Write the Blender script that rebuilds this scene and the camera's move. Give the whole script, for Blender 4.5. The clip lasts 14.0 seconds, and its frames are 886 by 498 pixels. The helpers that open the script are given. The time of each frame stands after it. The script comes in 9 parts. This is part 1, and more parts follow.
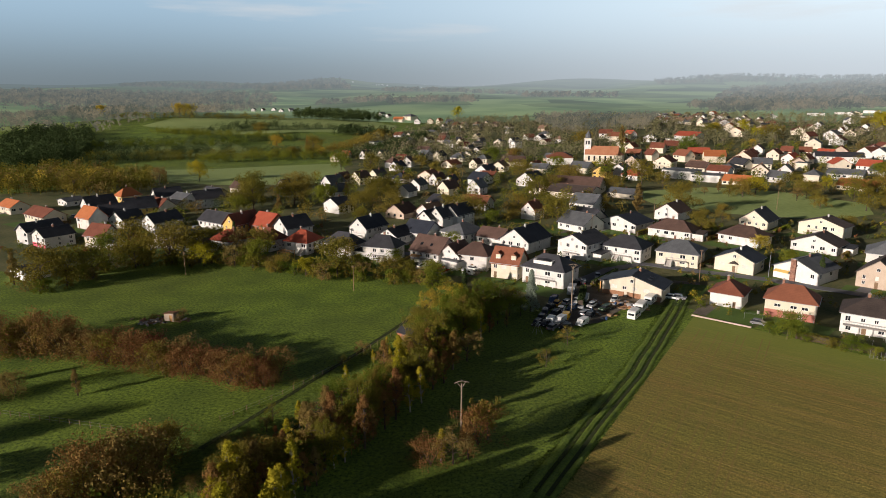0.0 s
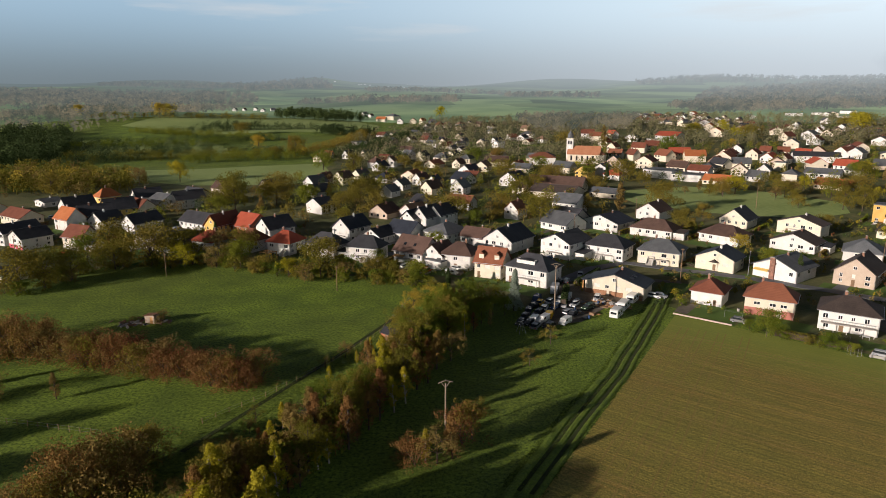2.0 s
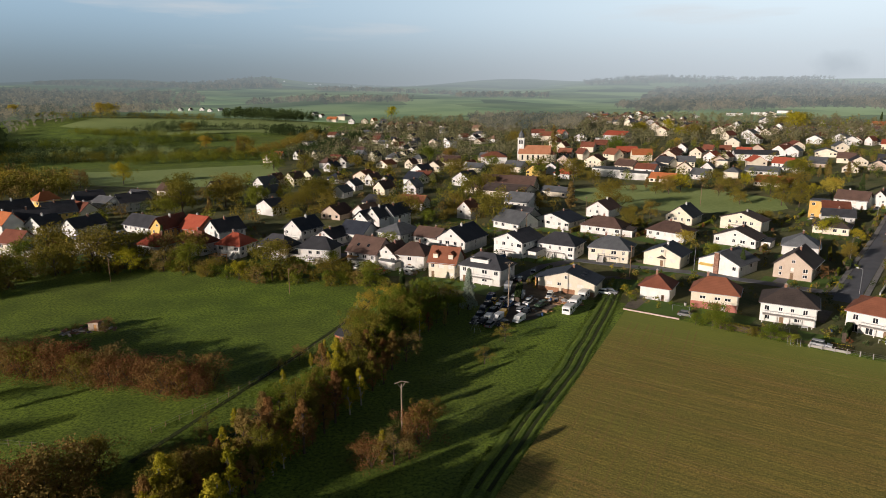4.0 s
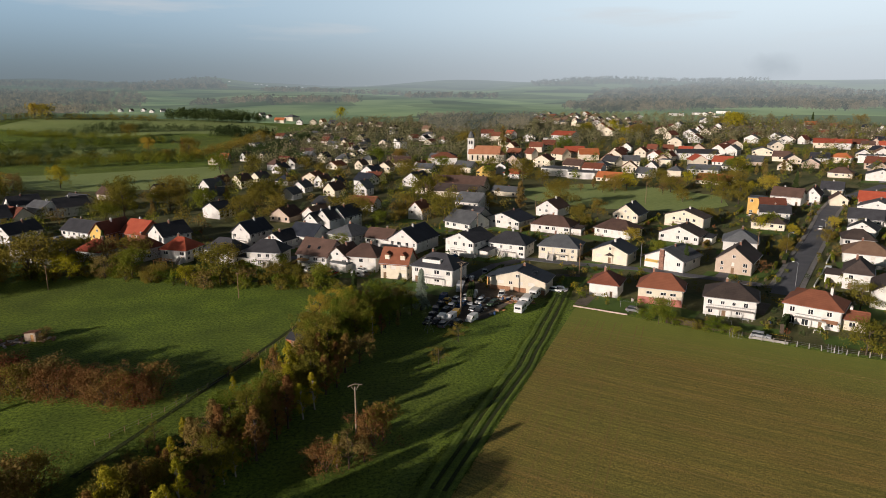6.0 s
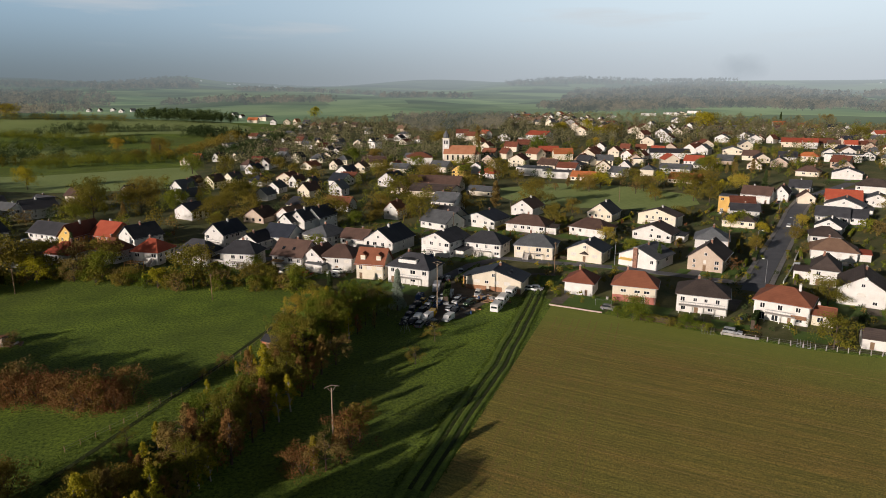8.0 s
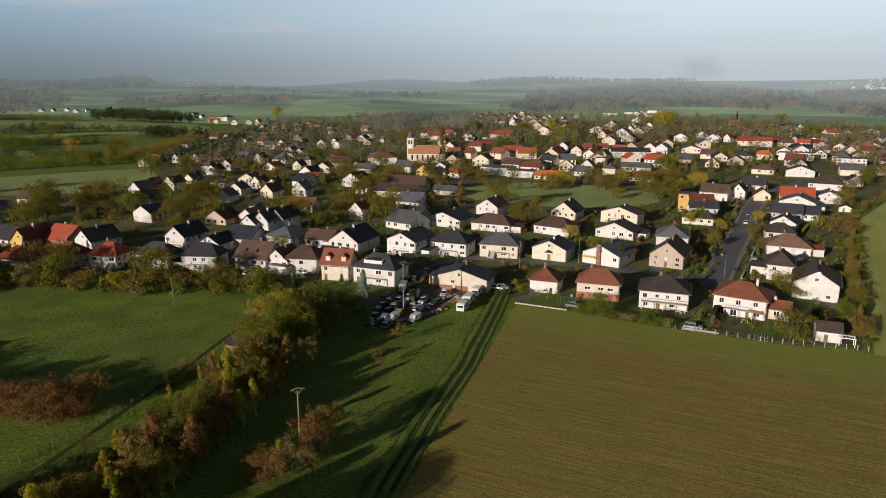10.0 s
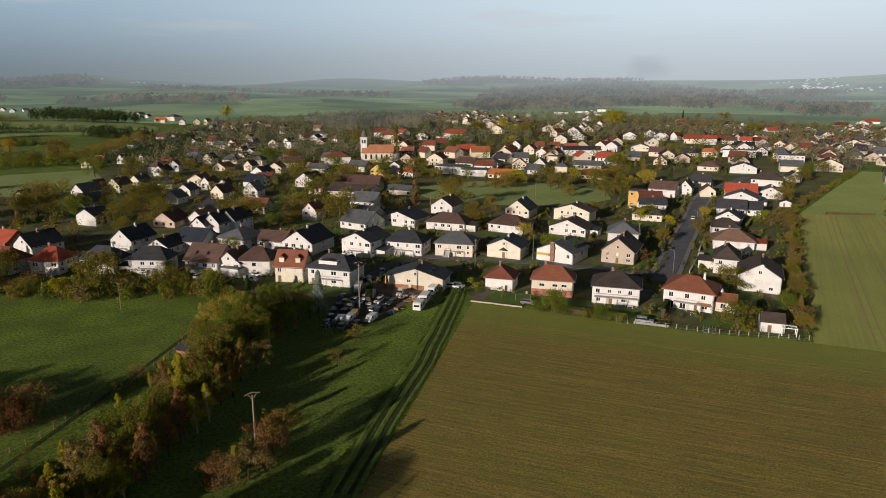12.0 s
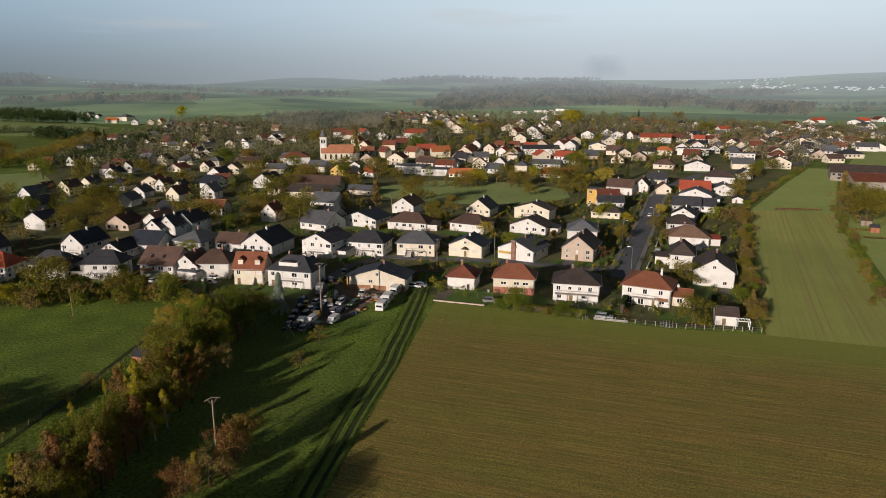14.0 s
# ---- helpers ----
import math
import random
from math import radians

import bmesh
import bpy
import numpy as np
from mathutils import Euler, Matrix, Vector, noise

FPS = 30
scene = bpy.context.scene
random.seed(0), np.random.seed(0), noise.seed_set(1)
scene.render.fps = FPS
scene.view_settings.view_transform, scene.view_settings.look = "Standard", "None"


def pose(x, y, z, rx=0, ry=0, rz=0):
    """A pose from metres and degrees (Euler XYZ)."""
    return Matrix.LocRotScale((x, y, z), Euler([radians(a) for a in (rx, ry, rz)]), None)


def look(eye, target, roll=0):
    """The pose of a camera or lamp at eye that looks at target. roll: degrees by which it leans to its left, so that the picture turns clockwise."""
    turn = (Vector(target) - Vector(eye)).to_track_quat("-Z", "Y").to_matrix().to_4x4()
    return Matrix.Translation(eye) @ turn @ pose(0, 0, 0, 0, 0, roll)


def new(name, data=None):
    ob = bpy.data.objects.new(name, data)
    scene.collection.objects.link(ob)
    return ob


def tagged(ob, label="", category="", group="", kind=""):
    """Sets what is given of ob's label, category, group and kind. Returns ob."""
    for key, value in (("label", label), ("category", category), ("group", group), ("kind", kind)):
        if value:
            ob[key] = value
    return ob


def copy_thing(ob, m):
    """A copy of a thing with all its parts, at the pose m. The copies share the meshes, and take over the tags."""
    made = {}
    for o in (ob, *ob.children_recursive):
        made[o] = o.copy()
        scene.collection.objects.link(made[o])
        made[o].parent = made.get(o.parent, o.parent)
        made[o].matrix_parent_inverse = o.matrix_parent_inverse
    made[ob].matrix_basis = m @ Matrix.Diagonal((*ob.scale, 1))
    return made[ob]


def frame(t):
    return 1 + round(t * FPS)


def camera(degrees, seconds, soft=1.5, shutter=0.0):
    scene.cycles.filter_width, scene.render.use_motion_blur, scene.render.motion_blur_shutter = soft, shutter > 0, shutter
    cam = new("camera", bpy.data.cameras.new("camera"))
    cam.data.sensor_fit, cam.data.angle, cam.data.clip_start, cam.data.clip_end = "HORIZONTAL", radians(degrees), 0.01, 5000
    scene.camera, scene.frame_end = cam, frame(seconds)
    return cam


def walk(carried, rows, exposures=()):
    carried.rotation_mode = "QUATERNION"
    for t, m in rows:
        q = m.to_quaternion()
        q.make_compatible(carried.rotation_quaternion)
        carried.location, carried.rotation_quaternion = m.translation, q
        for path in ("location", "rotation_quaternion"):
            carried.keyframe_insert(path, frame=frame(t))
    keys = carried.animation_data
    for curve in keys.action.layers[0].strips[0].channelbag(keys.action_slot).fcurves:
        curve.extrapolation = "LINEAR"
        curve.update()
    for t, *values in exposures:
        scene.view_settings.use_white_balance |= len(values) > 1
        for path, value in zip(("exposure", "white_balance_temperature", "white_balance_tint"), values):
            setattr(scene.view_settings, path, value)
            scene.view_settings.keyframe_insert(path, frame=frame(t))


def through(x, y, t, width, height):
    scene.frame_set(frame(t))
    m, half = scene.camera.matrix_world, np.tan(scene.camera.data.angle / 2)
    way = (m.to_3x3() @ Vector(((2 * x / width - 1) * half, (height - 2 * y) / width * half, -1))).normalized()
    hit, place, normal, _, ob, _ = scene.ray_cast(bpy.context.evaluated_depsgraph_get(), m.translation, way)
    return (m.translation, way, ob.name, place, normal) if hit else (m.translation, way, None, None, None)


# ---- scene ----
EYE = 58.0
cam = camera(68.2, 14.0, 0.5)
ROWS = [
    (0.0, 0.00, -13.42, 0.19),
    (0.5, -0.30, -13.41, 0.16),
    (1.0, -0.60, -13.41, 0.14),
    (1.5, -0.91, -13.43, 0.12),
    (2.0, -1.47, -13.43, 0.09),
    (2.5, -2.47, -13.43, 0.07),
    (3.0, -3.97, -13.44, 0.05),
    (5.5, -8.22, -13.38, -0.04),
    (6.0, -9.93, -13.38, -0.05),
    (6.5, -10.37, -13.37, -0.07),
    (7.0, -10.68, -13.38, -0.08),
    (7.5, -11.16, -13.39, -0.09),
    (8.0, -12.08, -13.39, -0.11),
    (10.5, -16.12, -13.42, -0.16),
    (11.0, -17.30, -13.44, -0.16),
    (11.5, -18.42, -13.44, -0.17),
    (12.0, -19.16, -13.46, -0.18),
    (12.5, -19.73, -13.48, -0.18),
    (13.0, -20.43, -13.47, -0.19),
    (13.5, -21.49, -13.47, -0.19),
    (14.0, -22.60, -13.49, -0.19),
]
walk(cam, [(t, pose(0, 0, EYE, 90 + pitch, roll, yaw)) for t, yaw, pitch, roll in ROWS], [(0.0, 0.26), (6.5, 0.07), (14.0, -0.10)])

# low morning sun from behind and to the left of the camera
SUN = Vector((-0.84, -0.54, 0.0)).normalized() * math.cos(radians(13)) + Vector((0, 0, math.sin(radians(13))))
sun = new("sun", bpy.data.lights.new("sun", "SUN"))
sun.data.energy, sun.data.angle, sun.data.color = 5.0, radians(0.6), (1.0, 0.87, 0.79)
sun.matrix_world = look(SUN * 100, (0, 0, 0))

world = bpy.data.worlds.new("sky")
scene.world = world
world.use_nodes = True
wn, wl = world.node_tree.nodes, world.node_tree.links
wn.clear()
w_out, w_bg, w_sky = wn.new("ShaderNodeOutputWorld"), wn.new("ShaderNodeBackground"), wn.new("ShaderNodeTexSky")
w_sky.sky_type, w_sky.sun_disc = "NISHITA", False
w_sky.sun_elevation, w_sky.sun_rotation = radians(13), math.atan2(SUN.x, SUN.y)
w_sky.dust_density, w_sky.air_density = 2.0, 1.0
w_co, w_sep = wn.new("ShaderNodeTexCoord"), wn.new("ShaderNodeSeparateXYZ")
wl.new(w_co.outputs["Generated"], w_sep.inputs[0])
# pale sky low over the horizon, brighter to the right, with a bank of grey mist along it
w_side = wn.new("ShaderNodeMapRange")
w_side.interpolation_type = "SMOOTHSTEP"
w_side.inputs["From Min"].default_value, w_side.inputs["From Max"].default_value = -0.45, 0.75
wl.new(w_sep.outputs["X"], w_side.inputs["Value"])


def two_tone(left, right):
    m = wn.new("ShaderNodeMix")
    m.data_type = "RGBA"
    m.inputs["A"].default_value, m.inputs["B"].default_value = (*left, 1), (*right, 1)
    wl.new(w_side.outputs[0], m.inputs["Factor"])
    return m.outputs["Result"]


def by_height(lo, hi, below, above):
    r, m = wn.new("ShaderNodeMapRange"), wn.new("ShaderNodeMix")
    r.interpolation_type = "SMOOTHSTEP"
    r.inputs["From Min"].default_value, r.inputs["From Max"].default_value = lo, hi
    wl.new(w_sep.outputs["Z"], r.inputs["Value"])
    m.data_type = "RGBA"
    wl.new(r.outputs[0], m.inputs["Factor"])
    wl.new(below, m.inputs["A"])
    wl.new(above, m.inputs["B"])
    return m.outputs["Result"]


w_low = by_height(0.0, 0.13, two_tone((5.1, 6.3, 7.0), (16.5, 18.0, 19.6)), two_tone((10.0, 14.2, 18.0), (22.3, 26.0, 28.6)))
w_zen = wn.new("ShaderNodeMix")
w_zen.data_type, w_zen.blend_type = "RGBA", "MULTIPLY"
w_zen.inputs["Factor"].default_value, w_zen.inputs["B"].default_value = 1.0, (0.23, 0.27, 0.38, 1)
wl.new(w_sky.outputs[0], w_zen.inputs["A"])
w_mix = by_height(0.16, 0.34, w_low, w_zen.outputs["Result"])
# thin streaks of cloud
w_map, w_noi, w_cr, w_cl = wn.new("ShaderNodeMapping"), wn.new("ShaderNodeTexNoise"), wn.new("ShaderNodeMapRange"), wn.new("ShaderNodeMix")
w_map.inputs["Scale"].default_value, w_map.inputs["Location"].default_value = (1.6, 1.6, 15.0), (0.0, 0.0, -0.70)
w_noi.inputs["Scale"].default_value, w_noi.inputs["Detail"].default_value = 2.2, 7.0
w_cr.inputs["From Min"].default_value, w_cr.inputs["From Max"].default_value, w_cr.inputs["To Max"].default_value = 0.56, 0.74, 0.6
wl.new(w_co.outputs["Generated"], w_map.inputs[0])
wl.new(w_map.outputs[0], w_noi.inputs["Vector"])
wl.new(w_noi.outputs[0], w_cr.inputs["Value"])
w_cl.data_type = "RGBA"
w_cl.inputs["B"].default_value = (19.0, 19.0, 19.4, 1)
w_hi, w_cm = wn.new("ShaderNodeMapRange"), wn.new("ShaderNodeMath")
w_hi.inputs["From Min"].default_value, w_hi.inputs["From Max"].default_value = 0.055, 0.10
w_cm.operation = "MULTIPLY"
wl.new(w_sep.outputs["Z"], w_hi.inputs["Value"])
wl.new(w_cr.outputs[0], w_cm.inputs[0])
wl.new(w_hi.outputs[0], w_cm.inputs[1])
wl.new(w_cm.outputs[0], w_cl.inputs["Factor"])
# a slow cloud of steam over the plain
w_pm, w_pn, w_pa, w_pl, w_pr, w_px = wn.new("ShaderNodeVectorMath"), wn.new("ShaderNodeTexNoise"), wn.new("ShaderNodeVectorMath"), wn.new("ShaderNodeVectorMath"), wn.new("ShaderNodeMapRange"), wn.new("ShaderNodeMix")
w_pm.operation, w_pa.operation, w_pl.operation = "SUBTRACT", "MULTIPLY_ADD", "LENGTH"
w_pm.inputs[1].default_value = (math.sin(radians(36.1)) * 0.999, math.cos(radians(36.1)) * 0.999, 0.043)
wl.new(w_co.outputs["Generated"], w_pm.inputs[0])
w_pn.inputs["Scale"].default_value, w_pn.inputs["Detail"].default_value = 40.0, 4.0
wl.new(w_co.outputs["Generated"], w_pn.inputs["Vector"])
w_pa.inputs[1].default_value = (34.0, 34.0, 62.0)
wl.new(w_pm.outputs[0], w_pa.inputs[0])
wl.new(w_pn.outputs["Color"], w_pa.inputs[2])
wl.new(w_pa.outputs[0], w_pl.inputs[0])
w_pr.inputs["From Min"].default_value, w_pr.inputs["From Max"].default_value = 1.45, 0.75
w_pr.inputs["To Max"].default_value = 0.36
wl.new(w_pl.outputs["Value"], w_pr.inputs["Value"])
w_px.data_type = "RGBA"
w_px.inputs["B"].default_value = (10.5, 12.2, 13.8, 1)
wl.new(w_pr.outputs[0], w_px.inputs["Factor"])
wl.new(w_mix, w_px.inputs["A"])
wl.new(w_px.outputs["Result"], w_cl.inputs["A"])
wl.new(w_cl.outputs["Result"], w_bg.inputs[0])
w_bg.inputs[1].default_value = 0.031
wl.new(w_bg.outputs[0], w_out.inputs[0])

# ---- materials ----
def material(name, c1, c2, rough=0.85, scale=1.0, fine=12.0, bump=0.3, dist=0.02, metal=0.0, obj=0.0, island=0.0, c3=None, spec=0.3, detail=5.0, gritty=0.5):
    """Two colours mixed by broad and fine noise, a bump, and brightness that varies from object to object or leaf to leaf."""
    m = bpy.data.materials.new(name)
    m.use_nodes = True
    n, l = m.node_tree.nodes, m.node_tree.links
    b = n["Principled BSDF"]
    b.inputs["Roughness"].default_value, b.inputs["Metallic"].default_value = rough, metal
    b.inputs["Specular IOR Level"].default_value = spec
    geo = n.new("ShaderNodeNewGeometry")
    big, small = n.new("ShaderNodeTexNoise"), n.new("ShaderNodeTexNoise")
    big.inputs["Scale"].default_value, big.inputs["Detail"].default_value = scale, 4.0
    small.inputs["Scale"].default_value, small.inputs["Detail"].default_value = fine, detail
    small.inputs["Roughness"].default_value = gritty
    for t in (big, small):
        l.new(geo.outputs["Position"], t.inputs["Vector"])
    add = n.new("ShaderNodeMath")
    add.operation = "ADD"
    l.new(big.outputs[0], add.inputs[0])
    l.new(small.outputs[0], add.inputs[1])
    mr = n.new("ShaderNodeMapRange")
    mr.inputs["From Min"].default_value, mr.inputs["From Max"].default_value = 0.72, 1.28
    l.new(add.outputs[0], mr.inputs["Value"])
    ramp = n.new("ShaderNodeMix")
    ramp.data_type = "RGBA"
    ramp.inputs["A"].default_value, ramp.inputs["B"].default_value = (*c1, 1), (*c2, 1)
    l.new(mr.outputs[0], ramp.inputs["Factor"])
    col = ramp.outputs["Result"]
    info = n.new("ShaderNodeObjectInfo")
    if c3:
        third = n.new("ShaderNodeMix")
        third.data_type = "RGBA"
        third.inputs["B"].default_value = (*c3, 1)
        l.new(info.outputs["Random"], third.inputs["Factor"])
        l.new(col, third.inputs["A"])
        col = third.outputs["Result"]
    for amount, source in ((obj, info.outputs["Random"]), (island, geo.outputs["Random Per Island"])):
        if amount:
            hsv, r = n.new("ShaderNodeHueSaturation"), n.new("ShaderNodeMapRange")
            r.inputs["To Min"].default_value, r.inputs["To Max"].default_value = 1 - amount, 1 + amount
            l.new(source, r.inputs["Value"])
            l.new(r.outputs[0], hsv.inputs["Value"])
            l.new(col, hsv.inputs["Color"])
            col = hsv.outputs[0]
    l.new(col, b.inputs["Base Color"])
    if bump:
        bp = n.new("ShaderNodeBump")
        bp.inputs["Strength"].default_value, bp.inputs["Distance"].default_value = bump, dist
        l.new(small.outputs[0], bp.inputs["Height"])
        l.new(bp.outputs[0], b.inputs["Normal"])
    return m


def nodes_of(m):
    return m.node_tree.nodes, m.node_tree.links, m.node_tree.nodes["Principled BSDF"]


def rows(m, spacing, depth, axis="Z", strength=0.6, turn=0.0):
    """Adds parallel ridges (tile courses, furrows) in the object's own space."""
    n, l, b = nodes_of(m)
    co, mp, wv, bp = n.new("ShaderNodeTexCoord"), n.new("ShaderNodeMapping"), n.new("ShaderNodeTexWave"), n.new("ShaderNodeBump")
    mp.inputs["Rotation"].default_value = (0, 0, radians(turn))
    wv.bands_direction = axis
    wv.inputs["Scale"].default_value = 0.314 / spacing
    wv.inputs["Distortion"].default_value, wv.inputs["Detail"].default_value = 0.6, 1.0
    l.new(co.outputs["Object"], mp.inputs[0])
    l.new(mp.outputs[0], wv.inputs[0])
    bp.inputs["Strength"].default_value, bp.inputs["Distance"].default_value = strength, depth
    l.new(wv.outputs["Fac"], bp.inputs["Height"])
    old = b.inputs["Normal"].links
    if old:
        l.new(old[0].from_socket, bp.inputs["Normal"])
    l.new(bp.outputs[0], b.inputs["Normal"])
    return wv


def tinted(m, fac, colour, lo=0.0, hi=1.0):
    """Lays a second colour over the base colour where fac is high."""
    n, l, b = nodes_of(m)
    mx, r = n.new("ShaderNodeMix"), n.new("ShaderNodeMapRange")
    mx.data_type = "RGBA"
    r.inputs["To Min"].default_value, r.inputs["To Max"].default_value = lo, hi
    l.new(fac, r.inputs["Value"])
    l.new(r.outputs[0], mx.inputs["Factor"])
    l.new(b.inputs["Base Color"].links[0].from_socket, mx.inputs["A"])
    mx.inputs["B"].default_value = (*colour, 1)
    l.new(mx.outputs["Result"], b.inputs["Base Color"])
    return r


def leaf(name, c1, c2, c3, through=0.24):
    m = material(name, c1, c2, 0.9, 0.15, 0.9, 0, obj=0.2, island=0.22, c3=c3, spec=0.05)
    n, l, b = nodes_of(m)
    tr, mx, out = n.new("ShaderNodeBsdfTranslucent"), n.new("ShaderNodeMixShader"), n["Material Output"]
    mx.inputs[0].default_value = through
    l.new(b.inputs["Base Color"].links[0].from_socket, tr.inputs[0])
    l.new(b.outputs[0], mx.inputs[1])
    l.new(tr.outputs[0], mx.inputs[2])
    l.new(mx.outputs[0], out.inputs[0])
    return m


GRASS = material("grass", (0.090, 0.145, 0.016), (0.280, 0.392, 0.038), 0.9, 0.09, 1.1, 1.0, 0.30, detail=12.0, gritty=0.85)
VERGE = material("verge_grass", (0.046, 0.078, 0.008), (0.122, 0.170, 0.018), 0.9, 0.3, 3.0, 0.8, 0.2, island=0.3)
LAWN = material("lawn", (0.070, 0.130, 0.018), (0.110, 0.180, 0.030), 0.9, 0.2, 5.0, 0.5, 0.05)
CROP = material("crop_field", (0.610, 0.365, 0.092), (0.430, 0.420, 0.070), 0.95, 0.03, 2.6, 1.0, 0.12, detail=12.0, gritty=0.8)
STRIP = material("young_crop", (0.335, 0.368, 0.085), (0.430, 0.446, 0.120), 0.95, 0.04, 1.2, 0.6, 0.1)
SOIL = material("soil", (0.07, 0.045, 0.025), (0.11, 0.075, 0.04), 0.95, 0.8, 6, 0.8, 0.06)
ASPHALT = material("asphalt", (0.095, 0.098, 0.108), (0.150, 0.152, 0.162), 0.75, 0.2, 8, 0.2, 0.01)
GRAVEL = material("gravel", (0.10, 0.085, 0.065), (0.20, 0.17, 0.13), 0.95, 0.4, 5, 0.8, 0.05)
CONCRETE = material("concrete", (0.30, 0.28, 0.25), (0.42, 0.39, 0.35), 0.9, 0.6, 8, 0.3, 0.01)
WALLS = {
    "WHITE": material("white_render", (0.57, 0.545, 0.50), (0.70, 0.68, 0.635), 0.9, 0.5, 9, 0.15, 0.006, obj=0.06),
    "CREAM": material("cream_render", (0.59, 0.520, 0.395), (0.70, 0.630, 0.495), 0.9, 0.5, 9, 0.15, 0.006, obj=0.08),
    "BEIGE": material("beige_render", (0.42, 0.33, 0.25), (0.52, 0.42, 0.33), 0.9, 0.5, 9, 0.15, 0.006),
    "YELLOW": material("yellow_render", (0.62, 0.40, 0.10), (0.72, 0.50, 0.17), 0.9, 0.5, 9, 0.15, 0.006),
    "OCHRE": material("ochre_render", (0.50, 0.30, 0.08), (0.58, 0.37, 0.12), 0.9, 0.5, 9, 0.15, 0.006),
    "TIMBER": material("red_timber", (0.30, 0.10, 0.05), (0.42, 0.17, 0.08), 0.8, 0.8, 9, 0.3, 0.01),
    "BARN": material("grey_boards", (0.22, 0.19, 0.16), (0.34, 0.30, 0.25), 0.9, 0.6, 9, 0.3, 0.01),
    "PINK": material("pink_paint", (0.55, 0.10, 0.12), (0.62, 0.15, 0.17), 0.85, 0.6, 9, 0.15, 0.006),
    "BRICK": material("red_brick_plinth", (0.33, 0.115, 0.085), (0.42, 0.175, 0.130), 0.9, 1.0, 14, 0.4, 0.01),
}
WALLS["CLAD"] = material("brown_cladding", (0.22, 0.11, 0.06), (0.34, 0.18, 0.10), 0.9, 1.2, 12, 0.4, 0.02)
WALLS["CREAMW"] = WALLS["CREAM"]
ROOFS = {
    "DARK": material("anthracite_tiles", (0.030, 0.031, 0.035), (0.055, 0.055, 0.061), 0.7, 0.4, 6, 0.3, 0.02, obj=0.2),
    "GREY": material("grey_slates", (0.075, 0.080, 0.085), (0.13, 0.135, 0.14), 0.7, 0.4, 6, 0.3, 0.02, obj=0.2),
    "BLUE": material("blue_black_slates", (0.017, 0.021, 0.030), (0.034, 0.039, 0.051), 0.6, 0.4, 6, 0.3, 0.02, obj=0.2),
    "BROWN": material("brown_tiles", (0.075, 0.045, 0.035), (0.125, 0.075, 0.057), 0.85, 0.4, 6, 0.3, 0.02, obj=0.2),
    "DARKBROWN": material("dark_brown_tiles", (0.046, 0.035, 0.030), (0.082, 0.061, 0.052), 0.85, 0.4, 6, 0.3, 0.02, obj=0.2),
    "REDBROWN": material("red_brown_tiles", (0.120, 0.038, 0.022), (0.184, 0.064, 0.037), 0.85, 0.4, 6, 0.3, 0.02, obj=0.2),
    "RUST": material("rust_red_tiles", (0.170, 0.060, 0.032), (0.245, 0.092, 0.050), 0.85, 0.4, 6, 0.3, 0.02, obj=0.12),
    "RED": material("red_tiles", (0.288, 0.052, 0.028), (0.368, 0.088, 0.044), 0.85, 0.4, 6, 0.3, 0.02, obj=0.2),
    "ORANGE": material("orange_tiles", (0.368, 0.112, 0.036), (0.464, 0.160, 0.060), 0.85, 0.4, 6, 0.3, 0.02, obj=0.15),
    "TAN": material("tan_tiles", (0.17, 0.10, 0.065), (0.24, 0.15, 0.10), 0.85, 0.4, 6, 0.3, 0.02),
}
for m in ROOFS.values():
    rows(m, 0.32, 0.03)
TRIM = material("white_frame", (0.70, 0.69, 0.66), (0.80, 0.79, 0.76), 0.5, 2, 20, 0)
SHUTTER = material("roller_shutter", (0.55, 0.52, 0.46), (0.66, 0.63, 0.57), 0.6, 2, 20, 0, obj=0.1)
WOOD = material("weathered_wood", (0.16, 0.10, 0.06), (0.26, 0.17, 0.10), 0.85, 1.5, 15, 0.3, 0.01)
PALEWOOD = material("orange_wood", (0.42, 0.22, 0.08), (0.55, 0.30, 0.12), 0.8, 1.5, 15, 0.3, 0.01)
METAL = material("galvanised_metal", (0.30, 0.31, 0.32), (0.42, 0.43, 0.44), 0.45, 1, 10, 0, metal=0.7)
RUSTY = material("rusty_metal", (0.14, 0.06, 0.03), (0.25, 0.12, 0.06), 0.8, 1, 9, 0.3, 0.01)
RUBBER = material("black_rubber", (0.015, 0.015, 0.016), (0.03, 0.03, 0.03), 0.8, 2, 12, 0)
CHIM = material("chimney_brick", (0.20, 0.10, 0.07), (0.30, 0.16, 0.11), 0.9, 1, 12, 0.3, 0.01, obj=0.3)
POLE = material("weathered_pole", (0.20, 0.155, 0.11), (0.30, 0.235, 0.17), 0.9, 0.5, 6, 0.3, 0.01)
BARK = material("bark", (0.050, 0.036, 0.026), (0.10, 0.075, 0.055), 0.95, 1, 9, 0.6, 0.03)
BIRCHBARK = material("pale_bark", (0.22, 0.19, 0.16), (0.40, 0.36, 0.31), 0.9, 1, 7, 0.4, 0.02)
GLASS = material("window_glass", (0.012, 0.015, 0.018), (0.03, 0.034, 0.038), 0.08, 0.4, 2, 0, spec=0.6)
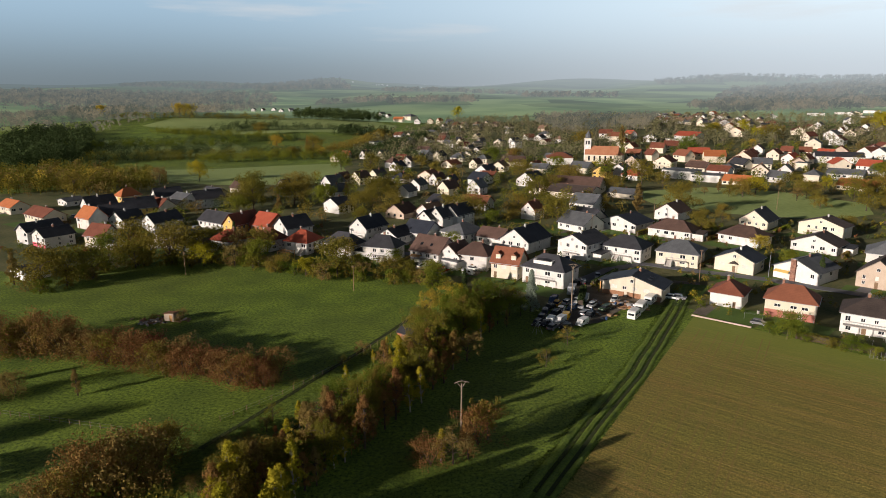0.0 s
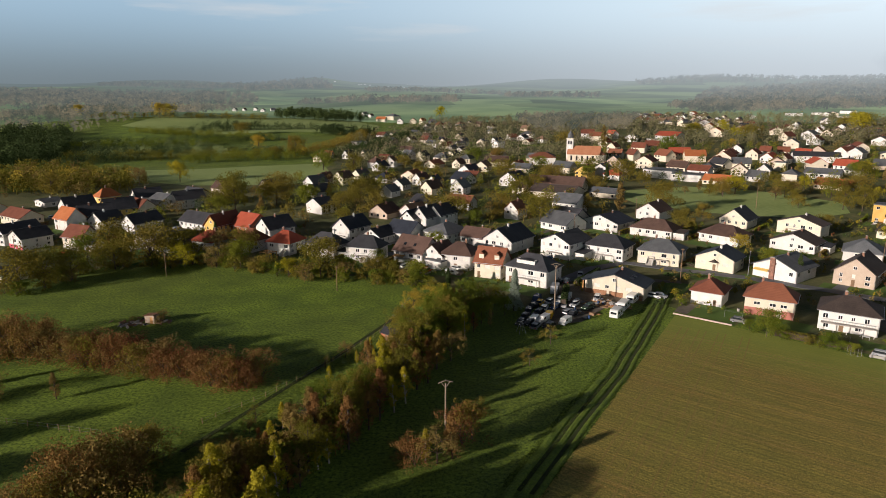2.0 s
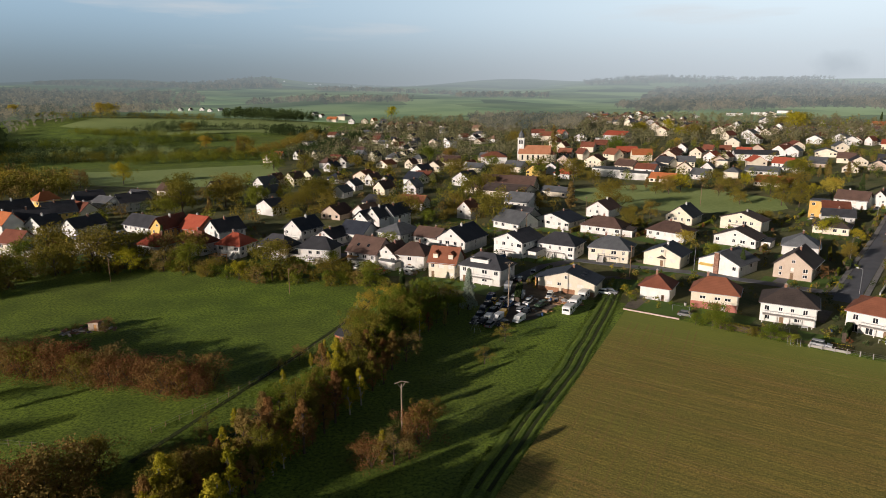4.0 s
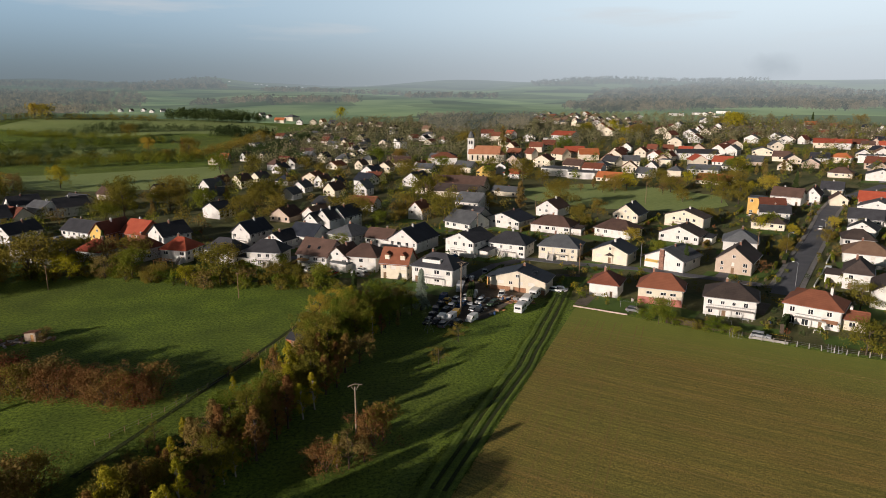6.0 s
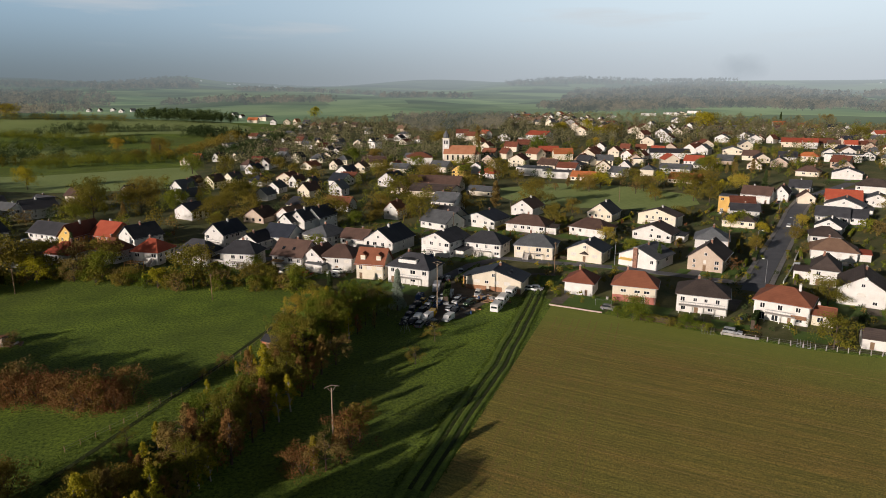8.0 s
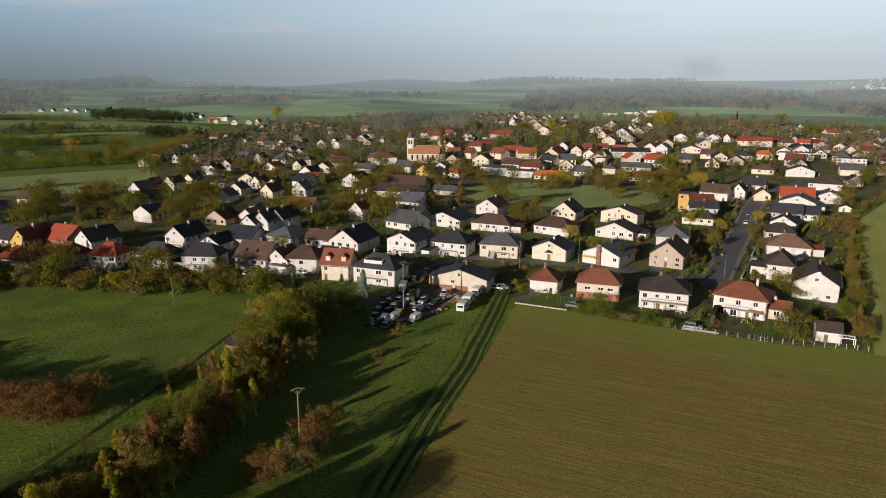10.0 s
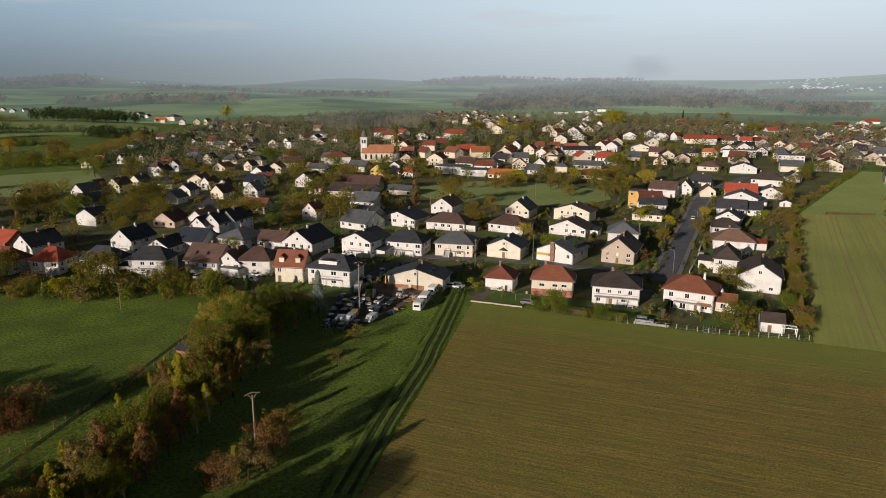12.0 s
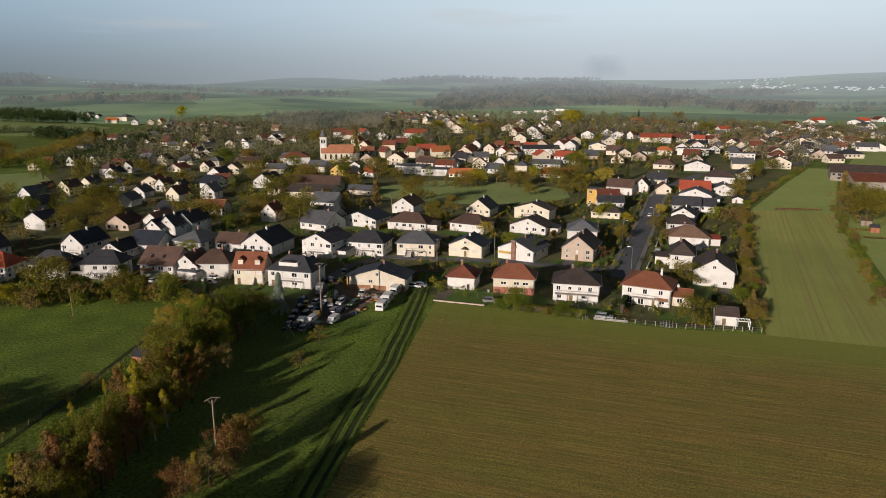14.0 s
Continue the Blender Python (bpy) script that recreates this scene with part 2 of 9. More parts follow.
LEAVES = {
    "olive": leaf("olive_leaves", (0.125, 0.128, 0.018), (0.225, 0.200, 0.028), (0.185, 0.135, 0.026)),
    # these two, for far trees only, are paled and greyed: haze in the colour
    "wood": leaf("hazed_wood_leaves", (0.195, 0.172, 0.115), (0.300, 0.255, 0.168), (0.240, 0.192, 0.132), 0.45),
    "hedge": leaf("hazed_hedge_leaves", (0.170, 0.178, 0.086), (0.295, 0.276, 0.136), (0.235, 0.212, 0.110), 0.45),
    "green": leaf("green_leaves", (0.085, 0.130, 0.014), (0.165, 0.205, 0.022), (0.160, 0.165, 0.020)),
    "yellow": leaf("yellow_leaves", (0.390, 0.285, 0.039), (0.555, 0.390, 0.051), (0.330, 0.270, 0.042)),
    "lime": leaf("yellow_green_leaves", (0.300, 0.290, 0.018), (0.430, 0.385, 0.024), (0.290, 0.230, 0.022)),
    "rust": leaf("rust_leaves", (0.200, 0.092, 0.034), (0.310, 0.150, 0.055), (0.190, 0.125, 0.034)),
    "brown": leaf("brown_leaves", (0.185, 0.125, 0.040), (0.290, 0.195, 0.062), (0.195, 0.150, 0.046)),
    "red": leaf("red_leaves", (0.150, 0.048, 0.026), (0.235, 0.085, 0.040), (0.165, 0.095, 0.032)),
    "dark": leaf("dark_green_leaves", (0.038, 0.062, 0.021), (0.072, 0.100, 0.034), (0.052, 0.072, 0.024)),
    "blue": leaf("blue_green_needles", (0.170, 0.210, 0.165), (0.250, 0.300, 0.240), (0.190, 0.225, 0.170)),
}

def streaks(m, along, across_scale, along_scale, detail=5.0):
    """Noise drawn out along one direction of the ground."""
    n, l, b = nodes_of(m)
    geo, u, v, cb, nz = n.new("ShaderNodeNewGeometry"), n.new("ShaderNodeVectorMath"), n.new("ShaderNodeVectorMath"), n.new("ShaderNodeCombineXYZ"), n.new("ShaderNodeTexNoise")
    u.operation = v.operation = "DOT_PRODUCT"
    u.inputs[1].default_value = (along[0] * along_scale, along[1] * along_scale, 0)
    v.inputs[1].default_value = (-along[1] * across_scale, along[0] * across_scale, 0)
    for q in (u, v):
        l.new(geo.outputs["Position"], q.inputs[0])
    l.new(u.outputs["Value"], cb.inputs["X"])
    l.new(v.outputs["Value"], cb.inputs["Y"])
    nz.inputs["Scale"].default_value, nz.inputs["Detail"].default_value = 1.0, detail
    l.new(cb.outputs[0], nz.inputs["Vector"])
    return nz.outputs[0]


# crop rows, and patches of bare brown earth drawn out along them
tinted(CROP, streaks(CROP, (0.76, -0.65), 0.11, 0.014, 6.0), (0.560, 0.280, 0.090), -1.1, 1.5)
tinted(CROP, streaks(CROP, (0.76, -0.65), 1.9, 0.07), (0.255, 0.215, 0.044), -1.5, 2.4)
tinted(CROP, streaks(CROP, (0.76, -0.65), 0.36, 0.02), (0.280, 0.250, 0.048), -0.5, 1.0)
n, l, b = nodes_of(CROP)
geo, nz = n.new("ShaderNodeNewGeometry"), n.new("ShaderNodeTexNoise")
nz.inputs["Scale"].default_value, nz.inputs["Detail"].default_value, nz.inputs["Roughness"].default_value = 3.2, 6.0, 0.85
l.new(geo.outputs["Position"], nz.inputs["Vector"])
tinted(CROP, nz.outputs[0], (0.085, 0.085, 0.018), -1.7, 2.6)
# the headland along the gardens is greener
geo, hd, hr = n.new("ShaderNodeNewGeometry"), n.new("ShaderNodeVectorMath"), n.new("ShaderNodeMapRange")
hd.operation = "DOT_PRODUCT"
hd.inputs[1].default_value = (-0.633, -0.774, 0)
l.new(geo.outputs["Position"], hd.inputs[0])
hr.interpolation_type = "SMOOTHSTEP"
hr.inputs["From Min"].default_value, hr.inputs["From Max"].default_value = -168.0, -135.0
hr.inputs["To Min"].default_value, hr.inputs["To Max"].default_value = 1.0, 0.0
l.new(hd.outputs["Value"], hr.inputs["Value"])
tinted(CROP, hr.outputs[0], (0.225, 0.280, 0.044), 0.0, 0.75)
tinted(STRIP, streaks(STRIP, (0.72, 0.70), 0.9, 0.012), (0.330, 0.240, 0.095), -1.0, 1.3)
tinted(STRIP, streaks(STRIP, (0.72, 0.70), 0.05, 0.01), (0.220, 0.280, 0.060), -0.8, 1.2)

# meadow: broad paler and darker patches besides the tussocks
n, l, b = nodes_of(GRASS)
geo, nz = n.new("ShaderNodeNewGeometry"), n.new("ShaderNodeTexNoise")
nz.inputs["Scale"].default_value, nz.inputs["Detail"].default_value = 0.012, 5.0
l.new(geo.outputs["Position"], nz.inputs["Vector"])
tinted(GRASS, nz.outputs[0], (0.165, 0.190, 0.030), -0.9, 1.3)
clump = n.new("ShaderNodeTexNoise")
clump.inputs["Scale"].default_value, clump.inputs["Detail"].default_value, clump.inputs["Roughness"].default_value = 1.5, 5.0, 0.8
l.new(geo.outputs["Position"], clump.inputs["Vector"])
tinted(GRASS, clump.outputs[0], (0.034, 0.066, 0.005), -2.2, 2.9)

# far land, woods and towns: a glowing backdrop, morning mist mixed into its colour by distance
def backdrop_material(name, c1, c2, scale, island):
    m = bpy.data.materials.new(name)
    m.use_nodes = True
    n, l = m.node_tree.nodes, m.node_tree.links
    n.clear()
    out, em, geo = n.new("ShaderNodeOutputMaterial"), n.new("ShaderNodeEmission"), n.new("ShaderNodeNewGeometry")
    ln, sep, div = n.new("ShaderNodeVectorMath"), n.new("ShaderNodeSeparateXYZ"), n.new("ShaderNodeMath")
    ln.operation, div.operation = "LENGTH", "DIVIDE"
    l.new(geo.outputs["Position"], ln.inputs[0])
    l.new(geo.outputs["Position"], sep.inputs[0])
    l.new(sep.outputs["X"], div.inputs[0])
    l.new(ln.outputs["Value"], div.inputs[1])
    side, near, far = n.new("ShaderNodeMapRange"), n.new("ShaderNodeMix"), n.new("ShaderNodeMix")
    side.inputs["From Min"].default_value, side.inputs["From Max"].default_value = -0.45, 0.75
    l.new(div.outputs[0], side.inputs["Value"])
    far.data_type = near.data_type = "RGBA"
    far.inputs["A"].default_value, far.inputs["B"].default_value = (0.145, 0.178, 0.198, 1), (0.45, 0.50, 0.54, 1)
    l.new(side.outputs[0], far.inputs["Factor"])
    nz, nr = n.new("ShaderNodeTexNoise"), n.new("ShaderNodeMapRange")
    nz.inputs["Scale"].default_value, nz.inputs["Detail"].default_value = scale, 6.0
    nr.inputs["From Min"].default_value, nr.inputs["From Max"].default_value = 0.42, 0.58
    l.new(geo.outputs["Position"], nz.inputs["Vector"])
    l.new(nz.outputs[0], nr.inputs["Value"])
    near.inputs["A"].default_value, near.inputs["B"].default_value = (*c1, 1), (*c2, 1)
    l.new(nr.outputs[0], near.inputs["Factor"])
    col = near.outputs["Result"]
    if name == "misty_far_land":
        vo, vm, vr = n.new("ShaderNodeTexVoronoi"), n.new("ShaderNodeHueSaturation"), n.new("ShaderNodeSeparateColor")
        vo.inputs["Scale"].default_value = 0.0042
        l.new(geo.outputs["Position"], vo.inputs["Vector"])
        l.new(vo.outputs["Color"], vr.inputs[0])
        r2 = n.new("ShaderNodeMapRange")
        r2.inputs["To Min"].default_value, r2.inputs["To Max"].default_value = 0.6, 1.5
        l.new(vr.outputs[0], r2.inputs["Value"])
        l.new(r2.outputs[0], vm.inputs["Value"])
        l.new(col, vm.inputs["Color"])
        col = vm.outputs[0]
    if island:
        hs, r = n.new("ShaderNodeHueSaturation"), n.new("ShaderNodeMapRange")
        r.inputs["To Min"].default_value, r.inputs["To Max"].default_value = 1 - island, 1 + island
        l.new(geo.outputs["Random Per Island"], r.inputs["Value"])
        l.new(r.outputs[0], hs.inputs["Value"])
        l.new(col, hs.inputs["Color"])
        col = hs.outputs[0]
    # mist painted into the emission colour, stronger with distance
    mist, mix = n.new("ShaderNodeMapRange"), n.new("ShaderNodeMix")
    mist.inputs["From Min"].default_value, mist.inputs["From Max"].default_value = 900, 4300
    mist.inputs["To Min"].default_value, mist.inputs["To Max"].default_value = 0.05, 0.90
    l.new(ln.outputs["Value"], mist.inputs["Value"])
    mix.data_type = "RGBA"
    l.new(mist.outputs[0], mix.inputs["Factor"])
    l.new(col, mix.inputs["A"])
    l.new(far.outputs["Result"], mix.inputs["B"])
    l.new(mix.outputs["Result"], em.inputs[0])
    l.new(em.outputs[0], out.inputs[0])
    return m


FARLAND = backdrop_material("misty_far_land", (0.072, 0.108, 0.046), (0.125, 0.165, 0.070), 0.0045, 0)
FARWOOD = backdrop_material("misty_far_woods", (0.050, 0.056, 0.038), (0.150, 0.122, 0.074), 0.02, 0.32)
FARWHITE = backdrop_material("misty_far_houses", (0.75, 0.75, 0.75), (1.0, 0.95, 0.92), 0.05, 0.15)


# ---- mesh helpers ----
class Shape:
    """Collects faces for one mesh."""

    def __init__(self):
        self.v, self.f = [], []

    def face(self, *points):
        k = len(self.v)
        self.v += [tuple(p) for p in points]
        self.f.append(tuple(range(k, k + len(points))))

    def box(self, x0, y0, z0, x1, y1, z1, taper=0.0):
        k, t = len(self.v), taper
        self.v += [(x0, y0, z0), (x1, y0, z0), (x1, y1, z0), (x0, y1, z0), (x0 + t, y0 + t, z1), (x1 - t, y0 + t, z1), (x1 - t, y1 - t, z1), (x0 + t, y1 - t, z1)]
        self.f += [tuple(k + i for i in q) for q in ((0, 3, 2, 1), (4, 5, 6, 7), (0, 1, 5, 4), (1, 2, 6, 5), (2, 3, 7, 6), (3, 0, 4, 7))]

    def prism(self, outline, lift):
        """A closed solid: the outline (a list of points) and the same outline moved by lift."""
        k, n = len(self.v), len(outline)
        lift = Vector(lift)
        self.v += [tuple(p) for p in outline] + [tuple(Vector(p) + lift) for p in outline]
        self.f += [tuple(range(k + n - 1, k - 1, -1)), tuple(range(k + n, k + 2 * n))]
        self.f += [(k + i, k + (i + 1) % n, k + n + (i + 1) % n, k + n + i) for i in range(n)]

    def tube(self, a, b, r0, r1, sides=6):
        a, b = Vector(a), Vector(b)
        d = (b - a).normalized()
        u = d.orthogonal().normalized()
        w = d.cross(u)
        k = len(self.v)
        for p, r in ((a, r0), (b, r1)):
            self.v += [tuple(p + (u * math.cos(i * math.tau / sides) + w * math.sin(i * math.tau / sides)) * r) for i in range(sides)]
        self.f += [(k + i, k + (i + 1) % sides, k + sides + (i + 1) % sides, k + sides + i) for i in range(sides)]
        self.f += [tuple(range(k + sides, k + 2 * sides)), tuple(range(k + sides - 1, k - 1, -1))]

    def mesh(self, name, mat, smooth=False):
        me = bpy.data.meshes.new(name)
        me.from_pydata(self.v, [], self.f)
        me.materials.append(mat)
        if smooth:
            me.polygons.foreach_set("use_smooth", [True] * len(me.polygons))
        me.update()
        return me


def part(name, shape, mat, parent, label="", m=None, smooth=False):
    data = shape if isinstance(shape, bpy.types.Mesh) else shape.mesh(name, mat, smooth)
    ob = new(name, data)
    ob.parent = parent
    if m is not None:
        ob.matrix_basis = m
    if label:
        ob["label"] = label
    return ob


def thing(name, m, label, category, group="", kind=""):
    ob = new(name)
    ob.empty_display_size = 0.5
    ob.matrix_basis = m
    return tagged(ob, label, category, group, kind)


def smooth(a, b, v):
    t = min(1.0, max(0.0, (v - a) / (b - a)))
    return t * t * (3 - 2 * t)


def terrain(x, y):
    """The height of the ground: level fields, a gentle rise under the village's east end, hills towards the horizon."""
    r = math.hypot(x, y)
    u = 0.95 * x + 0.3 * y - 235
    z = 8.6 * smooth(0, 320, u) * smooth(0, 75, y)
    if r > 740:
        far = min(1.0, (r - 740) / 3750)
        a = math.atan2(x, y)
        z += 112 * far ** 1.22 * (1 + 0.10 * math.sin(a * 9 + r * 0.0011) + 0.07 * math.sin(a * 23 - r * 0.0023 + 1.3)) + 3.7 * math.sin(x * 0.005 + 0.8) * math.sin(y * 0.004) * smooth(740, 1240, r)
        # single hills on the skyline
        for deg, dist, wide, deep, high in ((-9.2, 4100, 170, 400, 26), (-16, 3900, 600, 600, 16), (-33, 3000, 700, 500, 18), (27, 3800, 700, 600, 22), (36, 4000, 500, 600, 14), (46, 3900, 420, 600, 30), (57, 3900, 600, 700, 45), (12, 4200, 500, 500, 12)):
            c, s = math.cos(radians(deg)), math.sin(radians(deg))
            z += high * math.exp(-(((x * c - y * s) / wide) ** 2 + ((x * s + y * c - dist) / deep) ** 2))
    # a low hill with pastures to the north-west
    z += 16.0 * math.exp(-(((x + 407) / 320) ** 2 + ((y - 1061) / 210) ** 2))
    return z


def ribbon(name, points, width, z, mat, label, step=6.0, kind="structure", parent=None):
    """A road, path or strip that follows the ground along a line."""
    line = []
    for (x0, y0), (x1, y1) in zip(points, points[1:]):
        n = max(1, int(math.hypot(x1 - x0, y1 - y0) / step))
        line += [(x0 + (x1 - x0) * i / n, y0 + (y1 - y0) * i / n) for i in range(n)]
    line.append(points[-1])
    s, sides = Shape(), []
    for i, (x, y) in enumerate(line):
        a, b = line[max(0, i - 1)], line[min(len(line) - 1, i + 1)]
        d = Vector((b[0] - a[0], b[1] - a[1])).normalized()
        p, q = (x - d.y * width / 2, y + d.x * width / 2), (x + d.y * width / 2, y - d.x * width / 2)
        sides.append((p, q))
    for (p, q), (p2, q2) in zip(sides, sides[1:]):
        top = [Vector((*c, terrain(*c) + z)) for c in (p, p2, q2, q)]
        s.face(*reversed(top))
        for a, b in ((top[0], top[1]), (top[2], top[3])):
            s.face(a, b, b - Vector((0, 0, 0.3)), a - Vector((0, 0, 0.3)))
    ob = new(name, s.mesh(name, mat))
    if parent:
        ob.parent = parent
        return ob
    return tagged(ob, label, name, kind=kind)


# ---- houses ----
WALL_WORDS = {"WHITE": "white rendered", "CREAM": "cream rendered", "CREAMW": "cream rendered", "BEIGE": "beige rendered", "YELLOW": "yellow rendered",
              "OCHRE": "ochre rendered", "TIMBER": "red timbered", "BARN": "grey boarded"}
ROOF_WORDS = {"DARK": "anthracite tiled", "GREY": "grey slate", "BLUE": "blue-black slate", "BROWN": "brown tiled", "DARKBROWN": "dark brown tiled",
              "REDBROWN": "red-brown tiled", "RUST": "rust-red tiled", "RED": "bright red tiled", "ORANGE": "orange tiled", "TAN": "tan tiled"}
SHAPE_WORDS = {"gf": "gable roof", "gp": "gable roof", "h": "hipped roof", "flat": "flat roof"}
KIT = {}
FOOTPRINTS = []
HOMES = []


def window_kit(w, h):
    """The frame and the pane of a window w x h, made once for each size."""
    key = (round(w, 1), round(h, 1))
    if key not in KIT:
        f, g = Shape(), Shape()
        us, zs = (0, 0.08, w / 2 - 0.04, w / 2 + 0.04, w - 0.08, w), (0, 0.08, h - 0.08, h)
        f.v += [(u, y, z) for y in (0.06, 0.13) for z in zs for u in us]
        at = lambda i, j, k: k * 24 + j * 6 + i
        for i in range(5):
            for j in range(3):
                if j == 1 and i in (1, 3):
                    ring = [(i, j), (i + 1, j), (i + 1, j + 1), (i, j + 1)]
                    f.f += [(at(*p, 0), at(*q, 0), at(*q, 1), at(*p, 1)) for p, q in zip(ring, ring[1:] + ring[:1])]
                else:
                    f.f.append((at(i, j, 0), at(i + 1, j, 0), at(i + 1, j + 1, 0), at(i, j + 1, 0)))
        g.box(0.05, 0.11, 0.05, w - 0.05, 0.125, h - 0.05)
        KIT[key] = (f.mesh("window", TRIM), g.mesh("pane", GLASS))
    return KIT[key]


def shutter_kit(w, h, kind):
    key = (kind, round(w, 1), round(h, 1))
    if key not in KIT:
        s, n = Shape(), max(3, int(h / 0.22))
        front = []
        for i in range(n):
            front += [(0.02, 0.07, h * i / n + 0.02), (0.02, 0.07, h * (i + 1) / n - 0.02), (0.02, 0.10, h * (i + 1) / n)]
        s.prism([(0.02, 0.13, 0), (0.02, 0.10, 0), *front, (0.02, 0.13, h)], (w - 0.04, 0, 0))
        KIT[key] = s.mesh(kind, SHUTTER if kind != "door" else WOOD)
    return KIT[key]


def wall_side(s, p, u, n, width, z0, height, holes, deep=0.16):
    """One wall face with real openings and their reveals. p: its left foot; u: along it; n: outwards."""
    us = sorted({0.0, width, *(h[0] for h in holes), *(h[1] for h in holes)})
    zs = sorted({z0, height, *(h[2] for h in holes), *(h[3] for h in holes)})
    at = lambda a, z, d=0.0: p + u * a - n * d + Vector((0, 0, z))
    for a, b in zip(us, us[1:]):
        for c, d in zip(zs, zs[1:]):
            if not any(h[0] < (a + b) / 2 < h[1] and h[2] < (c + d) / 2 < h[3] for h in holes):
                s.face(at(a, c), at(b, c), at(b, d), at(a, d))
    for a, b, c, d, *_ in holes:
        for q in (((a, c), (b, c)), ((b, c), (b, d)), ((b, d), (a, d)), ((a, d), (a, c))):
            (e, f), (g, h) = q
            s.face(at(e, f), at(g, h), at(g, h, deep + 0.2), at(e, f, deep + 0.2))


def openings(width, height, rng, ground="mix", top=0.0):
    """Windows, doors and garage doors of one wall: (left, right, foot, head, kind)."""
    got, two = [], height >= 4.3
    n = max(1, int(width / 2.9))
    for i in range(n):
        c, w = width * (i + 0.5) / n + rng.uniform(-0.3, 0.3), rng.choice((0.9, 1.2, 1.4, 1.8))
        if width < 2.4 or rng.random() < 0.12:
            continue
        kind = "shut" if rng.random() < 0.38 else "window"
        got.append((c - w / 2, c + w / 2, height - 2.0, height - 0.75, kind))
        if two:
            low = rng.random()
            if ground == "mix" and low < 0.22:
                got.append((c - 1.2, c + 1.2, 0.05, 2.1, "garage"))
            elif ground == "mix" and low < 0.42:
                got.append((c - 0.5, c + 0.5, 0.05, 2.1, "door"))
            elif low < 0.85:
                got.append((c - w / 2, c + w / 2, 0.95, 2.0, kind))
    got.sort()
    keep = []
    for g in got:
        if g[0] > 0.25 and g[1] < width - 0.25 and all(g[0] >= k[1] + 0.15 or g[1] <= k[0] - 0.15 or g[2] >= k[3] + 0.1 or g[3] <= k[2] - 0.1 for k in keep):
            keep.append(g)
    return keep


def fit_openings(root, holes, p, u, n):
    turn = Matrix((( u.x, -n.x, 0, p.x), (u.y, -n.y, 0, p.y), (0, 0, 1, p.z), (0, 0, 0, 1)))
    for a, b, c, d, kind in holes:
        m = turn @ Matrix.Translation((a, 0, c))
        if kind == "plain":
            key = ("plain", round(b - a, 1), round(d - c, 1))
            if key not in KIT:
                pl = Shape()
                pl.box(0, 0.10, 0, b - a, 0.14, d - c)
                KIT[key] = pl.mesh("window", GLASS)
            part("window", KIT[key], None, root, m=m)
        elif kind == "window":
            f, g = window_kit(b - a, d - c)
            k = Matrix.Diagonal(((b - a) / round(b - a, 1), 1, (d - c) / round(d - c, 1), 1))
            w = part("window", f, None, root, m=m @ k)
            part("pane", g, None, w, "dark reflecting glass")
        else:
            name = {"shut": "roller_shutter", "garage": "garage_door", "door": "door"}[kind]
            part(name, shutter_kit(b - a, d - c, name), None, root, m=m)


def roof_shape(w, d, h, rise, kind, over=0.6, thick=0.2):
    """A solid roof with eaves, over the rectangle x -w/2..w/2, y 0..d."""
    s = Shape()
    if kind in ("gf", "gp"):
        half = w / 2 if kind == "gf" else d / 2
        drop = rise / half * over
        end = d if kind == "gf" else w
        prof = [(-half - over, h - drop), (0, h + rise), (half + over, h - drop)]
        for (a0, z0), (a1, z1) in zip(prof, prof[1:]):
            quad = [(a0, -over, z0), (a1, -over, z1), (a1, end + over, z1), (a0, end + over, z0)]
            pts = [Vector((a, b, z)) if kind == "gf" else Vector((end / 2 - b, a + half, z)) for a, b, z in quad]
            s.prism(pts, (0, 0, thick))
    elif kind == "h":
        drop = 0.18
        x0, x1, y0, y1, z = -w / 2 - over, w / 2 + over, -over, d + over, h - drop
        if w >= d:
            k = min(w * 0.42, d * 0.5)
            a, b = Vector((x0 + k, d / 2, h + rise)), Vector((x1 - k, d / 2, h + rise))
        else:
            k = min(d * 0.42, w * 0.5)
            a, b = Vector((0, y0 + k, h + rise)), Vector((0, y1 - k, h + rise))
        c = [Vector(q) for q in ((x0, y0, z), (x1, y0, z), (x1, y1, z), (x0, y1, z))]
        up = Vector((0, 0, thick))
        t = [q + up for q in c]
        if w >= d:
            s.face(t[0], t[1], b, a), s.face(t[1], t[2], b), s.face(t[2], t[3], a, b), s.face(t[3], t[0], a)
        else:
            s.face(t[0], t[1], a), s.face(t[1], t[2], b, a), s.face(t[2], t[3], b), s.face(t[3], t[0], a, b)
        s.face(c[3], c[2], c[1], c[0])
        for i in range(4):
            s.face(c[i], c[(i + 1) % 4], t[(i + 1) % 4], t[i])
    else:
        s.box(-w / 2 - 0.12, -0.12, h, w / 2 + 0.12, d + 0.12, h + 0.35)
    return s


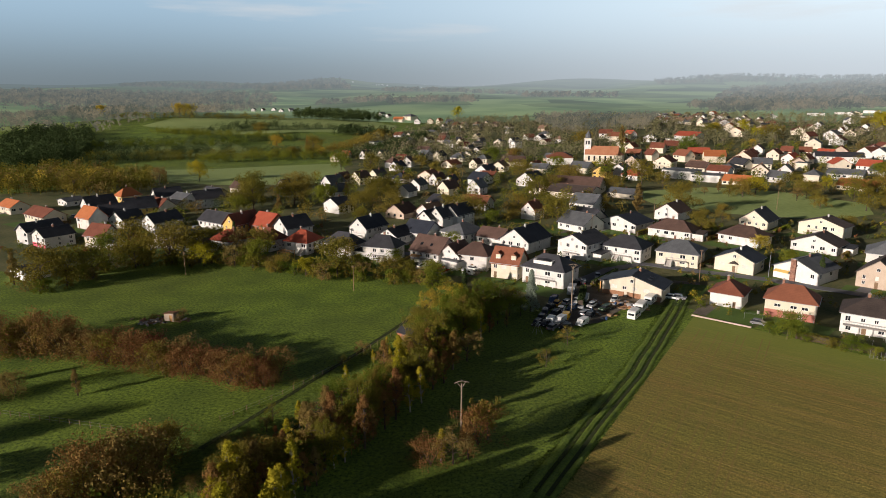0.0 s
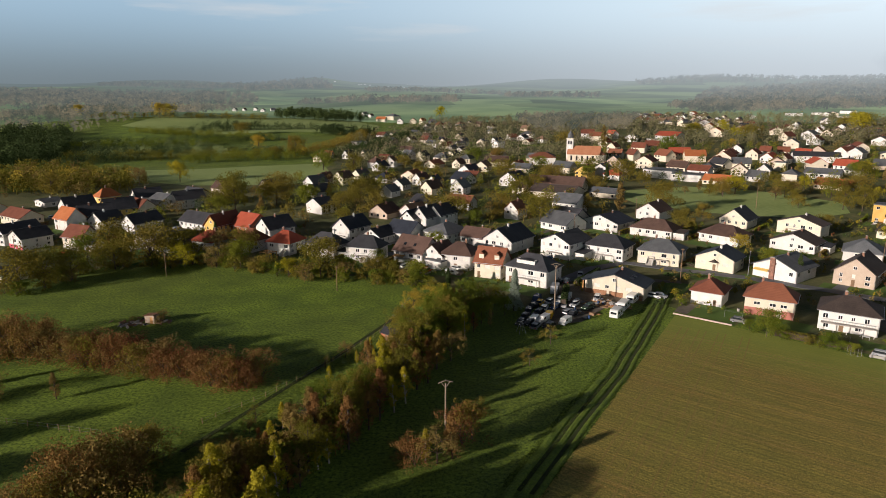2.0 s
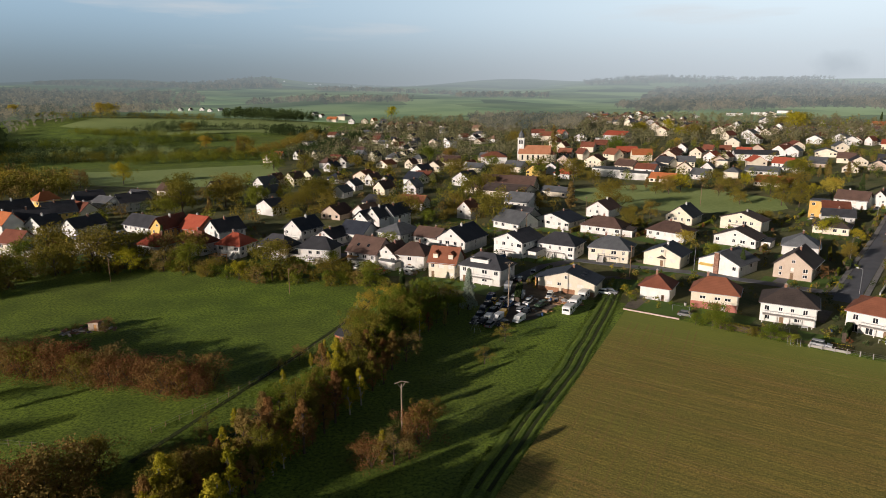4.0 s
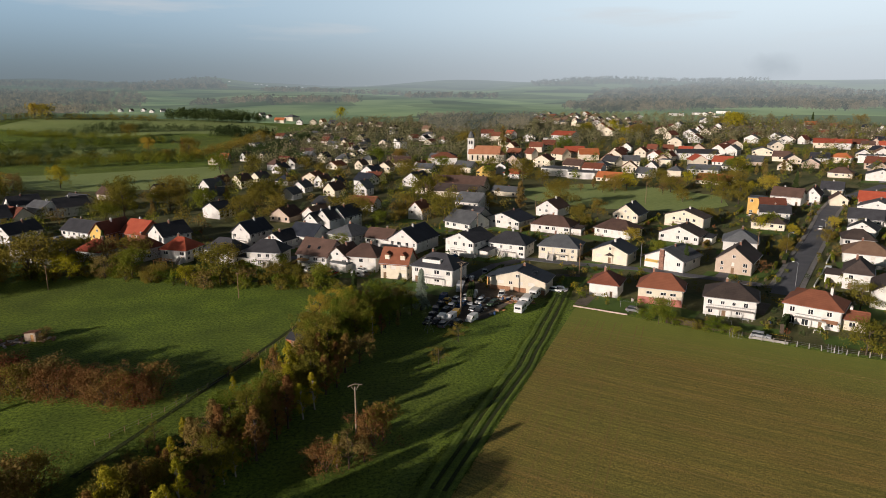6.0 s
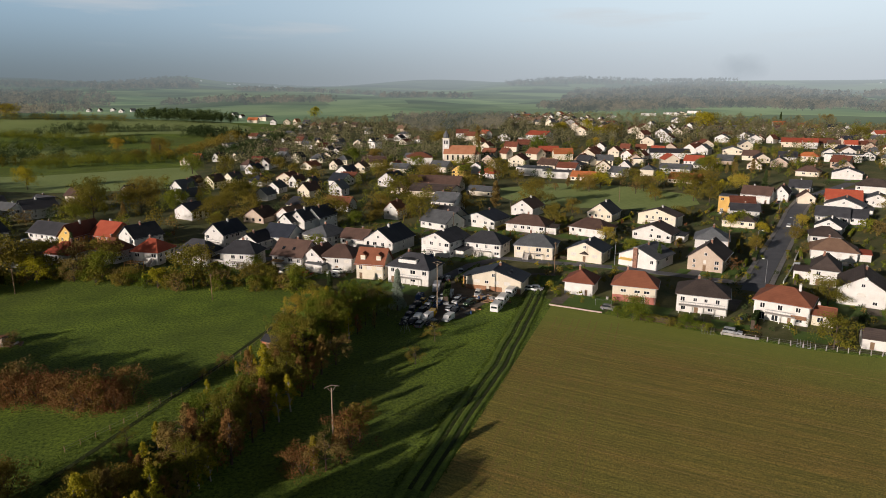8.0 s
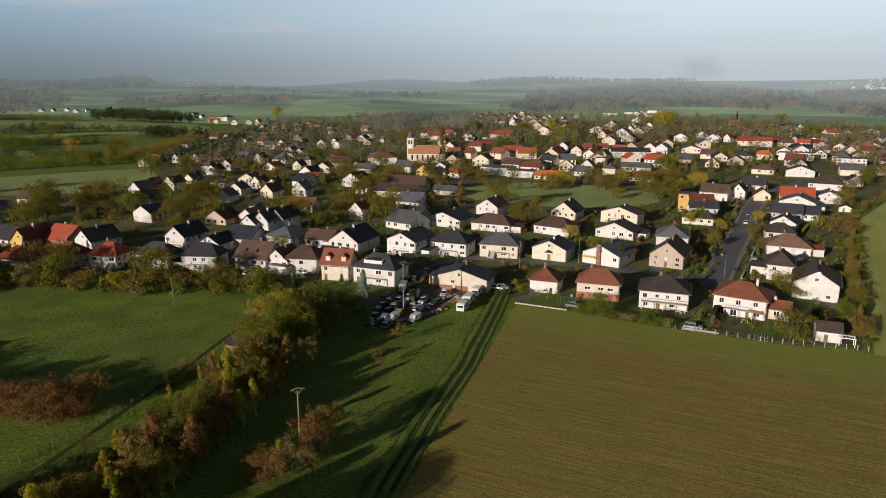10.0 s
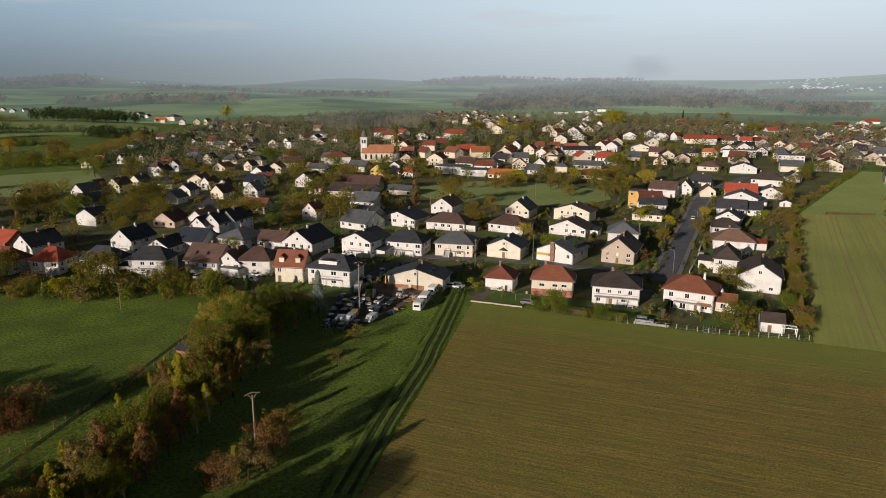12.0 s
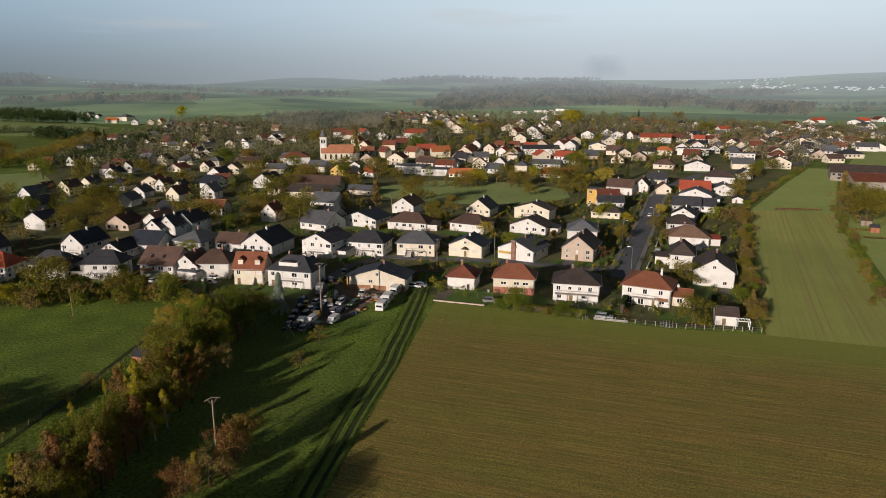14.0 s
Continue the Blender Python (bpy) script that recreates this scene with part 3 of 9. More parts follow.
def house(x, y, rot, w, d, h, kind, rise, roof, wall, extra="", seed=0, name="house", front=None, far=False):
    """A house whose front is w wide, facing the local -y; h: height of the eaves."""
    rng = random.Random(seed * 7919 + 13)
    FOOTPRINTS.append((x - math.sin(radians(rot)) * d / 2, y + math.cos(radians(rot)) * d / 2, math.hypot(w, d) / 2 + 0.6))
    shed = "shed" in extra
    if not far and not shed:
        HOMES.append((x, y, rot, w, d))
    label = f"{WALL_WORDS[wall]} {'garden shed' if shed else 'house'} with {ROOF_WORDS[roof]} {SHAPE_WORDS[kind]}"
    root = thing("garden_shed" if shed else name, pose(x, y, terrain(x, y), 0, 0, rot), label, "shed" if shed else "house", "" if shed else "houses of the village")
    s, z0 = Shape(), -0.6
    sides = [(Vector((-w / 2, 0, 0)), Vector((1, 0, 0)), Vector((0, -1, 0)), w), (Vector((w / 2, 0, 0)), Vector((0, 1, 0)), Vector((1, 0, 0)), d),
             (Vector((w / 2, d, 0)), Vector((-1, 0, 0)), Vector((0, 1, 0)), w), (Vector((-w / 2, d, 0)), Vector((0, -1, 0)), Vector((-1, 0, 0)), d)]
    eye = Matrix.Rotation(radians(-rot), 3, "Z") @ Vector((-x, -y, 0))
    for i, (p, u, n, width) in enumerate(sides):
        if i and n.dot(eye - p) < 0:
            holes = []
        elif i == 0 and front is not None:
            holes = front
        elif shed:
            holes = [(width * 0.3, width * 0.3 + 0.9, 0.05, 1.9, "door")] if i == 0 else []
        else:
            holes = openings(width, h, rng, "mix" if i == 0 else "plain") if i != 2 else []
            if far:
                holes = [(a, b, c, d, "plain") for a, b, c, d, k in holes if k in ("window", "door")][:(4 if i == 0 else 2) if math.hypot(x, y) < 620 else (2 if i == 0 else 1)]
        wall_side(s, p, u, n, width, z0, h, holes)
        fit_openings(root, holes, p, u, n)
    if kind in ("gf", "gp"):
        e = 0.10
        if kind == "gf":
            for yy, flip in ((0, 1), (d, -1)):
                t = [(-w / 2, yy, h), (w / 2, yy, h), (0, yy, h + rise - e)]
                s.face(*t[::flip])
        else:
            for xx, flip in ((-w / 2, -1), (w / 2, 1)):
                t = [(xx, 0, h), (xx, d, h), (xx, d / 2, h + rise - e)]
                s.face(*t[::flip])
    part("wall", s, WALLS[wall], root)
    part("roof", roof_shape(w, d, h, rise, kind, 0.2 if shed else 0.6), ROOFS[roof], root, f"{ROOF_WORDS[roof]} {SHAPE_WORDS[kind]}")
    if kind == "gf" and w > 6 and not shed and not far:
        f, g = window_kit(1.0, 1.0)
        att = part("window", f, None, root, m=Matrix.Translation((-0.5, -0.12, h + rise * 0.18)))
        part("pane", g, None, att)
    if "base=" in extra:
        b = Shape()
        pl = 2.1 if "BRICK" in extra else 1.5 if "CLAD" in extra else 1.6
        for a0, a1 in ((-w / 2 - 0.03, -w * 0.12), (-w * 0.04, w * 0.16), (w * 0.26, w / 2 + 0.03)):
            b.box(a0, -0.04, 0.0, a1, -0.003, pl)
        part("plinth", b, WALLS[extra.split("base=")[1].split()[0]], root, "brown clad lower wall" if "CLAD" in extra else "red painted lower storey")
    if shed or kind == "flat":
        return root
    # ridge, gutter, downpipe, chimney
    if kind in ("gf", "gp"):
        c = Shape()
        if kind == "gf":
            c.box(-0.14, -0.45, h + rise + 0.12, 0.14, d + 0.45, h + rise + 0.27)
        else:
            c.box(-w / 2 - 0.45, d / 2 - 0.14, h + rise + 0.12, w / 2 + 0.45, d / 2 + 0.14, h + rise + 0.27)
        part("ridge_cap", c, ROOFS[roof], root)
    if not far:
        gt = Shape()
        if kind != "gf":
            gt.box(-w / 2 - 0.4, -0.75, h - 0.26, w / 2 + 0.4, -0.61, h - 0.14)
        gt.box(w / 2 + 0.61, -0.4, h - 0.26, w / 2 + 0.75, d + 0.4, h - 0.14) if kind != "gp" else None
        part("gutter", gt, METAL, root, "zinc gutter")
        dp = Shape()
        dp.tube((w / 2 - 0.15, -0.09, 0), (w / 2 - 0.15, -0.09, h - 0.2), 0.05, 0.05)
        part("downpipe", dp, METAL, root)
    ch, cp = Shape(), Shape()
    cx, cy = (rng.uniform(-0.25, 0.25) * w, d / 2 + 0.3) if kind != "gf" else (0.5, d * rng.uniform(0.3, 0.7))
    ch.box(cx - 0.3, cy - 0.3, h + rise * 0.5, cx + 0.3, cy + 0.3, h + rise + 0.9)
    cp.box(cx - 0.38, cy - 0.38, h + rise + 0.9, cx + 0.38, cy + 0.38, h + rise + 1.0)
    if far:
        part("chimney", ch, CHIM, root)
        return root
    cp.tube((cx, cy, h + rise + 1.0), (cx, cy, h + rise + 1.3), 0.12, 0.10)
    chimney = part("chimney", ch, CHIM if rng.random() < 0.5 else WALLS["WHITE"], root)
    part("chimney_cap", cp, CONCRETE, chimney)
    if "skyl" in extra:
        slope = math.degrees(math.atan2(rise, d / 2))
        for fx in (-0.22, 0.12):
            k = Shape()
            k.box(-0.45, -0.6, 0.16, 0.45, 0.6, 0.30)
            part("roof_window", k, GLASS, root, "roof window", m=pose(w * fx, d * 0.22, h + rise * 0.44, slope))
    if "dorm" in extra:
        for fx in ((-0.28, 0.30) if kind == "gp" else (-0.05,)):
            wide = 0.8 if kind == "gp" else w * 0.22
            do, dr = Shape(), Shape()
            yb = d * 0.10
            do.box(w * fx - wide, yb, h - 0.2, w * fx + wide, d * 0.42, h + rise * 0.62)
            dr.prism([(w * fx - wide - 0.2, yb - 0.25, h + rise * 0.60), (w * fx + wide + 0.2, yb - 0.25, h + rise * 0.60), (w * fx, yb - 0.25, h + rise * 0.60 + (0.9 if kind == "gp" else 0.35))], (0, d * 0.4, 0))
            dm = part("dormer", do, WALLS[wall], root)
            part("dormer_roof", dr, ROOFS[roof], dm)
            f, g = window_kit(1.0, 1.0)
            part("dormer_window", f, None, dm, m=Matrix.Translation((w * fx - 0.5, yb - 0.10, h + 0.5)))
    return root


# ---- trees and bushes ----
def leaf_cluster(s, c, radius, count, size, rng, flat=0.0):
    """Small leaf sprays scattered round c, each a bent pair of triangles facing its own way."""
    for _ in range(count):
        d = Vector((rng.gauss(0, 1), rng.gauss(0, 1), rng.gauss(0, 1))).normalized()
        p = c + d * radius * rng.uniform(0.35, 1.0) ** 0.6
        n = (d + Vector((rng.gauss(0, 0.6), rng.gauss(0, 0.6), rng.gauss(0, 0.5) + 0.3))).normalized()
        u = n.orthogonal().normalized()
        u = Matrix.Rotation(rng.uniform(0, 6.28), 3, n) @ u
        v = n.cross(u)
        k = size * rng.uniform(0.6, 1.35)
        s.face(p - u * k, p + u * k * 0.7 - v * k * 0.75, p + u * k * 0.5 + v * k * 0.8)


def tree(kind, height, width, leaves, seed, clumps=60, per=16, size=0.3, bare=0.0, bark=None, label="", name="tree", category="tree", full=1.0):
    """A tree: tapered trunk, limbs and a crown of many small leaves. kind: round, tall, cone or shrub."""
    rng = random.Random(seed)
    root = thing(name, pose(0, 0, -500), label, category)
    t, crown = Shape(), Shape()
    foot = {"round": 0.24 if full == 1.0 else 0.12, "tall": 0.16, "cone": 0.06, "shrub": 0.02}[kind]
    r0 = 0.022 * height + 0.03
    lean = Vector((rng.uniform(-0.05, 0.05), rng.uniform(-0.05, 0.05), 1))
    pts = [lean * (height * f * 0.93) + Vector((rng.uniform(-1, 1), rng.uniform(-1, 1), 0)) * 0.012 * height * f for f in (0, 0.2, 0.42, 0.65, 0.85, 1)]
    if kind != "shrub":
        for i in range(5):
            t.tube(pts[i], pts[i + 1], r0 * (1 - 0.18 * i), r0 * (1 - 0.18 * (i + 1)), 6)
    ends = []
    for i in range(7 if kind == "shrub" else 13):
        f = rng.uniform(foot + 0.05, 0.85) if kind != "shrub" else 0.02
        a = i * 2.4 + rng.uniform(-0.4, 0.4)
        base = lean * (height * f * 0.93)
        reach = width / 2 * {"round": 0.85, "tall": 0.62 * (1.04 - f), "cone": 0.9 * (1 - f), "shrub": 0.8}[kind] * rng.uniform(0.7, 1)
        up = {"round": 0.5, "tall": 1.1, "cone": -0.05, "shrub": 1.0}[kind] * reach + (height * 0.35 if kind == "shrub" else 0)
        tip = base + Vector((math.cos(a) * reach, math.sin(a) * reach, up))
        mid = base.lerp(tip, 0.5) + Vector((0, 0, 0.06 * height))
        t.tube(base, mid, r0 * 0.42, r0 * 0.28, 5)
        t.tube(mid, tip, r0 * 0.28, r0 * 0.08, 4)
        ends.append(tip)
        for _ in range(2 if per > 24 else 0):
            q = mid.lerp(tip, rng.uniform(0.2, 0.8))
            t.tube(q, q + Vector((rng.uniform(-1, 1), rng.uniform(-1, 1), rng.uniform(0.2, 1))) * reach * 0.35, r0 * 0.14, r0 * 0.04, 3)
    part("trunk", t, bark or BARK, root)
    top = lean * height * 0.95
    lobes = ends + [pts[4], pts[5], top] + ([Vector((q.x, q.y, q.z * 0.3)) for q in ends] + [Vector((q.x * 0.6, q.y * 0.6, q.z * 0.55)) for q in ends] if kind == "shrub" else [])
    done, tries = 0, 0
    while done < clumps and tries < clumps * 12:
        tries += 1
        if kind in ("round", "shrub"):
            # clumps gather round the ends of the limbs, so that gaps stay between them
            q = lobes[tries % len(lobes)] if rng.random() < 0.8 else lobes[0].lerp(top, rng.random())
            c = q + Vector((rng.gauss(0, 1), rng.gauss(0, 1), rng.gauss(0.1, 0.8))) * width * 0.125 * full
            f = c.z / height
            if not (0.04 if kind == "shrub" else foot) < f < 1.0:
                continue
        else:
            f = foot + (1 - foot) * rng.random() ** 0.85
            g = (f - foot) / (1 - foot)
            prof = 1.02 - f if kind == "cone" else max(0.07, (1 - g) ** 0.62 * min(1.0, 0.35 + 2.4 * g))
            a, q = rng.uniform(0, math.tau), rng.random() ** 0.5
            wob = 0.80 + 0.55 * noise.noise(Vector((math.cos(a) * 1.6, math.sin(a) * 1.6, f * 5 + seed)))
            c = lean * (height * f * 0.97) + Vector((math.cos(a), math.sin(a), 0)) * (width / 2 * prof * q * wob)
        done += 1
        if bare and rng.random() < bare:
            continue
        leaf_cluster(crown, c, width * {"cone": 0.085, "tall": 0.10, "round": 0.105 * full, "shrub": 0.13}[kind], per, size, rng)
    part("crown", crown, LEAVES[leaves], root)
    return root


def inside(x, y, poly):
    odd = False
    for (x0, y0), (x1, y1) in zip(poly, poly[1:] + poly[:1]):
        if (y0 > y) != (y1 > y) and x < (x1 - x0) * (y - y0) / (y1 - y0) + x0:
            odd = not odd
    return odd


def scatter(poly, count, rng):
    """Random points inside a polygon."""
    xs, ys = [p[0] for p in poly], [p[1] for p in poly]
    got = []
    while len(got) < count:
        x, y = rng.uniform(min(xs), max(xs)), rng.uniform(min(ys), max(ys))
        if inside(x, y, poly):
            got.append((x, y))
    return got


def woods(name, spots, height, mat, label, seed, quads=26, size=1.3, lift=0.0, kind="stuff", slim=0.42):
    """Many far trees as one object: each a loose crown of leaf sprays over a stub of trunk."""
    rng, s = random.Random(seed), Shape()
    for x, y in spots:
        h = height * rng.uniform(0.65, 1.25)
        z, w = terrain(x, y) + lift, h * slim * rng.uniform(0.8, 1.3)
        s.tube((x, y, z - 0.5), (x, y, z + h * 0.45), h * 0.025, h * 0.012, 4)
        lumps = []
        for i in range(6):
            f, a = (0.25, 0.42, 0.5, 0.62, 0.7, 0.84)[i], i * 2.4 + rng.uniform(0, 1.2)
            q = w * rng.uniform(0.25, 0.6) * math.sin(math.pi * min(0.9, f + 0.05)) ** 0.5
            lumps.append((Vector((x + math.cos(a) * q, y + math.sin(a) * q, z + h * f)), w * rng.uniform(0.42, 0.62), h * rng.uniform(0.13, 0.19)))
        for i in range(quads):
            c, rw, rh = lumps[i % 6]
            n = Vector((rng.gauss(0, 1), rng.gauss(0, 1), rng.gauss(0.25, 1))).normalized()
            p = c + Vector((n.x * rw, n.y * rw, n.z * rh)) * rng.uniform(0.7, 1.05)
            n = (n + Vector((rng.gauss(0, 0.35), rng.gauss(0, 0.35), rng.gauss(0, 0.35)))).normalized()
            u = Matrix.Rotation(rng.uniform(0, 6.28), 3, n) @ n.orthogonal().normalized()
            v, k = n.cross(u), size * h / 12 * rng.uniform(0.6, 1.4)
            s.face(p - u * k, p - v * k * 0.7, p + u * k, p + v * k * 0.7)
    return tagged(new(name, s.mesh(name, mat)), label, "trees", kind=kind)


def line_spots(line, step, spread, rng):
    got = []
    for (x0, y0), (x1, y1) in zip(line, line[1:]):
        n = max(1, int(math.hypot(x1 - x0, y1 - y0) / step))
        got += [(x0 + (x1 - x0) * (i + rng.random()) / n + rng.gauss(0, spread), y0 + (y1 - y0) * (i + rng.random()) / n + rng.gauss(0, spread)) for i in range(n)]
    return got


ROADS = [(130.8, 165.4), (164.9, 200.4), (209.7, 246.3), (240.0, 278.3), (269.5, 305.9), (44.4, 199.9), (69.1, 219.7), (85.1, 209.4), (101.9, 200.2), (121.9, 183.9), (-49.4, 246.8), (-9.9, 234.5), (17.3, 222.1), (34.6, 207.3)]


def free(x, y, room):
    if any(math.hypot(x - a, y - b) < r + room for a, b, r in FOOTPRINTS):
        return False
    for (x0, y0), (x1, y1) in zip(ROADS, ROADS[1:]):
        dx, dy = x1 - x0, y1 - y0
        if math.hypot(dx, dy) > 74:
            continue
        f = max(0, min(1, ((x - x0) * dx + (y - y0) * dy) / (dx * dx + dy * dy)))
        if math.hypot(x - x0 - f * dx, y - y0 - f * dy) < 4.5 + room:
            return False
    return True



# ---- ground ----
def build_ground():
    s, rings, seg = Shape(), [0.0], 240
    r = 12.0
    while r < 4300:
        rings.append(r)
        r *= 1.055 if r > 250 else 1.12
    rings.append(4480.0)
    s.v.append((0, 0, terrain(0, 0)))
    for r in rings[1:]:
        for i in range(seg):
            a = i * math.tau / seg
            x, y = r * math.sin(a), r * math.cos(a)
            s.v.append((x, y, terrain(x, y)))
    for i in range(seg):
        s.f.append((0, 1 + (i + 1) % seg, 1 + i))
    for k in range(len(rings) - 2):
        o, p = 1 + k * seg, 1 + (k + 1) * seg
        for i in range(seg):
            j = (i + 1) % seg
            s.f.append((o + i, o + j, p + j, p + i))
    return tagged(new("ground", s.mesh("ground", GRASS, True)), "green pasture land that rolls to the hills", "ground", kind="structure")


build_ground()


def build_backdrop():
    s, seg, rings = Shape(), 240, []
    r = 1080.0
    while r < 4500:
        rings.append(r)
        r *= 1.03
    for r in rings:
        for i in range(seg):
            a = radians(-100 + 200 * i / (seg - 1))
            x, y = r * math.sin(a), r * math.cos(a)
            s.v.append((x, y, terrain(x, y) + (1.5 if r > 1081 else -2)))
    for k in range(len(rings) - 1):
        for i in range(seg - 1):
            s.f.append((k * seg + i, k * seg + i + 1, (k + 1) * seg + i + 1, (k + 1) * seg + i))
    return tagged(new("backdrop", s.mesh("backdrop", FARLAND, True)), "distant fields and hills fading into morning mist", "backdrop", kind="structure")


build_backdrop()


def draped(name, points, z, mat, label, longest=14.0, kind="structure", category=""):
    """A patch of ground cover that follows the terrain."""
    bm = bmesh.new()
    bm.faces.new([bm.verts.new((x, y, 0)) for x, y in points])
    bmesh.ops.triangulate(bm, faces=bm.faces[:])
    for _ in range(6):
        edges = [e for e in bm.edges if e.calc_length() > longest]
        if not edges:
            break
        bmesh.ops.subdivide_edges(bm, edges=edges, cuts=1)
        bmesh.ops.triangulate(bm, faces=bm.faces[:])
    for v in bm.verts:
        v.co.z = terrain(v.co.x, v.co.y) + z
    bmesh.ops.recalc_face_normals(bm, faces=bm.faces[:])
    me = bpy.data.meshes.new(name)
    bm.to_mesh(me)
    bm.free()
    me.materials.append(mat)
    return tagged(new(name, me), label, category or name, kind=kind)


HAYFIELD = material("pale_grass_field", (0.265, 0.340, 0.085), (0.355, 0.420, 0.120), 0.9, 0.03, 0.5, 0.5, 0.2)
PASTURE = material("bright_pasture", (0.215, 0.285, 0.080), (0.305, 0.370, 0.120), 0.9, 0.02, 0.5, 0.5, 0.2)
GARDEN = material("garden_ground", (0.055, 0.080, 0.020), (0.165, 0.150, 0.058), 0.95, 0.07, 0.7, 0.9, 0.25, detail=10.0, gritty=0.75)
GARDENS = [(-123.4, 204.9), (-106.1, 224.6), (-76.5, 222.1), (-44.4, 211.0), (-12.3, 202.4), (4.9, 192.5), (27.1, 172.8), (40.7, 180.2), (66.6, 172.8), (79.0, 156.7), (101.2, 135.7), (114.8, 123.4), (132.3, 112.3), (165.4, 146.9), (209.8, 188.8), (264.1, 240.6), (348.0, 293.7), (459.1, 365.3), (641.7, 518.3), (641.7, 987.2), (473.9, 1234.0), (158.0, 1110.6), (17.3, 1147.7), (-97.5, 800.9), (-74.0, 446.7), (-204.9, 435.6), (-264.1, 386.3), (-185.1, 234.5), (-148.1, 212.3)]
draped("garden_land", GARDENS, 0.03, GARDEN, "garden ground with grass, soil and fallen leaves between the houses")
draped("pasture", [(107.4, 388.7), (162.9, 404.8), (197.4, 381.3), (219.7, 335.7), (206.1, 308.5), (180.2, 297.4), (137.0, 315.9), (112.3, 345.5)], 0.10, PASTURE, "open green meadow in the middle of the village")
draped("pasture", [(-214, 452), (-146.9, 423.3), (-88.9, 425.7), (-64.2, 459.1), (-87.6, 556.6), (-140.7, 536.8), (-180.2, 517.1), (-236, 512)], 0.10, PASTURE, "bright green pasture on the slope")
draped("pasture", [(-402.3, 779.9), (-262.9, 800.9), (-181.4, 654.0), (-254.2, 612.1), (-332.0, 639.2)], 0.15, PASTURE, "bright green pasture on the slope")
draped("pasture", [(-413.4, 912.0), (-360.3, 1419.1), (-72.8, 1019.3), (-70.3, 878.6), (-170.3, 893.4), (-277.7, 847.8)], 0.2, PASTURE, "bright green pasture on the slope", 30)
draped("pasture", [(-842.9, 1269.8), (-808.3, 1417.9), (-515.8, 930.5), (-576.3, 863.8)], 0.25, PASTURE, "pale green field between woods", 30)
draped("yard", [(25, 160), (30, 157), (40, 160), (50, 172), (60, 176), (52, 187), (44, 199), (38, 186), (34, 172)], 0.08, GRAVEL, "worn gravel yard full of parked cars")
draped("crop_field", [(66.0, 164.1), (78.4, 154.5), (100.0, 133.3), (114.9, 120.8), (132.3, 109.8), (320.9, -49.4), (185.1, -246.8), (-148.1, -172.8), (15.4, 83.2)], 0.06, CROP, "brown-green field of young winter crop with tractor lines", 22)
draped("young_crop_strip", [(131.9, 109.3), (166.2, 143.8), (210.7, 185.8), (264.1, 236.9), (296.2, 217.2), (188.1, 117.7), (370.2, -24.7), (322.5, -51.4)], 0.08, STRIP, "pale green strip of sprouting crop")
ribbon("street", [(130.8, 165.4), (164.9, 200.4), (209.7, 246.3), (240.0, 278.3), (269.5, 305.9), (327.5, 337.4)], 6.4, 0.10, ASPHALT, "straight asphalt village street")
ribbon("lane", [(44.4, 199.9), (55.5, 212.3), (69.2, 219.8), (85.3, 209.4), (101.9, 200.2), (121.9, 183.9), (135.7, 171.5)], 4.4, 0.12, ASPHALT, "narrow asphalt lane between the houses")
ribbon("lane", [(-96.3, 264.1), (-49.4, 246.8), (-9.9, 234.5), (17.3, 222.1), (34.6, 207.3), (45.7, 197.4)], 4.5, 0.11, ASPHALT, "asphalt lane behind the white houses")
ribbon("lane", [(72.2, 197.4), (79.6, 195.0)], 3.0, 0.14, GRAVEL, "short gravel drive")
RUT = material("dark_grass", (0.024, 0.038, 0.007), (0.052, 0.062, 0.014), 0.95, 0.5, 3, 0.8, 0.06)
# farm track along the edge of the field: sunken wheel lines between ridges of rank grass
def farm_track(line):
    profile = ((-2.9, 0.02), (-2.5, 0.34), (-2.1, 0.36), (-1.8, 0.03), (-1.1, 0.03), (-0.8, 0.34), (-0.2, 0.40), (0.2, 0.03), (0.9, 0.03), (1.2, 0.36), (1.9, 0.40), (2.5, 0.02))
    rng, s, rows_of = random.Random(17), Shape(), []
    for (x0, y0), (x1, y1) in zip(line, line[1:]):
        long = math.hypot(x1 - x0, y1 - y0)
        ux, uy = (x1 - x0) / long, (y1 - y0) / long
        for i in range(int(long / 0.9)):
            x, y = x0 + ux * i * 0.9, y0 + uy * i * 0.9
            wav = noise.noise(Vector((x * 0.08, y * 0.08, 0))) * 0.35
            rows_of.append([(x - uy * (o + wav), y + ux * (o + wav), 0.02 + h * rng.uniform(0.42, 0.66)) for o, h in profile])
    m = len(profile)
    s.v = [p for row in rows_of for p in row]
    s.f = [(k * m + i, k * m + i + 1, (k + 1) * m + i + 1, (k + 1) * m + i) for k in range(len(rows_of) - 1) for i in range(m - 1)]
    tagged(new("farm_track", s.mesh("farm_track", VERGE)), "grassy farm track with deep ruts along the field edge", "farm track", kind="structure")


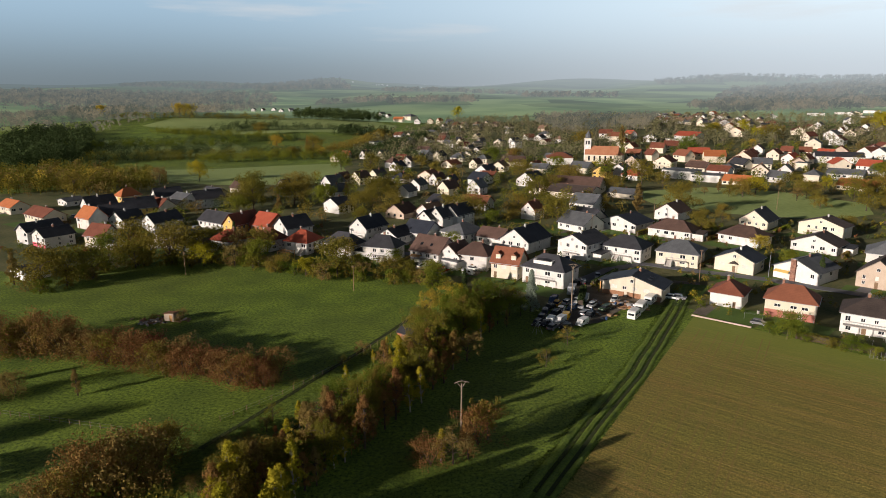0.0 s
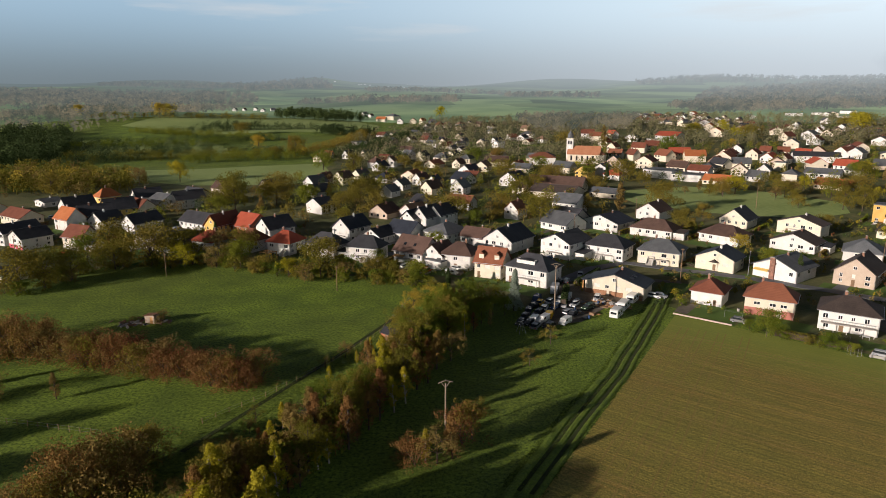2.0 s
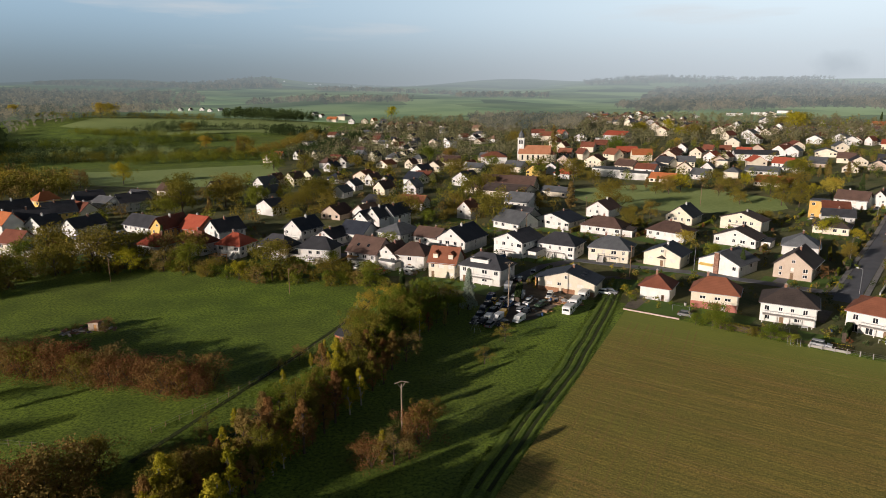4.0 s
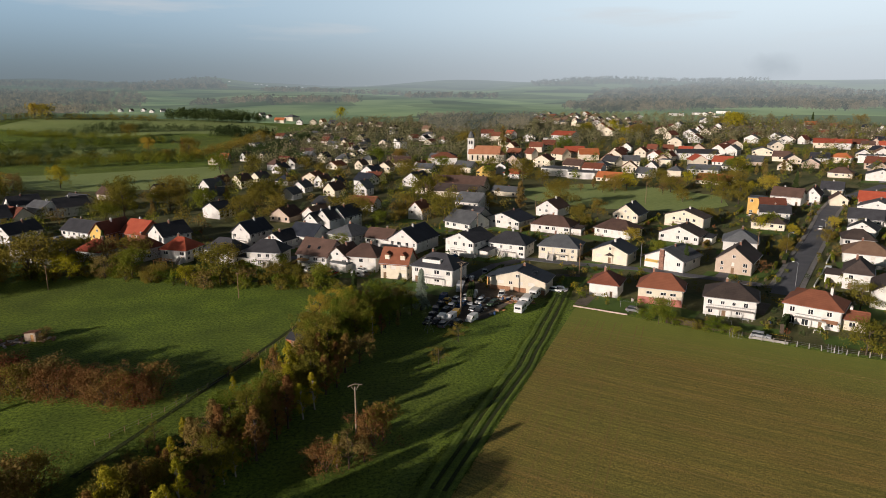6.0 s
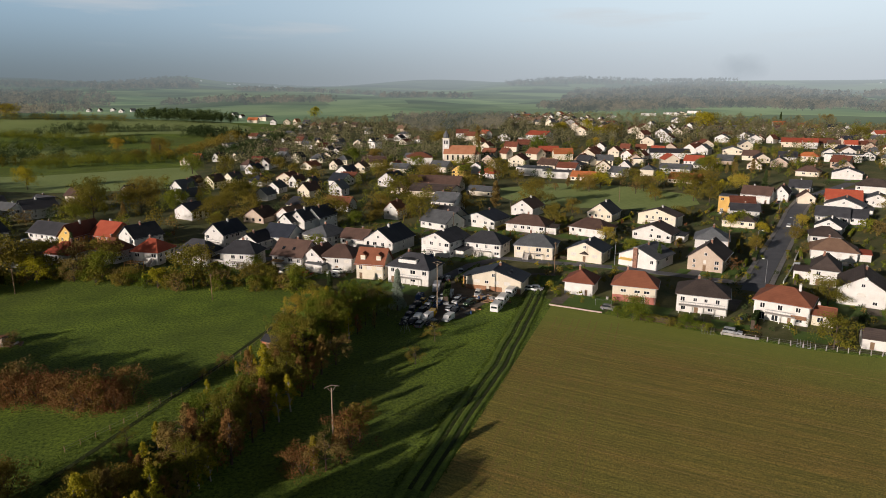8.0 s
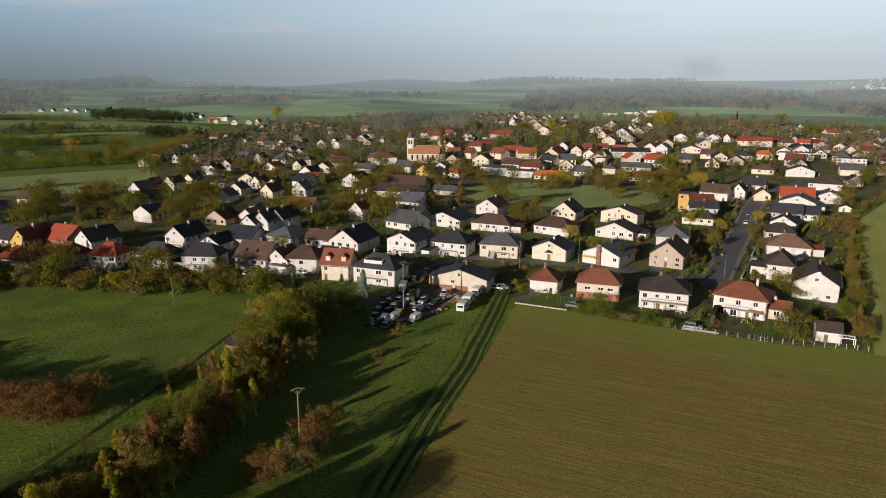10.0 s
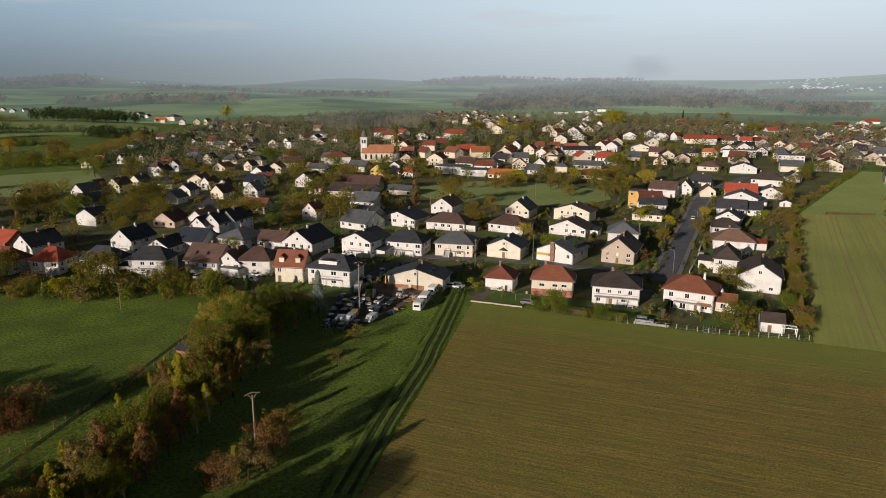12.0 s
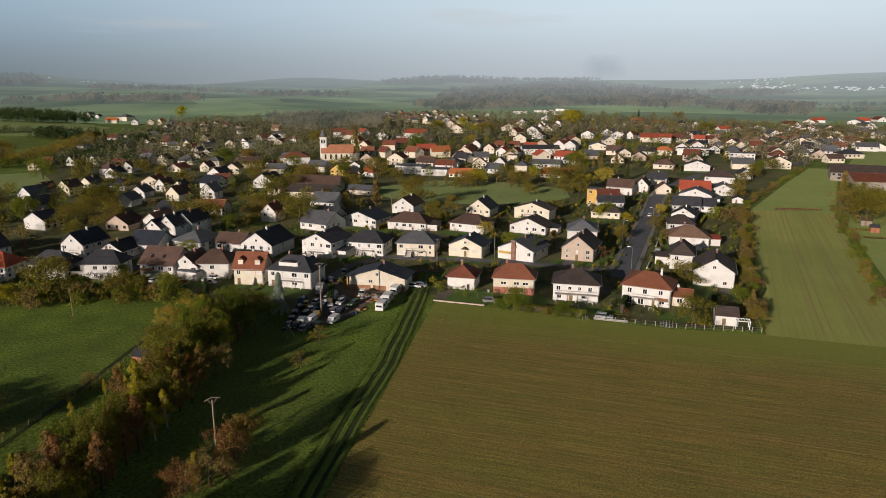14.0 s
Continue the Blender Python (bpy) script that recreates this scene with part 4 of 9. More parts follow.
farm_track([(-51.3, -29.8), (13.9, 86.2), (27.1, 108.1), (39.9, 128.0), (58.1, 161.2), (75.0, 193.1)])
for off in (-1.45, 0.55):
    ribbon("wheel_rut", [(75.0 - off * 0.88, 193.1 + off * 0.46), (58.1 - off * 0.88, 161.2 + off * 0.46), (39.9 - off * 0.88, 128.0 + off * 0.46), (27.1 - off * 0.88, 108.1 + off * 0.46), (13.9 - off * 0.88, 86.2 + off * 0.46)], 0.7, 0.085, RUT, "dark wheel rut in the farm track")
# flat dark ribbons along the edge of the left meadow
for pts in ([(-9.2, 163.5), (-21.0, 138.0), (-35.5, 109.5), (-41.0, 99.0)], [(-15.8, 126.9), (-22.0, 115.0), (-28.4, 102.7)], [(-2.0, 182.0), (-5.5, 172.0), (-9.2, 163.5)]):
    ribbon("ditch", pts, 1.0, 0.05, RUT, "dark ribbon of grass along the meadow edge", 3)
EARTHLINE = material("bare_earth_line", (0.30, 0.215, 0.090), (0.34, 0.30, 0.11), 0.95, 0.3, 2, 0.6, 0.05)
# tractor lines in the crop
TRAM = material("tractor_line", (0.215, 0.165, 0.042), (0.300, 0.205, 0.062), 0.95, 0.5, 4, 0.6, 0.05)
FIELD = [(66.0, 164.1), (78.4, 154.5), (100.0, 133.3), (114.9, 120.8), (132.3, 109.8), (320.9, -49.4), (185.1, -246.8), (-148.1, -172.8), (15.4, 83.2)]
for k in range(14):
    for off in (0, 1.7):
        c = k * 13.5 + off + 7
        spots = [(98.7 - 0.65 * c + 0.76 * u, 128.3 - 0.76 * c - 0.65 * u) for u in range(-100, 125, 2)]
        spots = [q for q in spots if inside(*q, FIELD)]
        if len(spots) > 3:
            ribbon("tractor_line", [spots[0], spots[-1]], 0.22, 0.075, TRAM, "pair of wheel lines in the crop", 12)
for off in (2.6, 4.3, 7.0, 8.6, 11.5, 13.2, 17.0, 18.7):
    ribbon("tractor_line", [(62.3 + off * 0.85, 156.7 - off * 0.5), (17.8 + off * 0.85, 82.5 - off * 0.5)], 0.18, 0.078, TRAM, "pair of wheel lines in the crop", 12)
ribbon("road", [(307.5, 316.7), (340.2, 326.0), (372.5, 337.6), (399.5, 328.5), (474.9, 371.2), (603.5, 443.0), (745.2, 524.4)], 7.0, 0.12, ASPHALT, "asphalt road climbing out of the village")
draped("pasture", [(264.8, 237.2), (290.0, 210.7), (420.3, 308.5), (408.0, 321.2), (333.5, 278.4)], 0.09, HAYFIELD, "bright green grass field above the crop strip")
KERB = material("pavement_slabs", (0.20, 0.19, 0.18), (0.28, 0.27, 0.25), 0.9, 0.4, 6, 0.2, 0.01)
for off in (-4.1, 4.1):
    ribbon("pavement", [(x + off * 0.71, y - off * 0.70) for x, y in ((136, 170.5), (164.9, 200.4), (209.7, 246.3), (240.0, 278.3), (269.5, 305.9))], 1.5, 0.22, KERB, "raised pavement along the village street")
draped("allotment_land", [(192, 116), (300, 217), (424, 307), (560, 392), (640, 330), (420, 130), (300, 40)], 0.07, HAYFIELD, "pale green allotment gardens behind the hedge", 20)
for off in (8.0, 10.0, 17.0, 19.0, 26.5, 28.5):
    ribbon("tractor_line", [(140 + off * 0.70, 110 - off * 0.72), (266 + off * 0.70, 232 - off * 0.72)], 0.3, 0.10, EARTHLINE, "brown wheel lines in the young crop", 12)

# ---- the near half of the village, house by house ----
house(-167.7, 254.5, -31, 8.4, 14.6, 5.2, "gf", 2.8, "DARK", "WHITE", "", seed=1)
house(-157.2, 247.9, -36, 11.0, 11.2, 4.6, "gf", 2.8, "DARK", "WHITE", "base=PINK", seed=2)
house(-158.9, 283.2, -34, 10.4, 8.5, 5.2, "gp", 4.3, "ORANGE", "WHITE", "", seed=3)
house(-174.2, 313.9, -42, 11.0, 13.4, 5.2, "gf", 4.3, "DARK", "WHITE", "", seed=4)
house(-156.7, 294.5, -52, 11.0, 13.4, 5.0, "gf", 3.9, "DARK", "WHITE", "", seed=5)
house(-145.3, 285.7, -31, 10.8, 10.4, 3.6, "gf", 3.7, "DARK", "WHITE", "", seed=6)
house(-166.3, 331.8, -39, 7.5, 10.1, 7.2, "h", 3.9, "ORANGE", "YELLOW", "", seed=7)
house(-154.6, 313.4, -49, 11.0, 13.4, 4.2, "gf", 4.5, "DARK", "YELLOW", "", seed=8)
house(-147.0, 322.3, -36, 16.8, 10.1, 3.2, "gp", 4.1, "REDBROWN", "CREAM", "", seed=9)
house(-134.6, 245.5, -25, 10.1, 8.5, 5.0, "gp", 3.9, "REDBROWN", "CREAM", "", seed=10)
house(-128.2, 243.3, -26, 7.0, 5.6, 3.0, "gp", 1.7, "DARK", "WHITE", "", seed=11)
house(-106.8, 245.9, -36, 17.6, 10.1, 5.4, "h", 3.2, "GREY", "WHITE", "", seed=12)
house(-127.7, 277.9, -32, 9.1, 14.0, 4.0, "gf", 3.5, "DARK", "WHITE", "", seed=13)
house(-102.0, 282.1, -36, 18.7, 10.1, 3.4, "gp", 3.7, "DARK", "WHITE", "", seed=14)
house(-154.4, 346.4, -51, 11.0, 13.4, 5.0, "gf", 3.9, "DARK", "WHITE", "", seed=15)
house(-188.0, 295.3, -36, 19.0, 10.1, 4.0, "gp", 3.0, "REDBROWN", "CREAM", "", seed=16)
house(-219.3, 322.5, -36, 14.5, 9.0, 3.6, "gp", 2.8, "ORANGE", "CREAM", "", seed=17)
house(-137.5, 203.5, -36, 11.0, 7.8, 2.8, "gf", 1.3, "DARK", "WHITE", "shed", seed=18)
house(-137.9, 334.6, -36, 11.3, 9.0, 5.4, "gp", 2.4, "GREY", "WHITE", "", seed=19)
house(-130.5, 337.6, -50, 11.0, 14.6, 5.0, "gf", 3.7, "DARK", "WHITE", "", seed=20)
house(-127.0, 348.4, -36, 13.3, 10.1, 5.0, "gp", 3.7, "DARK", "WHITE", "", seed=21)
house(-203.1, 345.0, -36, 10.4, 9.0, 2.8, "gf", 1.3, "GREY", "WHITE", "", seed=22)
house(-85.6, 245.0, -28, 10.4, 10.1, 3.2, "h", 3.5, "RED", "WHITE", "", seed=23)
house(-89.7, 269.4, -27, 7.5, 14.6, 4.6, "gf", 4.1, "REDBROWN", "YELLOW", "", seed=24)
house(-78.3, 270.4, -36, 11.1, 12.3, 4.0, "gp", 4.5, "RED", "TIMBER", "", seed=25)
house(-69.0, 241.6, -35, 9.4, 8.5, 4.4, "h", 3.9, "REDBROWN", "WHITE", "", seed=26)
house(-66.5, 262.0, -45, 10.4, 11.9, 4.8, "gf", 4.1, "DARK", "WHITE", "", seed=27)
house(-54.7, 236.2, -25, 10.0, 9.8, 4.6, "h", 3.7, "RED", "WHITE", "", seed=28)
house(-38.7, 231.3, -30, 12.3, 8.5, 4.8, "h", 3.9, "DARK", "WHITE", "skyl", seed=29)
house(-34.4, 258.2, -36, 9.4, 12.7, 5.4, "gf", 3.9, "BLUE", "WHITE", "", seed=30)
house(-11.8, 256.1, -36, 11.9, 11.2, 3.8, "gp", 3.9, "BLUE", "WHITE", "", seed=31)
house(-21.9, 252.6, -37, 9.5, 10.1, 3.2, "gf", 2.8, "DARK", "WHITE", "", seed=32)
house(-23.1, 225.6, -21, 12.5, 8.5, 5.0, "h", 3.7, "DARK", "WHITE", "", seed=33)
house(-8.4, 277.1, -36, 7.5, 12.3, 5.6, "gf", 3.2, "BLUE", "WHITE", "", seed=34)
house(-3.2, 277.3, -36, 7.5, 13.4, 6.2, "gf", 3.9, "BLUE", "WHITE", "", seed=35)
house(3.1, 282.0, -36, 7.5, 13.4, 6.2, "gf", 3.9, "BLUE", "WHITE", "", seed=36)
house(-6.7, 220.9, -36, 12.4, 11.2, 4.4, "gp", 4.5, "BROWN", "WHITE", "skyl", seed=37)
house(1.8, 216.3, -36, 8.8, 9.0, 4.4, "gf", 3.5, "BROWN", "WHITE", "", seed=38)
house(3.2, 252.8, -42, 12.8, 13.4, 4.4, "h", 3.2, "GREY", "WHITE", "", seed=39)
house(17.4, 248.8, -36, 10.9, 10.1, 3.4, "gp", 2.8, "BROWN", "WHITE", "", seed=40)
house(26.4, 238.4, -40, 12.8, 15.5, 4.4, "gf", 4.3, "BLUE", "WHITE", "", seed=41)
house(9.5, 212.7, -23, 10.7, 10.1, 5.2, "h", 3.5, "BROWN", "WHITE", "", seed=42)
house(1.9, 213.7, -41, 7.0, 9.0, 2.8, "flat", 0.0, "GREY", "WHITE", "", seed=43)
house(19.4, 201.8, -27, 9.1, 8.7, 5.2, "gp", 4.1, "RUST", "CREAM", "dorm", seed=44)
house(30.5, 194.0, -37, 14.3, 10.1, 5.4, "h", 3.7, "DARK", "WHITE", "dorm", seed=45)
house(46.0, 227.7, -45, 12.3, 13.8, 6.0, "gf", 2.8, "DARK", "WHITE", "", seed=46)
house(62.7, 224.4, -36, 14.3, 10.6, 5.0, "h", 3.5, "DARK", "WHITE", "", seed=47)
house(79.7, 216.8, -32, 14.0, 11.3, 4.8, "h", 3.5, "GREY", "CREAM", "", seed=48)
house(74.9, 276.2, -48, 17.6, 13.4, 3.8, "gf", 2.8, "BLUE", "WHITE", "", seed=49)
house(92.1, 261.5, -39, 17.5, 11.5, 3.4, "h", 3.5, "BROWN", "WHITE", "", seed=50)
house(103.3, 298.7, -44, 11.5, 13.2, 4.2, "gf", 3.7, "BROWN", "WHITE", "", seed=51)
house(67.0, 314.4, -36, 12.4, 14.9, 5.6, "gp", 3.7, "GREY", "WHITE", "", seed=52)
house(54.6, 276.0, -52, 14.3, 13.4, 3.2, "gp", 4.1, "GREY", "WHITE", "", seed=53)
house(60.0, 287.0, -45, 13.3, 13.4, 3.0, "gp", 4.3, "DARK", "CREAM", "", seed=54)
house(54.3, 181.3, -33, 17.3, 9.0, 4.0, "gf", 2.7, "BLUE", "CREAM", "base=CLAD", seed=55, front=[(2.6, 4.4, 2.2, 3.3, "shut"), (6.0, 7.2, 2.2, 3.2, "window"), (9.0, 10.4, 2.2, 3.3, "shut"), (12.0, 14.0, 2.2, 3.3, "shut"), (7.35, 8.1, 0.05, 1.6, "door")])
house(77.9, 172.6, -36, 8.3, 8.5, 4.0, "h", 3.0, "REDBROWN", "WHITE", "", seed=56, front=[(6.0, 6.8, 0.05, 1.9, "door")])
house(90.3, 162.5, -33, 11.9, 8.5, 5.0, "h", 3.5, "RUST", "CREAM", "base=BRICK", seed=57, front=[(2.2, 3.8, 2.9, 3.8, "window"), (6.0, 7.6, 2.9, 3.8, "window"), (8.6, 10.2, 2.9, 3.8, "window"), (4.55, 5.45, 0.05, 2.0, "door"), (7.95, 8.95, 0.7, 1.7, "window")])
house(103.7, 150.1, -35, 12.9, 10.6, 5.2, "h", 3.0, "DARKBROWN", "WHITE", "", seed=58, front=[(0.9, 2.1, 3.0, 4.3, "window"), (4.2, 5.2, 3.2, 4.2, "window"), (7.0, 7.9, 3.2, 4.2, "window"), (9.8, 10.9, 3.0, 4.3, "window"), (1.2, 2.4, 0.6, 1.9, "window"), (4.6, 5.6, 0.05, 2.0, "door"), (8.0, 9.6, 0.8, 1.9, "window")])
house(119.8, 139.7, -48, 13.0, 10.6, 5.4, "h", 3.2, "RUST", "WHITE", "", seed=59, front=[(1.4, 2.6, 3.2, 4.6, "window"), (5.6, 6.8, 3.2, 4.6, "window"), (9.8, 11.0, 3.4, 4.6, "window"), (1.2, 3.0, 0.05, 2.0, "window"), (4.4, 6.0, 0.05, 2.0, "window"), (8.2, 9.0, 0.05, 2.0, "door"), (10.2, 11.6, 0.8, 1.8, "window")])
house(127.9, 134.9, -44, 5.5, 5.6, 3.0, "gp", 1.5, "RUST", "CREAM", "", seed=60)
house(95.7, 208.6, -43, 12.6, 10.1, 4.4, "gf", 2.8, "BLUE", "CREAM", "", seed=61, front=[(1.4, 3.4, 1.9, 3.1, "shut"), (9.0, 11.0, 1.9, 3.1, "shut"), (5.8, 6.8, 0.1, 2.2, "door")])
house(110.3, 197.8, -54, 13.8, 13.4, 4.0, "gf", 3.0, "GREY", "WHITE", "", seed=62)
house(130.3, 189.0, -45, 11.2, 14.6, 4.6, "gf", 4.3, "DARKBROWN", "BEIGE", "", seed=63)
house(152.0, 217.7, -35, 11.9, 12.3, 3.6, "h", 3.9, "GREY", "WHITE", "", seed=64)
house(136.7, 235.3, -47, 15.8, 11.1, 3.4, "gf", 3.2, "DARKBROWN", "WHITE", "", seed=65)
house(154.7, 263.1, -52, 17.5, 8.5, 5.0, "gf", 2.8, "DARKBROWN", "CREAM", "", seed=66)
house(134.4, 278.8, -44, 12.0, 13.3, 3.8, "gf", 4.5, "DARK", "CREAM", "", seed=67)
house(114.4, 248.2, -50, 16.0, 11.2, 3.6, "h", 3.5, "BROWN", "WHITE", "", seed=68)
house(204.9, 284.7, -44, 7.5, 8.5, 8.0, "flat", 0.0, "GREY", "OCHRE", "", seed=69)
house(207.0, 274.5, -29, 10.8, 12.3, 4.6, "gp", 4.1, "REDBROWN", "CREAM", "", seed=70)
house(187.9, 251.4, -42, 13.3, 10.1, 3.2, "h", 3.0, "DARKBROWN", "CREAM", "", seed=71)
house(203.6, 268.2, -31, 12.5, 9.0, 4.0, "gp", 2.6, "DARK", "WHITE", "", seed=72)
house(156.2, 165.8, -43, 7.5, 12.3, 5.2, "h", 3.7, "DARKBROWN", "WHITE", "", seed=73)
house(150.9, 146.2, -44, 11.8, 15.5, 5.0, "gf", 3.7, "DARKBROWN", "WHITE", "", seed=74, front=[(4.8, 6.8, 2.8, 4.0, "shut"), (8.6, 9.8, 0.9, 1.9, "window")])
house(183.9, 192.3, -39, 14.4, 12.3, 3.6, "h", 3.5, "TAN", "WHITE", "", seed=75)
house(198.1, 212.3, -36, 10.4, 10.1, 4.0, "h", 3.2, "DARKBROWN", "WHITE", "", seed=76)
house(215.3, 230.3, -50, 10.3, 10.1, 3.4, "gf", 3.0, "DARK", "WHITE", "", seed=77)
house(232.1, 246.9, -43, 13.0, 9.0, 3.6, "gp", 3.7, "DARK", "WHITE", "", seed=78)
house(240.9, 242.2, -45, 7.5, 9.0, 3.2, "gp", 3.2, "DARK", "WHITE", "", seed=79)
house(254.3, 264.7, -49, 16.2, 13.4, 4.2, "gf", 3.2, "GREY", "WHITE", "", seed=80)
house(266.0, 276.9, -38, 15.5, 10.1, 4.0, "gp", 4.5, "RED", "CREAM", "", seed=81)
house(281.6, 272.5, -44, 12.2, 13.4, 3.6, "gf", 2.8, "GREY", "WHITE", "", seed=82)
house(310.6, 304.2, -46, 17.3, 11.2, 4.0, "h", 3.9, "DARKBROWN", "WHITE", "", seed=83)
house(128.1, 118.3, -39, 5.5, 5.6, 2.6, "gp", 1.7, "DARKBROWN", "WHITE", "shed", seed=84)
house(248.7, 300.9, -44, 7.6, 15.5, 4.6, "gf", 3.9, "BROWN", "WHITE", "", seed=85)
house(234.9, 302.7, -50, 14.3, 10.1, 4.6, "gp", 3.9, "BROWN", "WHITE", "", seed=86)
house(274.9, 318.5, -44, 10.6, 10.1, 3.6, "gp", 3.7, "DARK", "CREAM", "", seed=87)
house(335.8, 350.0, -44, 16.8, 12.3, 4.0, "gf", 3.0, "DARK", "WHITE", "", seed=88)
house(323.9, 370.1, -49, 13.9, 11.2, 3.2, "h", 3.5, "BROWN", "CREAM", "", seed=89)
house(408.3, 379.8, -44, 18.3, 10.1, 4.8, "flat", 0.0, "GREY", "WHITE", "", seed=90)
house(387.7, 328.7, -44, 15.9, 14.6, 4.8, "gf", 3.7, "DARKBROWN", "CREAM", "", seed=91)
house(361.4, 434.8, -40, 12.4, 10.1, 4.2, "gp", 3.5, "DARK", "WHITE", "", seed=92)
house(376.7, 432.4, -50, 14.4, 10.1, 4.2, "h", 3.0, "ORANGE", "CREAM", "", seed=93)
house(391.9, 425.2, -44, 9.7, 10.1, 5.6, "flat", 0.0, "GREY", "WHITE", "", seed=94)
house(401.8, 417.4, -44, 13.9, 10.1, 5.6, "flat", 0.0, "GREY", "WHITE", "", seed=95)
house(495.2, 396.1, -44, 12.7, 11.2, 4.2, "h", 3.7, "DARK", "WHITE", "", seed=96)
house(272.1, 252.9, -44, 5.2, 5.0, 2.2, "gf", 1.1, "DARK", "WHITE", "shed", seed=97)
house(39.6, 302.1, -36, 7.5, 9.1, 4.6, "gf", 3.7, "RUST", "WHITE", "", seed=98)

# features of single houses
def root_at(x, y):
    return min((o for o in bpy.data.objects if o.name.startswith("house") and o.parent is None), key=lambda o: math.hypot(o.location.x - x, o.location.y - y))


def stone_stack(h, x, y0, wide, high):
    """A broad outside chimney of rough stone against a wall."""
    core, c, rng = Shape(), Shape(), random.Random(3)
    core.box(x - wide / 2 + 0.08, y0 - 0.66, -0.4, x + wide / 2 - 0.08, y0 - 0.01, high + 0.2)
    stack = part("stone_chimney", core, CONCRETE, h, "broad brown stone chimney")
    z = -0.3
    while z < high:
        k, e = rng.uniform(0.3, 0.5), x - wide / 2
        while e < x + wide / 2 - 0.1:
            f, s = min(x + wide / 2, e + rng.uniform(0.4, 0.8)), Shape()
            s.box(e + 0.01, y0 - 0.75 + rng.uniform(-0.04, 0.04), z, f - 0.01, y0 - 0.02, z + k - 0.03)
            part("stone", s, CHIM, stack)
            e = f
        z += k
    c.box(x - wide / 2 - 0.15, y0 - 0.9, z, x + wide / 2 + 0.15, y0 + 0.1, z + 0.15)
    part("chimney_cap", c, CONCRETE, stack)


def outer_stair(h, x, wide, high, steps=9):
    """A straight flight of stairs down from the front door."""
    s, w = Shape(), Shape()
    for i in range(steps):
        s.box(x - wide / 2, -0.28 * (steps - i), -0.2, x + wide / 2, -0.02 if i == steps - 1 else -0.28 * (steps - i - 1), high * (i + 1) / steps)
    part("stair", s, CONCRETE, h, "concrete front stair")
    for sx in (-1, 1):
        e = x + sx * (wide / 2 + 0.12)
        w.prism([(e - 0.1, -0.28 * steps, -0.1), (e + 0.1, -0.28 * steps, -0.1), (e + 0.1, -0.03, -0.1), (e - 0.1, -0.03, -0.1)], (0, 0, 0.25))
        w.prism([(e - 0.1, -0.28 * steps, 0.14), (e - 0.1, -0.03, 0.14), (e - 0.1, -0.03, high + 0.8), (e - 0.1, -0.28 * steps, 0.9)], (0.2, 0, 0))
    part("stair_wall", w, WALLS["WHITE"], h)


def porch(h, x, wide, z, rise, roof):
    """A small gabled canopy over the door."""
    s = Shape()
    s.prism([(x - wide / 2, -1.1, z), (x + wide / 2, -1.1, z), (x, -1.1, z + rise)], (0, 1.08, 0))
    part("canopy", s, ROOFS[roof], h, "small gabled canopy")


def awning(h, x, wide, z, mat, label):
    s = Shape()
    s.prism([(x - wide / 2, -0.03, z), (x - wide / 2, -0.03, z - 0.12), (x - wide / 2, -1.3, z - 0.62), (x - wide / 2, -1.3, z - 0.5)], (wide, 0, 0))
    part("awning", s, mat, h, label)


def annex(h, x, wide, y0, deep, high, wall, roof, garage=True):
    """A lower wing with a lean-to roof beside the house."""
    s, r = Shape(), Shape()
    hole = [(wide / 2 - 1.2, wide / 2 + 1.2, 0.05, 2.1)] if garage and wide > 3 else []
    wall_side(s, Vector((x - wide / 2, y0, 0)), Vector((1, 0, 0)), Vector((0, -1, 0)), wide, -0.5, high, hole)
    for p, u, n, k in ((Vector((x + wide / 2, y0, 0)), Vector((0, 1, 0)), Vector((1, 0, 0)), deep), (Vector((x + wide / 2, y0 + deep, 0)), Vector((-1, 0, 0)), Vector((0, 1, 0)), wide), (Vector((x - wide / 2, y0 + deep, 0)), Vector((0, -1, 0)), Vector((-1, 0, 0)), deep)):
        wall_side(s, p, u, n, k, -0.5, high, [])
    w = part("annex", s, WALLS[wall], h, "low side wing")
    r.prism([(x - wide / 2 - 0.3, y0 - 0.4, high - 0.05), (x + wide / 2 + 0.3, y0 - 0.4, high - 0.05), (x + wide / 2 + 0.3, y0 + deep + 0.3, high + 0.5), (x - wide / 2 - 0.3, y0 + deep + 0.3, high + 0.5)], (0, 0, 0.16))
    part("annex_roof", r, ROOFS[roof], w)
    if hole:
        part("garage_door", shutter_kit(2.4, 2.05, "garage_door"), None, w, m=Matrix.Translation((x - 1.2, y0, 0.05)))


def satellite_dish(h, x, y, z):
    s = Shape()
    ring = [(x + math.cos(a) * 0.5, y - 0.35, z + math.sin(a) * 0.5) for a in np.linspace(0, math.tau, 11)[:-1]]
    for p, q in zip(ring, ring[1:] + ring[:1]):
        s.face((x, y - 0.15, z), p, q)
        s.face((x, y - 0.11, z), q, p)
    s.tube((x, y, z - 0.7), (x, y - 0.13, z), 0.03, 0.03, 5)
    part("satellite_dish", s, TRIM, h, "white satellite dish")


